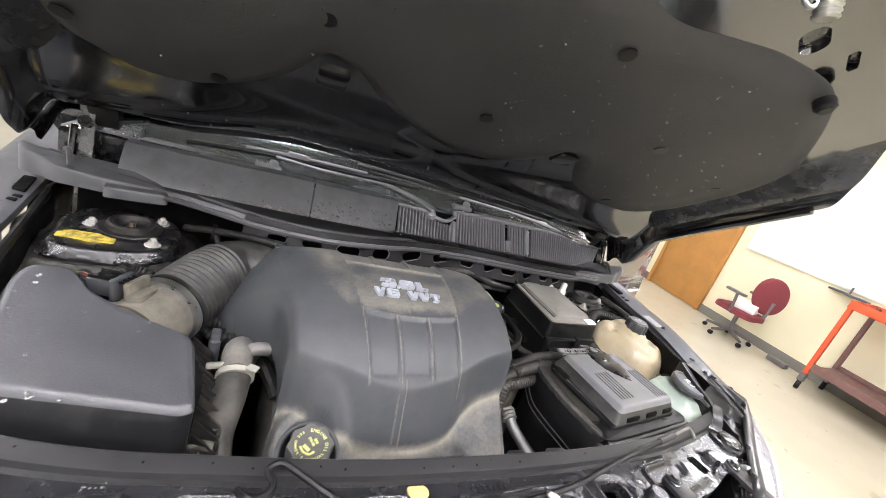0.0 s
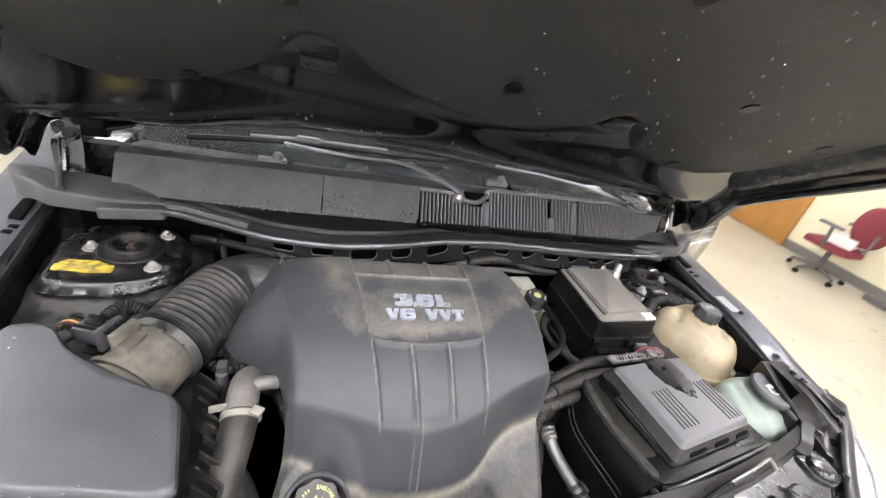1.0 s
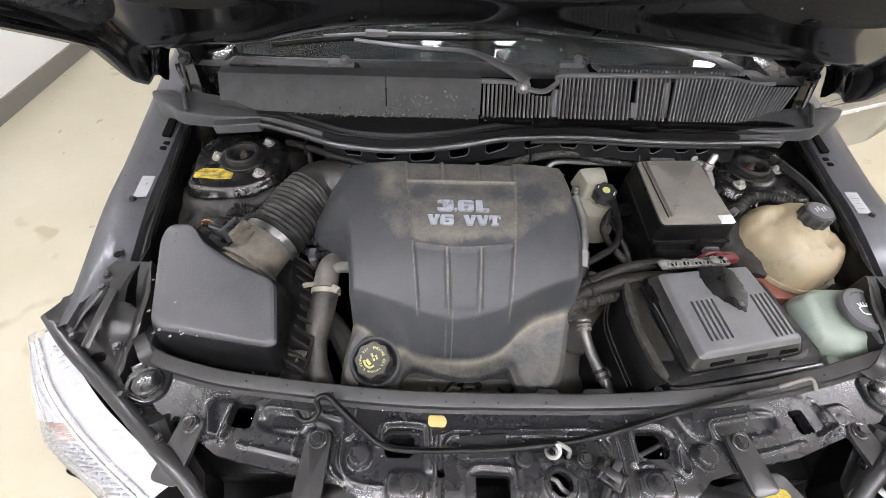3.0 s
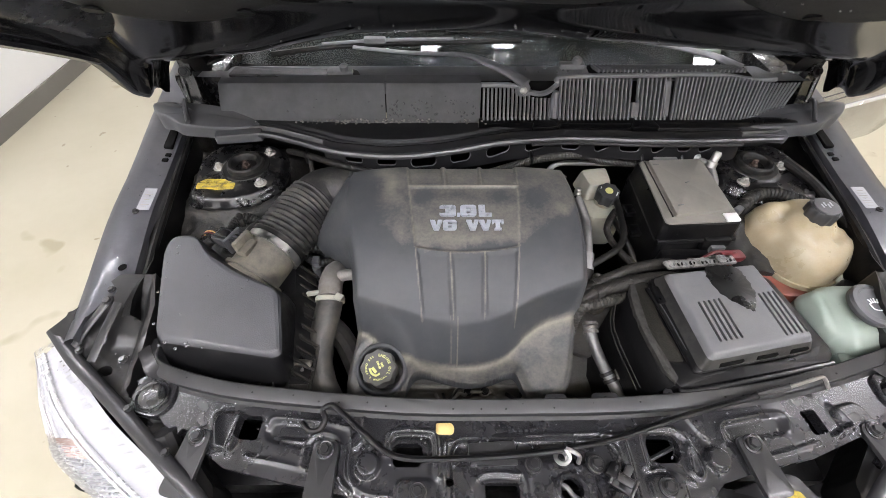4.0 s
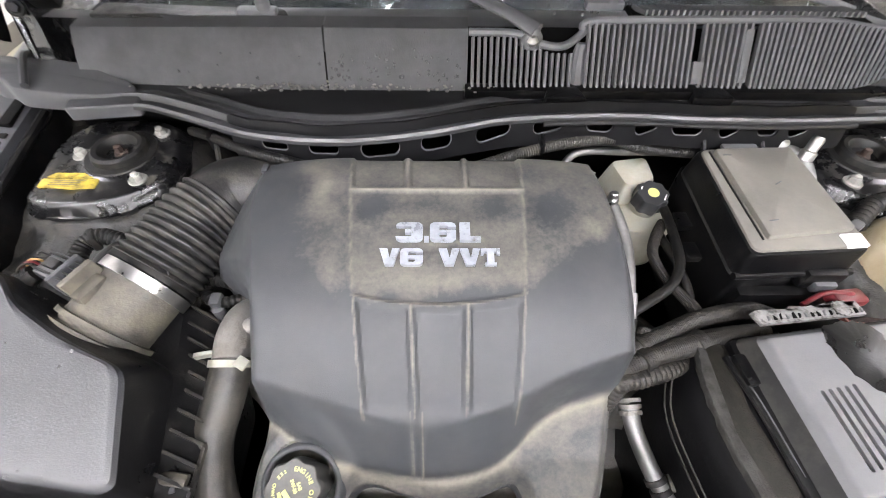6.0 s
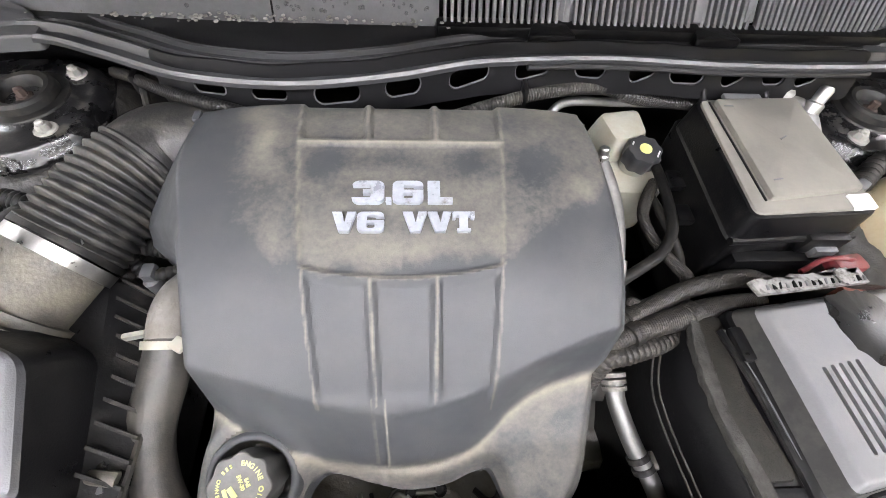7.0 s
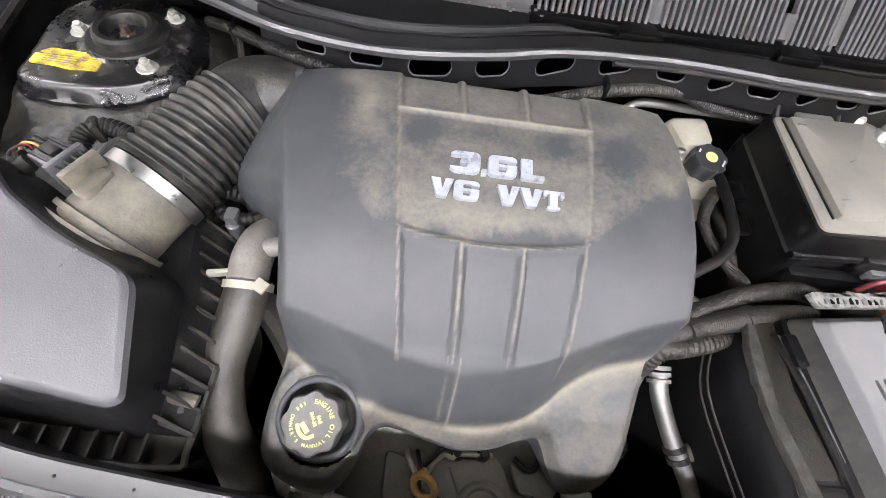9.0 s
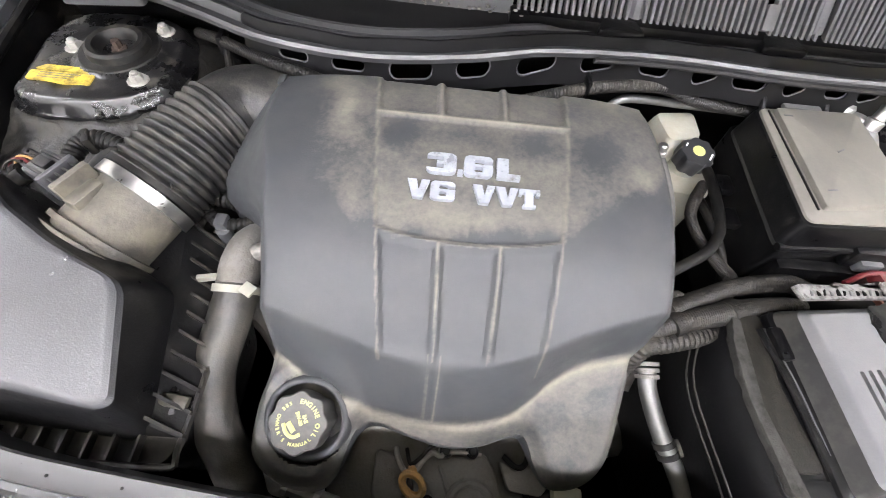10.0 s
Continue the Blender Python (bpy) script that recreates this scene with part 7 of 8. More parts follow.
# ---- pipes, looms and cables ----
def pipes():
    p = thing("air_conditioning_pipe", (0.2, 0.09, 0.90), "bright aluminium pipe running behind the engine cover", "pipe")
    part("pipe", tube([(0.10, 0.055, 0.90), (0.118, 0.078, 0.918), (0.145, 0.086, 0.924), (0.22, 0.094, 0.917), (0.31, 0.101, 0.910)], 0.0062, 12, 8), M_ALU, p)
    q = thing("charging_pipe", (0.13, -0.1, 0.85), "aluminium pipe with a service valve beside the engine cover", "pipe")
    part("pipe", tube([(0.141, -0.054, 0.948), (0.147, -0.072, 0.940), (0.153, -0.100, 0.928), (0.152, -0.135, 0.915), (0.149, -0.165, 0.90)], 0.0085, 12, 8), M_ALU, q)
    v = part("valve", lathe([(0.0075, 0), (0.0075, 0.010), (0.006, 0.012), (0.006, 0.018), (0.0045, 0.020)], 14, pose(0.140, -0.052, 0.948, -15)), M_STEEL, q)
    part("fitting", tube([(0.1495, -0.158, 0.903), (0.146, -0.185, 0.888)], 0.0125, 6), M_ALU, q)
    part("hose_end", tube([(0.146, -0.185, 0.888), (0.140, -0.205, 0.875), (0.13, -0.24, 0.85)], 0.013, 12), M_RUBBER, q)
    part("boot", prism(rounded([(0.150, -0.165), (0.185, -0.160), (0.200, -0.185), (0.196, -0.225), (0.168, -0.235), (0.152, -0.20)], 0.01, 3), 0.80, 0.845, 0.008), M_MAF, q, "stained yellowish tag")
    r = thing("coolant_pipe", (0.17, -0.3, 0.75), "aluminium pipe with crimped ends and a rubber clamp", "pipe")
    part("pipe", tube([(0.152, -0.270, 0.818), (0.154, -0.295, 0.808), (0.166, -0.335, 0.795), (0.182, -0.372, 0.783), (0.191, -0.400, 0.774), (0.190, -0.426, 0.764), (0.178, -0.450, 0.74)], 0.0105, 14, 8), M_ALU, r)
    for k in range(3):
        part("crimp", tube([(0.1515, -0.262 - 0.007 * k, 0.8215 - 0.0026 * k), (0.1517, -0.2665 - 0.007 * k, 0.820 - 0.0026 * k)], 0.0138, 16), M_CAST, r)
    for y0, y1 in ((-0.346, -0.3515), (-0.357, -0.3625)):
        part("rubber_clamp", tube([(0.170 + 0.44 * (-0.346 - y0), y0, 0.791 + 0.39 * (y0 + 0.346)), (0.170 + 0.44 * (-0.346 - y1), y1, 0.791 + 0.39 * (y1 + 0.346))], 0.0128, 18), M_HOSE, r)
    part("clamp_tab", rbox(0.196, -0.352, 0.79, 0.024, 0.02, 0.012, 0.004), M_MAF, r)
    s = thing("valve_pipe", (0.44, 0.02, 0.92), "silver pipe with a threaded service port near the strut tower", "pipe")
    part("pipe", tube([(0.36, 0.085, 0.93), (0.405, 0.070, 0.945), (0.435, 0.045, 0.955), (0.445, 0.010, 0.940), (0.44, -0.02, 0.915), (0.455, -0.055, 0.90), (0.47, -0.07, 0.90)], 0.0078, 12, 8), M_ALU, s)
    part("port", lathe([(0.011, 0), (0.011, 0.012), (0.008, 0.014), (0.0085, 0.030), (0.006, 0.034)], 14, pose(0.440, 0.035, 0.953, -20, 15)), M_STEEL, s, "threaded service port")
    part("port", lathe([(0.010, 0), (0.010, 0.010), (0.007, 0.014)], 12, pose(0.418, 0.062, 0.952, -20, 10)), M_STEEL, s)


pipes()


def looms():
    h = thing("main_loom", (0.2, -0.23, 0.86), "thick taped black wiring looms between engine and battery", "wiring")
    runs = [([(0.112, -0.262, 0.82), (0.120, -0.240, 0.878), (0.156, -0.221, 0.893), (0.190, -0.206, 0.896), (0.225, -0.192, 0.897), (0.264, -0.183, 0.897), (0.301, -0.178, 0.894), (0.33, -0.180, 0.885)], 0.0118), ([(0.110, -0.275, 0.82), (0.122, -0.252, 0.880), (0.158, -0.238, 0.895), (0.200, -0.227, 0.898), (0.244, -0.216, 0.897), (0.284, -0.208, 0.895), (0.31, -0.204, 0.888)], 0.0128), ([(0.106, -0.285, 0.82), (0.119, -0.264, 0.874), (0.142, -0.259, 0.882), (0.176, -0.250, 0.882), (0.206, -0.237, 0.876), (0.235, -0.224, 0.860)], 0.0112), ([(0.20, -0.212, 0.892), (0.222, -0.196, 0.892), (0.234, -0.176, 0.890), (0.229, -0.156, 0.886), (0.219, -0.130, 0.884), (0.213, -0.108, 0.884), (0.212, -0.082, 0.885), (0.225, -0.055, 0.885), (0.246, -0.025, 0.882)], 0.0074)]
    for k, (pts, r) in enumerate(runs):
        part("loom", tube(pts, lambda t, r=r, k=k: r * (0.94 + (0.07, 0.12, 0.03, 0.10)[k] * math.sin(9 * t + 2.1 * k) - (0.12, 0.10, 0.0, 0.0)[k] * t * t), 14, 14, ridges=(150, 110, 30, 120)[k], ridge=(0.0002, 0.0003, 0.0011, 0.0003)[k]), M_LOOM, h)
    for x, y, z, r in ((0.152, -0.223, 0.892, 0.0128), (0.215, -0.2225, 0.898, 0.0142), (0.150, -0.2405, 0.8925, 0.0140)):
        part("tape_band", tube([(x - 0.006, y - 0.003, z), (x + 0.006, y + 0.003, z)], r, 16), M_LOOM, h)
    part("knuckle", tube([(0.151, -0.212, 0.896), (0.156, -0.206, 0.897), (0.163, -0.209, 0.897)], 0.0050, 10, 4), M_LOOM, h)
    c = thing("vacuum_hose", (0.2, -0.1, 0.85), "black rubber hose curving past the fuse box", "hose")
    part("hose", tube([(0.262, 0.02, 0.875), (0.250, -0.013, 0.892), (0.242, -0.057, 0.900), (0.237, -0.097, 0.900), (0.228, -0.122, 0.900), (0.209, -0.146, 0.898), (0.179, -0.165, 0.895), (0.150, -0.181, 0.890), (0.11, -0.205, 0.87)], 0.0066, 14, 8), M_RUBBER, c)
    part("hose", tube([(0.255, 0.00, 0.85), (0.245, -0.04, 0.868), (0.248, -0.085, 0.872), (0.262, -0.12, 0.855), (0.270, -0.15, 0.83)], 0.0060, 12, 8), M_RUBBER, c)
    t = thing("firewall_loom", (0.0, 0.08, 0.94), "grey corrugated wiring loom along the firewall", "wiring")
    part("loom", tube([(-0.12, 0.02, 0.925), (-0.04, 0.028, 0.940), (0.03, 0.045, 0.952), (0.10, 0.062, 0.958), (0.17, 0.072, 0.956), (0.215, 0.068, 0.945), (0.26, 0.074, 0.935), (0.34, 0.072, 0.93)], 0.0078, 10, 10, ridges=130, ridge=0.0007), M_HOSE, t)
    for x, y, z in ((0.062, 0.056, 0.956), (0.305, 0.074, 0.936)):
        part("tie", rbox(x, y, z + 0.004, 0.006, 0.024, 0.024, 0.002), M_BLACK, t)
    l = thing("bonnet_loom", (-0.38, 0.06, 0.95), "black corrugated loom between strut tower and cowl", "wiring")
    part("loom", tube([(-0.475, 0.121, 0.932), (-0.43, 0.086, 0.950), (-0.38, 0.047, 0.965), (-0.33, 0.015, 0.976), (-0.27, 0.0, 0.970), (-0.20, -0.01, 0.950)], 0.0070, 10, 8, ridges=90, ridge=0.0005), M_RUBBER, l)
    part("tie", rbox(-0.420, 0.080, 0.950, 0.008, 0.022, 0.026, 0.002), M_BLACK, l)
    part("drop_wire", tube([(-0.42, 0.09, 0.955), (-0.405, 0.04, 0.93), (-0.40, 0.0, 0.90), (-0.42, -0.05, 0.86)], 0.005, 8), M_RUBBER, l)
    r = thing("tank_hose", (0.66, -0.1, 0.90), "black hose along the apron beside the coolant tank", "hose")
    part("hose", tube([(0.615, 0.06, 0.95), (0.640, 0.0, 0.945), (0.655, -0.07, 0.935), (0.668, -0.15, 0.92), (0.662, -0.22, 0.90), (0.64, -0.27, 0.86)], 0.010, 10, 8), M_RUBBER, r)
    g = thing("red_cable", (0.42, -0.18, 0.90), "short red battery lead", "cable")
    part("lead", tube([(0.355, -0.178, 0.908), (0.385, -0.166, 0.915), (0.42, -0.165, 0.912), (0.445, -0.155, 0.89)], 0.0032, 10), M_RED, g)
    part("boot", rbox(0, 0, 0, 0.055, 0.022, 0.016, 0.006), M_RED, g, m=pose(0.418, -0.168, 0.905, 0, 12, 12))


looms()


# ---- radiator support ----
def ridge(P, pts, wide):
    """A narrow pressed bead along a line of points."""
    c = np.array([tuple(p)[:2] for p in curve_pts([(x, y, 0) for x, y in pts], 8)])
    d = np.full(len(P), 9.0)
    for a, b in zip(c, c[1:]):
        ab = b - a
        t = np.clip(((P - a) @ ab) / max(1e-9, ab @ ab), 0, 1)
        d = np.minimum(d, np.linalg.norm(P - a - t[:, None] * ab, axis=1))
    return np.exp(-(d / wide) ** 2)


def radiator_support():
    top_edge = [(-0.595, -0.335), (-0.578, -0.382), (-0.473, -0.416), (-0.345, -0.433), (-0.18, -0.447), (-0.016, -0.449), (0.152, -0.446), (0.331, -0.430), (0.469, -0.402), (0.60, -0.365)]
    lip = curve_pts(top_edge, 8)
    xs = np.linspace(-0.58, 0.59, 60)
    lx, lyy = [p[0] for p in lip[8:]], [p[1] for p in lip[8:]]
    ly = lambda x: float(np.interp(x, lx, lyy))
    out = [(x, ly(x) - 0.006) for x in xs] + [(0.61, -0.40), (0.53, -0.465), (0.445, -0.494), (0.384, -0.515), (0.311, -0.528), (0.245, -0.545), (0.215, -0.57), (0.20, -0.635), (-0.20, -0.635), (-0.215, -0.575), (-0.255, -0.556), (-0.357, -0.537), (-0.427, -0.522), (-0.46, -0.502), (-0.53, -0.465), (-0.60, -0.40)]
    holes = [rr_hole(-0.405, -0.470, 0.030, 0.033, 0.005, -4), rr_hole(0.410, -0.467, 0.024, 0.034, 0.005, 9), rr_hole(-0.178, -0.508, 0.042, 0.030, 0.010, 0), rr_hole(0.178, -0.502, 0.046, 0.036, 0.013, 0), rr_hole(-0.050, -0.566, 0.046, 0.050, 0.004), rr_hole(0.040, -0.552, 0.030, 0.030, 0.0149), rr_hole(-0.495, -0.482, 0.022, 0.018, 0.004, -20), rr_hole(0.052, -0.517, 0.005, 0.012, 0.0024), rr_hole(-0.12, -0.541, 0.012, 0.010, 0.004, 30)]
    lines = [([(-0.380, -0.470), (-0.374, -0.457), (-0.34, -0.459), (-0.275, -0.468), (-0.258, -0.482), (-0.256, -0.53), (-0.235, -0.552), (-0.20, -0.557)], 0.0042, 0.0035),
             ([(-0.380, -0.470), (-0.372, -0.484), (-0.335, -0.492), (-0.318, -0.493)], -0.004, 0.0035),
             ([(-0.322, -0.520), (-0.318, -0.490), (-0.305, -0.478), (-0.283, -0.481), (-0.270, -0.496), (-0.268, -0.535), (-0.25, -0.552)], 0.004, 0.003),
             ([(-0.243, -0.459), (-0.242, -0.485), (-0.250, -0.497)], 0.004, 0.003),
             ([(-0.400, -0.508), (-0.34, -0.519), (-0.27, -0.535)], 0.004, 0.003),
             ([(-0.207, -0.505), (-0.204, -0.482), (-0.192, -0.476), (-0.150, -0.477), (-0.138, -0.486), (-0.136, -0.536)], 0.005, 0.0035),
             ([(-0.200, -0.490), (-0.190, -0.483), (-0.155, -0.484), (-0.146, -0.492), (-0.145, -0.530)], -0.003, 0.003),
             ([(-0.125, -0.600), (-0.124, -0.505), (-0.115, -0.491), (-0.06, -0.487), (0.09, -0.481)], 0.004, 0.0035),
             ([(-0.085, -0.600), (-0.084, -0.536), (-0.03, -0.531), (-0.018, -0.54), (-0.016, -0.60)], 0.004, 0.003),
             ([(0.124, -0.600), (0.125, -0.500), (0.116, -0.486), (0.10, -0.482)], 0.006, 0.004),
             ([(0.146, -0.525), (0.148, -0.482), (0.162, -0.474), (0.196, -0.475), (0.212, -0.488), (0.215, -0.505)], 0.005, 0.0035),
             ([(0.212, -0.500), (0.219, -0.505), (0.222, -0.530), (0.215, -0.538), (0.207, -0.530), (0.212, -0.500)], 0.004, 0.003),
             ([(0.150, -0.530), (0.170, -0.528), (0.205, -0.545)], 0.004, 0.003),
             ([(0.226, -0.460), (0.236, -0.480), (0.246, -0.490)], 0.005, 0.003),
             ([(0.266, -0.495), (0.270, -0.470), (0.30, -0.462), (0.355, -0.454), (0.372, -0.460), (0.368, -0.478)], 0.0045, 0.0035),
             ([(0.31, -0.515), (0.345, -0.508), (0.40, -0.495)], 0.004, 0.003),
             ([(-0.455, -0.455), (-0.44, -0.498)], 0.008, 0.006), ([(-0.418, -0.458), (-0.425, -0.505)], 0.007, 0.004),
             ([(0.445, -0.445), (0.455, -0.47)], 0.007, 0.004), ([(0.43, -0.487), (0.455, -0.476), (0.47, -0.487)], 0.007, 0.004)]

    def zs(P):
        x, y = P[:, 0], P[:, 1]
        e = np.interp(x, xs, [ly(v) for v in xs]) - y
        z = 0.893 - 0.03 * smooth01(0.11, 0.20, e)
        z = z - 0.007 * smooth01(0.003, -0.004, rr_hole(0.0, -0.56, 0.235, 0.146, 0.02)(P))
        for cx, cy, w, h, a, d in ((-0.345, -0.474, 0.06, 0.022, -5, -0.005), (0.032, -0.560, 0.090, 0.090, 0, 0.006), (0.318, -0.475, 0.085, 0.026, 8, -0.004), (-0.435, -0.475, 0.04, 0.05, -6, 0.008), (0.47, -0.468, 0.05, 0.05, 12, 0.006), (-0.166, -0.556, 0.05, 0.036, 0, 0.006), (0.168, -0.552, 0.046, 0.036, 0, 0.006)):
            z = z + d * smooth01(0.004, -0.004, rr_hole(cx, cy, w, h, min(w, h) * 0.3, a)(P))
        for pts, d, w in lines:
            z = z + 0.8 * d * ridge(P, pts, w)
        for cx, cy in ((-0.231, -0.521), (0.246, -0.516)):
            z = z + 0.013 * smooth01(0.018, 0.013, np.hypot(x - cx, y - cy))
        z = z + 0.006 * smooth01(0.024, 0.020, np.hypot(x - 0.040, y + 0.552))
        return z
    sup = sheet("radiator_support", (-0.61, 0.615, -0.638, -0.37), 0.0017, out, holes, zs, 0.0, M_SUPPORT, car, "wet black radiator support with pressed beads and openings", skirt=lambda U, z: z - 0.020, angle=50)
    # rear lip: a flat dusty band with a folded front edge
    prof = [(0.006, -0.050), (0.006, 0.012), (0.004, 0.0138), (-0.010, 0.0102), (-0.0145, 0.0085), (-0.0165, 0.002), (-0.022, 0.0005)]
    rings = []
    for i, p in enumerate(lip):
        d = lip[min(i + 1, len(lip) - 1)] - lip[max(i - 1, 0)]
        d /= np.linalg.norm(d)
        n = np.array([-d[1], d[0]])
        rings.append([(p[0] + n[0] * (u + 0.008), p[1] + n[1] * (u + 0.008), 0.893 + v) for u, v in prof])
    rl = part("rear_lip", loft(rings), M_LIP, sup, "dusty folded lip", 25)
    rnd = random.Random(5)
    for k in range(26):
        x = -0.52 + 0.04 * k + rnd.uniform(-0.012, 0.012)
        part("speck", lathe([(0.0014, 0.0), (0.0014, 0.0006), (0.0006, 0.0010)], 8, Matrix.Translation((x, ly(x) + rnd.uniform(-0.002, 0.008), 0.9045))), M_VOID, rl)
    for x, w in ((0.039, 0.018), (0.112, 0.022), (0.209, 0.007), (0.285, 0.014)):
        y = ly(x) + 0.013
        t = part("tab", prism(rounded([(x - w, y), (x + w, y), (x + w * 0.75, y + 0.009), (x - w * 0.75, y + 0.009)], 0.004), 0.898, 0.9022, 0.001), M_LIP, rl)
        part("hole", lathe([(0.0025, 0.0), (0.0025, 0.0006), (0.001, 0.0007)], 10, Matrix.Translation((x, y + 0.001, 0.9024))), M_VOID, t)
    # flat brackets with flanged bolts
    for x, y, a, ln, tip in ((-0.289, -0.503, -3, 0.11, 5), (0.297, -0.499, 12, 0.066, 5), (-0.469, -0.485, -14, 0.075, 12), (0.478, -0.482, 20, 0.08, 10)):
        br = part("bracket", prism(rounded([(-0.017, 0.012), (0.017, 0.012), (0.020, -ln), (-0.020, -ln)], 0.010, 4), -0.004, 0.003, 0.001), M_LIP, sup, "flat black steel bracket", m=pose(x, y, 0.902, tip, 0, a))
        part("washer", lathe([(0.0125, 0.0), (0.0125, 0.002), (0.0105, 0.003), (0.009, 0.0026)], 20, pose(x, y, 0.905, tip, 0, a)), M_SUPPORT, br)
        bolt(br, (x, y, 0.9075), 2, 0.8)
    for x, y, z in ((-0.162, -0.553, 0.9), (0.166, -0.550, 0.9), (-0.006, -0.521, 0.895), (0.079, -0.521, 0.895)):
        part("washer", lathe([(0.012, -0.004), (0.012, 0.002), (0.0105, 0.003), (0.009, 0.0026)], 20, Matrix.Translation((x, y, z))), M_LIP, sup)
        bolt(sup, (x, y, z + 0.003), 2, 0.8)
    # cup with a hood stop on each side
    for s in (-1, 1):
        cup = part("stop_cup", prism([(s * x, y) for x, y in rounded([(0.530, -0.398), (0.582, -0.392), (0.596, -0.415), (0.588, -0.448), (0.545, -0.458), (0.527, -0.44)], 0.014, 4)], 0.87, 0.899, 0.005), M_SUPPORT, sup, "pressed cup for the hood stop")
        part("bump_stop", lathe([(0.024, 0.0), (0.024, 0.003), (0.0225, 0.005), (0.0205, 0.003), (0.0195, 0.0045), (0.017, 0.006), (0.006, 0.0062)], 28, Matrix.Translation((s * 0.559, -0.427, 0.899))), M_PAINT, cup, "flat black rubber hood stop")
        rim = curve_pts([(0.757, -0.326), (0.700, -0.376), (0.640, -0.420), (0.577, -0.466), (0.515, -0.512), (0.462, -0.552), (0.425, -0.590)], 6)
        plate = [(s * x, y) for x, y in [(0.596, -0.29), (0.612, -0.235), (0.675, -0.235), (0.720, -0.285)] + [(p[0], p[1]) for p in rim] + [(0.448, -0.538), (0.510, -0.480), (0.528, -0.462), (0.600, -0.425), (0.604, -0.385), (0.596, -0.34)]]

        def zside(P):
            x, y = np.abs(P[:, 0]), P[:, 1]
            z = 0.893 + 0.26 * np.maximum(0, y + 0.41) + 0.006 * smooth01(-0.36, -0.33, y)
            inner = sdf_poly(P, plate)
            z = z + 0.007 * smooth01(-0.020, -0.006, inner) * smooth01(0.620, 0.606, x) * (y > -0.42)
            z = z - 0.010 * smooth01(0.040, 0.028, np.hypot(x - 0.556, y + 0.432)) + 0.004 * np.exp(-((x - 0.585 - 1.15 * (y + 0.43)) / 0.006) ** 2)
            return z - 0.030 * smooth01(0.56, 0.50, x)
        lo, hi = np.min(plate, 0), np.max(plate, 0)
        dark_hole = lambda Q: np.hypot((Q[:, 0] - s * 0.650) / 0.013, (Q[:, 1] + 0.387) / 0.0075) * 0.0095 - 0.0095
        sp = sheet("side_panel", (lo[0], hi[0], lo[1], hi[1]), 0.004, plate, [dark_hole], zside, 0, M_BAYSIDE, sup, "grimy black side panel beside the lamp", skirt=lambda U, z: z - 0.07, angle=50)
        bolt(sp, (s * 0.627, -0.371, 0.9055), 2, 0.6)
        gasket = [(s * p[0], p[1] + 0.004, 0.900 + 0.12 * max(0.0, p[1] + 0.45) - 0.5 * max(0.0, -0.53 - p[1])) for p in rim]
        part("lamp_gasket", tube(gasket, 0.0105, 14, 2, flat=0.45), M_LIP, sup, "smooth rubber gasket along the lamp")
        part("lamp_bead", tube([(s * 0.560, -0.463, 0.887), (s * 0.520, -0.492, 0.874), (s * 0.487, -0.520, 0.866)], 0.006, 8, flat=0.6), M_SUPPORT, sup)
        # added near-black block, darkens the space below the side panel
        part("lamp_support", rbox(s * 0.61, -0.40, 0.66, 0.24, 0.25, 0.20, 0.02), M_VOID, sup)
        for x, y in ((0.694, -0.360), (0.583, -0.446), (0.505, -0.505)):
            bolt(sup, (s * x, y, 0.905 + 0.12 * max(0.0, y + 0.45)), 2, 0.55)
        tab = [(0.548, -0.3975, 0.900), (0.566, -0.3925, 0.902), (0.577, -0.384, 0.908), (0.582, -0.374, 0.918), (0.583, -0.366, 0.932)]
        part("lip_end", loft([[(s * (x + dx), y + dy, z + dz) for dx, dy, dz in ((-0.006, 0.007, 0.0), (0.006, -0.007, 0.0), (0.007, -0.006, -0.002), (-0.005, 0.008, -0.002))] for x, y, z in tab]), M_LIP, sup, "", 40)
        part("foot", tube([(s * 0.525, -0.475, 0.895), (s * 0.515, -0.50, 0.86), (s * 0.51, -0.52, 0.80)], 0.016, 10), M_LIP, sup)
        part("lower_rail", rbox(s * 0.33, -0.575, 0.82, 0.26, 0.03, 0.10, 0.012, Matrix.Rotation(-s * 0.22, 4, "Z")), M_DARKPAINT, sup, "rough lower rail")
    # latch spring, switch, cover plate and tape
    part("latch_spring", tube([(0.031 + 0.0085 * math.cos(a), -0.515 + 0.0085 * math.sin(a), 0.899 + 0.0012 * k) for k, a in enumerate(-0.6 + 0.55 * i for i in range(14))] + [(0.036, -0.507, 0.918), (0.053, -0.514, 0.912), (0.053, -0.521, 0.902)], 0.0030, 8, 4), M_STEEL, sup, "bright latch spring")
    part("latch_spring", tube([(0.028, -0.543, 0.886), (0.036, -0.548, 0.889), (0.042, -0.556, 0.887), (0.052, -0.562, 0.884)], 0.0035, 8), M_ALU, sup)
    S = pose(0.106, -0.545, 0.902, 10, 0, -35)
    sw = part("latch_switch", rbox(0, 0, 0, 0.026, 0.022, 0.013, 0.003), M_BLACK, sup, "black latch switch with a plug", m=S)
    part("switch_top", rbox(0.0, 0.003, 0.0075, 0.020, 0.010, 0.004, 0.0015), M_LIP, sw, m=S)
    for k in (-1, 1):
        part("clip_arm", rbox(k * 0.0145, 0.002, 0.002, 0.0035, 0.024, 0.009, 0.0012), M_LIP, sw, m=S)
    part("window", rbox(0.0, -0.0055, 0.0072, 0.009, 0.005, 0.002, 0.0006), M_VOID, sw, m=S)
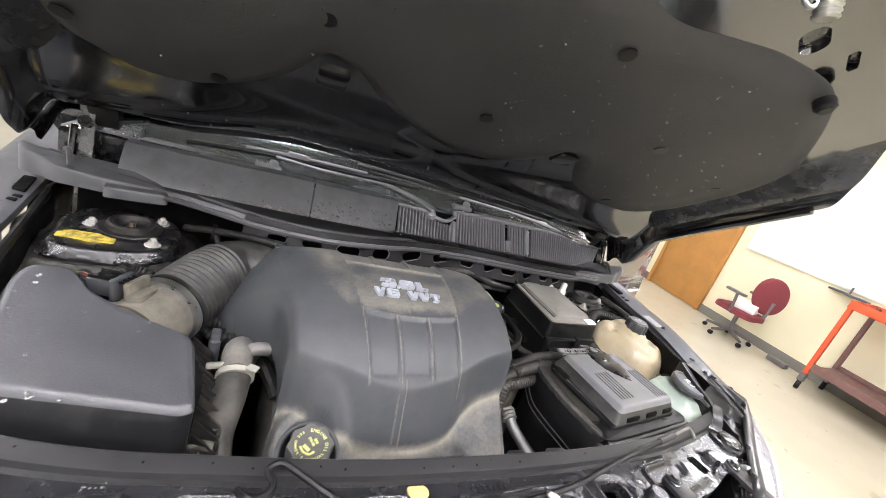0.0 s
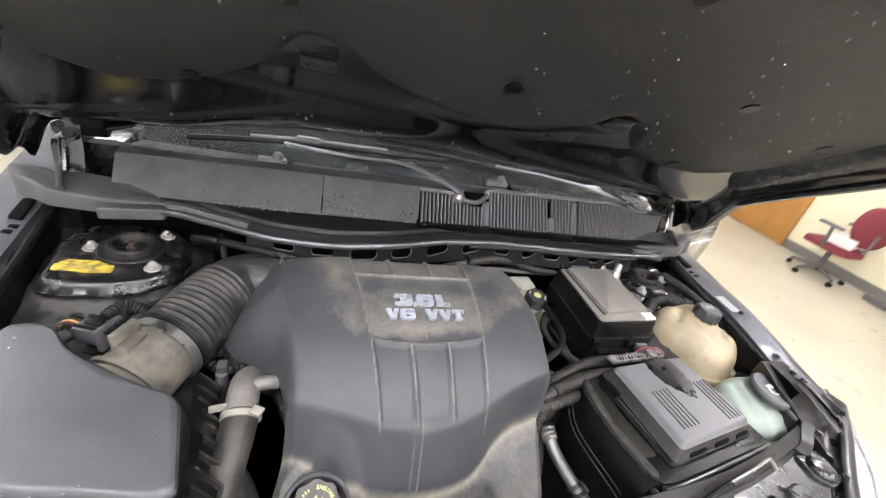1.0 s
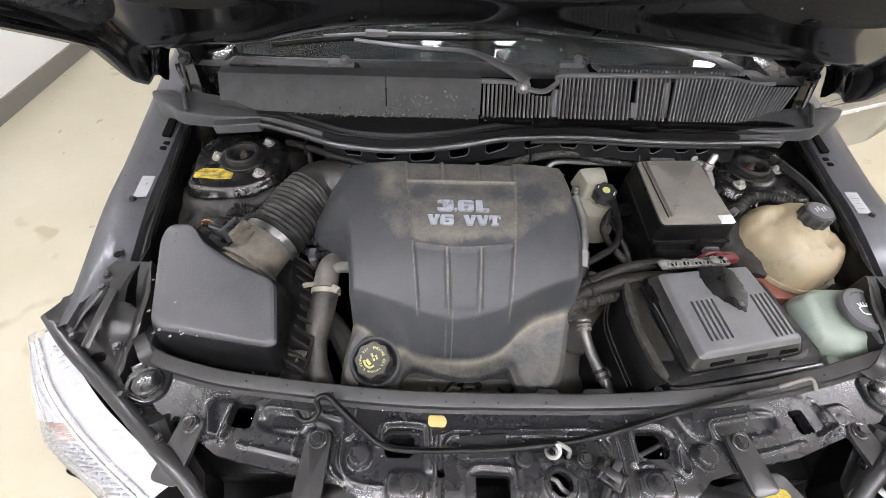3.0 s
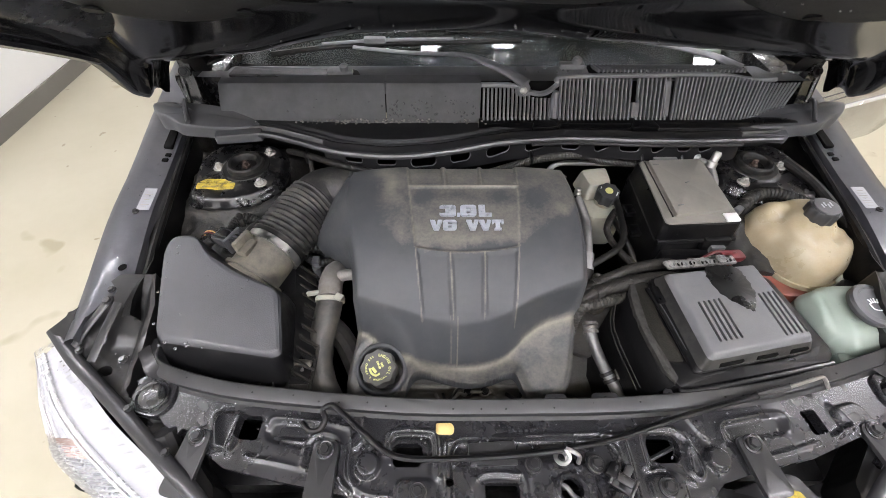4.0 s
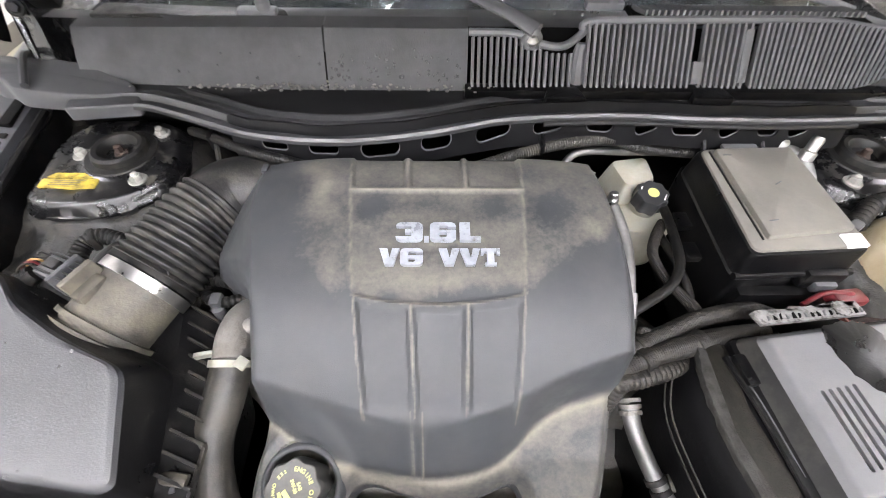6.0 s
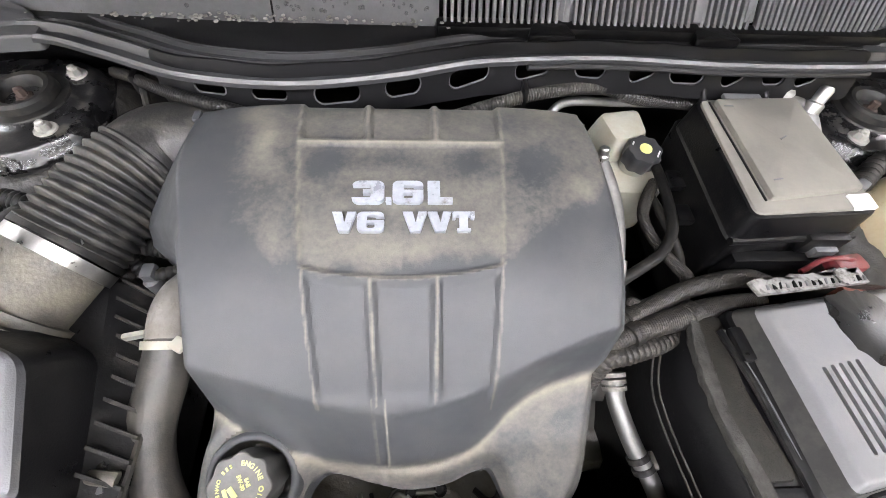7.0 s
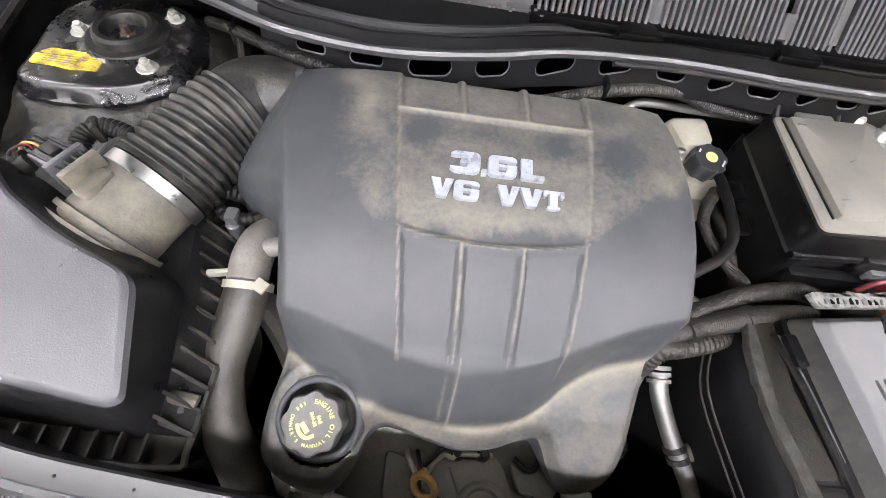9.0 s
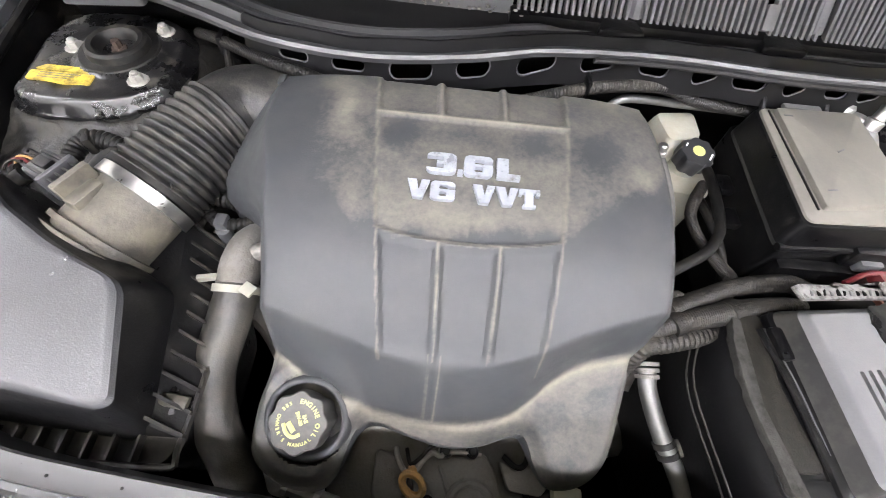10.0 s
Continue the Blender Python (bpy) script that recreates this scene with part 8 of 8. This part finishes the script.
    part("latch_tongue", rbox(0.0, 0.0165, 0.003, 0.010, 0.014, 0.004, 0.001), M_LIP, sw, m=S)
    part("plug", rbox(0, 0, 0, 0.016, 0.018, 0.011, 0.003), M_BLACK, sw, m=pose(0.096, -0.531, 0.904, 0, 0, -35))
    part("lead", tube([(0.098, -0.556, 0.902), (0.090, -0.572, 0.897), (0.082, -0.60, 0.887)], 0.006, 8), M_RUBBER, sw)
    part("cover_plate", prism(rounded([(-0.094, -0.493), (-0.028, -0.489), (-0.026, -0.520), (-0.092, -0.522)], 0.002), 0.886, 0.8925, 0.001), M_LIP, sup, "bare smooth plate")
    part("tape", prism(rounded([(-0.139, -0.481), (-0.115, -0.482), (-0.112, -0.474), (-0.116, -0.466), (-0.139, -0.466)], 0.004), 0.893, 0.8965, 0.001), M_TAPE, sup, "scrap of yellow masking tape")
    for k in range(7):
        part("bar", rbox(-0.050 + 0.008 * k, -0.475, 0.8945, 0.005, 0.007, 0.0016, 0.0004), M_SUPPORT, sup)
    # radiator and closing panels below
    part("radiator_top", rbox(-0.02, -0.50, 0.78, 0.95, 0.06, 0.06, 0.012), M_BLACK, car)
    part("radiator_core", rbox(-0.02, -0.50, 0.55, 0.90, 0.03, 0.42, 0.004), M_BLACK, car)
    # unseen plate added to stop floor light entering the bay
    part("bay_light_block", rbox(0, -0.15, 0.36, 1.36, 0.98, 0.02, 0.004), M_VOID, car)
    part("bumper_beam", rbox(0, -0.555, 0.70, 1.16, 0.09, 0.10, 0.02), M_BLACK, car)
    part("cross_rod", tube([(0.155, -0.515, 0.872), (0.215, -0.490, 0.874)], 0.0032, 8), M_LIP, sup)


radiator_support()


def hood_cable():
    c = thing("release_cable", (-0.2, -0.47, 0.90), "black hood release cable clipped along the radiator support", "cable")
    part("cable", tube([(-0.325, -0.470, 0.915), (-0.312, -0.482, 0.916), (-0.298, -0.480, 0.917), (-0.292, -0.468, 0.919), (-0.297, -0.455, 0.922), (-0.283, -0.450, 0.924), (-0.262, -0.466, 0.922), (-0.235, -0.487, 0.918), (-0.19, -0.514, 0.912), (-0.10, -0.516, 0.910), (0.0, -0.510, 0.911), (0.10, -0.495, 0.913), (0.20, -0.468, 0.917), (0.30, -0.444, 0.919), (0.33, -0.437, 0.919)], 0.0042, 8, 8), M_BLACK, c)
    part("sleeve", tube([(0.325, -0.438, 0.919), (0.378, -0.426, 0.919)], 0.0052, 10), M_LIP, c, "silver cable sleeve")
    part("end_rod", tube([(0.378, -0.426, 0.919), (0.42, -0.415, 0.921), (0.438, -0.412, 0.920), (0.445, -0.425, 0.91)], 0.0028, 10, 5), M_CAST, c)


hood_cable()


def headlight(s):
    h = thing("headlight", (s * 0.66, -0.46, 0.70), "clear headlight with white fluted reflector and amber corner", "headlight", "headlights")
    A = curve_pts([(0.757, -0.334, 0.892), (0.680, -0.402, 0.889), (0.613, -0.457, 0.887), (0.541, -0.506, 0.884), (0.476, -0.553, 0.880)], 24)
    B = curve_pts([(0.785, -0.348, 0.874), (0.722, -0.422, 0.872), (0.655, -0.478, 0.869), (0.585, -0.526, 0.864), (0.512, -0.572, 0.856)], 24)
    C = curve_pts([(0.836, -0.335, 0.818), (0.813, -0.399, 0.802), (0.787, -0.446, 0.786), (0.752, -0.490, 0.774), (0.640, -0.556, 0.768)], 24)

    def skin(name, P, Q, n, lift, material, parent, label="", wave=0.0, u0=0.0, u1=1.0, bow=0.012):
        """A bowed surface between two rails; wave flutes it across."""
        bm = bmesh.new()
        m = 96
        rows = []
        for i in range(m + 1):
            u = (u0 + (u1 - u0) * i / m) * (len(P) - 1)
            k = min(int(u), len(P) - 2)
            f = u - k
            p, q = P[k] * (1 - f) + P[k + 1] * f, Q[k] * (1 - f) + Q[k + 1] * f
            row = []
            for j in range(n + 1):
                t = j / n
                b = math.sin(math.pi * t) * bow + lift * (1 - 0.9 * t) + wave * math.cos(2 * math.pi * 8 * t)
                v = p + (q - p) * t + np.array([0.36, -0.42, 0.83]) * b
                row.append(bm.verts.new((s * v[0], v[1], v[2])))
            rows.append(row)
        for a, b in zip(rows, rows[1:]):
            for j in range(n):
                bm.faces.new((a[j], a[j + 1], b[j + 1], b[j]))
        bmesh.ops.solidify(bm, geom=bm.faces[:], thickness=0.002)
        bmesh.ops.recalc_face_normals(bm, faces=bm.faces)
        return part(name, bm, material, parent, label, 60)
    lens = skin("lens", A, C, 10, 0.010, M_CLEAR, h, "clear plastic lens", bow=0.018)
    lens.visible_shadow = False
    skin("inner_strip", A, B, 4, 0.0, M_LENSWHITE, h, "smooth white strip", bow=0.001)
    refl = skin("reflector", B, C, 64, -0.006, M_LENSWHITE, h, "white fluted reflector", 0.0022, 0.0, 0.50)
    low = skin("turn_reflector", B, C, 10, -0.006, M_LENSWHITE, h, "gridded turn lamp reflector", 0.0, 0.55, 1.0)
    skin("amber_corner", B, C, 8, -0.003, M_AMBER, h, "pale amber corner reflector", 0.0, 0.50, 0.55)
    for off, r in ((0.0, 0.0034), (0.010, 0.0022)):
        part("trim_strip", tube([(s * (p[0] + 0.6 * off), p[1] - 0.5 * off, p[2] + 0.004 - off * 0.5) for p in B], r, 8, 1), M_LENS, h, "chrome line")
    n = len(B) - 1
    for i in range(15):
        u = (0.57 + 0.42 * i / 14) * n
        k = min(int(u), n - 1)
        f = u - k
        p, q = B[k] * (1 - f) + B[k + 1] * f, C[k] * (1 - f) + C[k + 1] * f
        for j in range(4):
            t0, t1 = 0.12 + 0.2 * j, 0.27 + 0.2 * j
            pts = []
            for t in (t0, t1):
                v = p + (q - p) * t + np.array([0.36, -0.42, 0.83]) * (math.sin(math.pi * t) * 0.012 - 0.003)
                pts.append((s * v[0], v[1], v[2]))
            part("prism_bar", tube(pts, 0.0019, 6), M_AMBER if (i < 3 and j < 2) else M_STICKER, low)
    # edge wall below the lens
    D = [np.array((p[0] * 0.94, p[1] + 0.035, p[2] - 0.07)) for p in C]
    skin("housing", C, D, 3, -0.014, M_BLACK, h, "black lamp housing")


both(headlight)


def front_end():
    """Bumper cover below the lamps and grille top, as one curved shell."""
    rows = []
    for z, push in ((0.735, 0.0), (0.72, 0.02), (0.66, 0.055), (0.55, 0.07), (0.40, 0.065), (0.22, 0.04)):
        rows.append([((0.875 + push * 0.3) * math.sin(a), -0.31 - (0.335 + push) * math.cos(a), z) for a in np.linspace(-1.5, 1.5, 36)])
    bm = bmesh.new()
    vs = [[bm.verts.new(p) for p in r] for r in rows]
    for a, b in zip(vs, vs[1:]):
        for i in range(len(a) - 1):
            bm.faces.new((a[i], a[i + 1], b[i + 1], b[i]))
    bmesh.ops.solidify(bm, geom=bm.faces[:], thickness=0.004)
    bmesh.ops.recalc_face_normals(bm, faces=bm.faces)
    part("bumper", bm, M_PAINT, car, "glossy black bumper", 50)
    part("grille_top", prism(rounded([(-0.44, -0.585), (0.44, -0.585), (0.38, -0.628), (0.0, -0.64), (-0.38, -0.628)], 0.02, 3), 0.75, 0.845, 0.008), M_DARKPAINT, car)
    part("warning_plate", prism(rounded([(0.258, -0.552), (0.335, -0.530), (0.366, -0.529), (0.392, -0.575), (0.385, -0.602), (0.27, -0.612)], 0.010, 4), 0.843, 0.868, 0.004), M_LIP, car, "grey plastic warning plate")
    part("sticker", prism(rounded([(0.306, -0.5600), (0.350, -0.5492), (0.359, -0.5515), (0.363, -0.5600), (0.357, -0.5670), (0.302, -0.579)], 0.003), 0.868, 0.8695, 0.0003), M_YELLOW, car, "yellow caution sticker")
    for s in (-1, 1):
        w = part("wheel", lathe([(0.10, -0.09), (0.22, -0.10), (0.33, -0.10), (0.345, -0.08), (0.345, 0.08), (0.33, 0.10), (0.22, 0.10), (0.10, 0.09)], 40, pose(s * 0.76, 0.02, FLOOR + 0.345, 0, 90, 0)), M_RUBBER, car)
        part("sill", rbox(s * 0.84, 1.1, 0.22, 0.08, 1.6, 0.16, 0.03), M_PAINT, car)
    for s in (-1, 1):
        part("wheel", lathe([(0.10, -0.09), (0.22, -0.10), (0.33, -0.10), (0.345, -0.08), (0.345, 0.08), (0.33, 0.10), (0.22, 0.10), (0.10, 0.09)], 40, pose(s * 0.76, 2.6, FLOOR + 0.345, 0, 90, 0)), M_RUBBER, car)
    # cabin: closed door and quarter panels, pillars, rear window and tail
    for s in (-1, 1):
        y0 = 0.55 if s < 0 else 1.42
        part("side_panel", loft([[(s * 0.80, y, 0.26), (s * 0.885, y, 0.34), (s * 0.895, y, 0.72), (s * 0.86, y, 0.98), (s * 0.80, y, 0.98)] for y in np.linspace(y0, 2.9, 12)]), M_PAINT, car, "glossy black body side", 30)
        part("rear_pillar", tube([(s * 0.64, 1.85, 1.48), (s * 0.72, 2.25, 1.26), (s * 0.78, 2.55, 1.00)], 0.045, 10), M_PAINT, car)
        part("roof_rail", tube([(s * 0.65, 1.05, 1.47), (s * 0.655, 1.45, 1.49), (s * 0.64, 1.87, 1.48)], 0.035, 10), M_PAINT, car)
    part("rear_window", loft([[(-0.64, 1.86, 1.48), (0.64, 1.86, 1.48), (0.64, 1.87, 1.46), (-0.64, 1.87, 1.46)], [(-0.78, 2.56, 1.0), (0.78, 2.56, 1.0), (0.78, 2.57, 0.98), (-0.78, 2.57, 0.98)]]), M_BLACK, car)
    part("tail", prism(rounded([(-0.86, 2.4), (0.86, 2.4), (0.84, 3.05), (0.70, 3.16), (-0.70, 3.16), (-0.84, 3.05)], 0.06, 5), 0.30, 0.985, 0.04), M_PAINT, car)


front_end()


def open_door():
    """Front door standing open, its skin facing forward."""
    T = pose(0.90, 0.50, 0, 90, 0, 20)
    o = rounded([(0.0, 0.48), (0.50, 0.515), (0.63, 0.530), (0.755, 0.530), (0.82, 0.582), (0.852, 0.66), (0.862, 0.72), (0.842, 0.80), (0.81, 0.87), (0.80, 1.06), (0.0, 1.10)], 0.03, 4)
    d = part("front_door", prism(o, -0.09, 0.0, 0.006), M_DOOR, car, "open front door in glossy paint with a body crease", m=T)
    part("moulding", rbox(0, 0, 0, 0.84, 0.014, 0.010, 0.004), M_LENS, d, "bright side moulding", m=T @ pose(0.425, 0.73, 0.002))
    for z, w in ((0.775, 0.004), (0.80, 0.003)):
        part("crease", rbox(0, 0, 0, 0.80, w, 0.006, 0.0015), M_DOOR, d, m=T @ pose(0.415, z, 0.001, 0, 0, 2))


open_door()


def water_beads():
    """Small drops standing on the wet support and the fender flanges."""
    rnd = random.Random(21)
    bm = bmesh.new()
    spots = []
    for k in range(200):
        x = rnd.uniform(-0.52, 0.52)
        spots.append((x, rnd.uniform(-0.535, -0.462) + 0.18 * x * x, 0.8935))
    for k in range(50):
        y = rnd.uniform(-0.30, 0.15)
        u = rnd.uniform(-0.035, 0.015)
        s = rnd.choice((-1, 1))
        drop = 0.03 * float(smooth01(-0.05, -0.36, np.array(y)))
        spots.append((s * (0.735 + 0.15 * y + u), y, 0.945 + 0.0185 + 0.10 * min(0.0, u) - drop + 0.05 * max(0, y)))
    for k in range(60):
        spots.append((rnd.uniform(-0.745, -0.60), rnd.uniform(-0.40, -0.28), 0.0))
    for x, y, z in spots:
        if z == 0.0:
            z = 0.896 + 0.22 * max(0.0, y + 0.42)
        r = rnd.uniform(0.0006, 0.0017)
        bmesh.ops.create_icosphere(bm, subdivisions=2, radius=r, matrix=Matrix.Translation((x, y, z)) @ Matrix.Diagonal((1, 1, 0.5, 1)))
    tagged(part("water_beads", bm, M_DROP, None), "clear water beads on the radiator support and fenders", "water", kind="stuff")


water_beads()
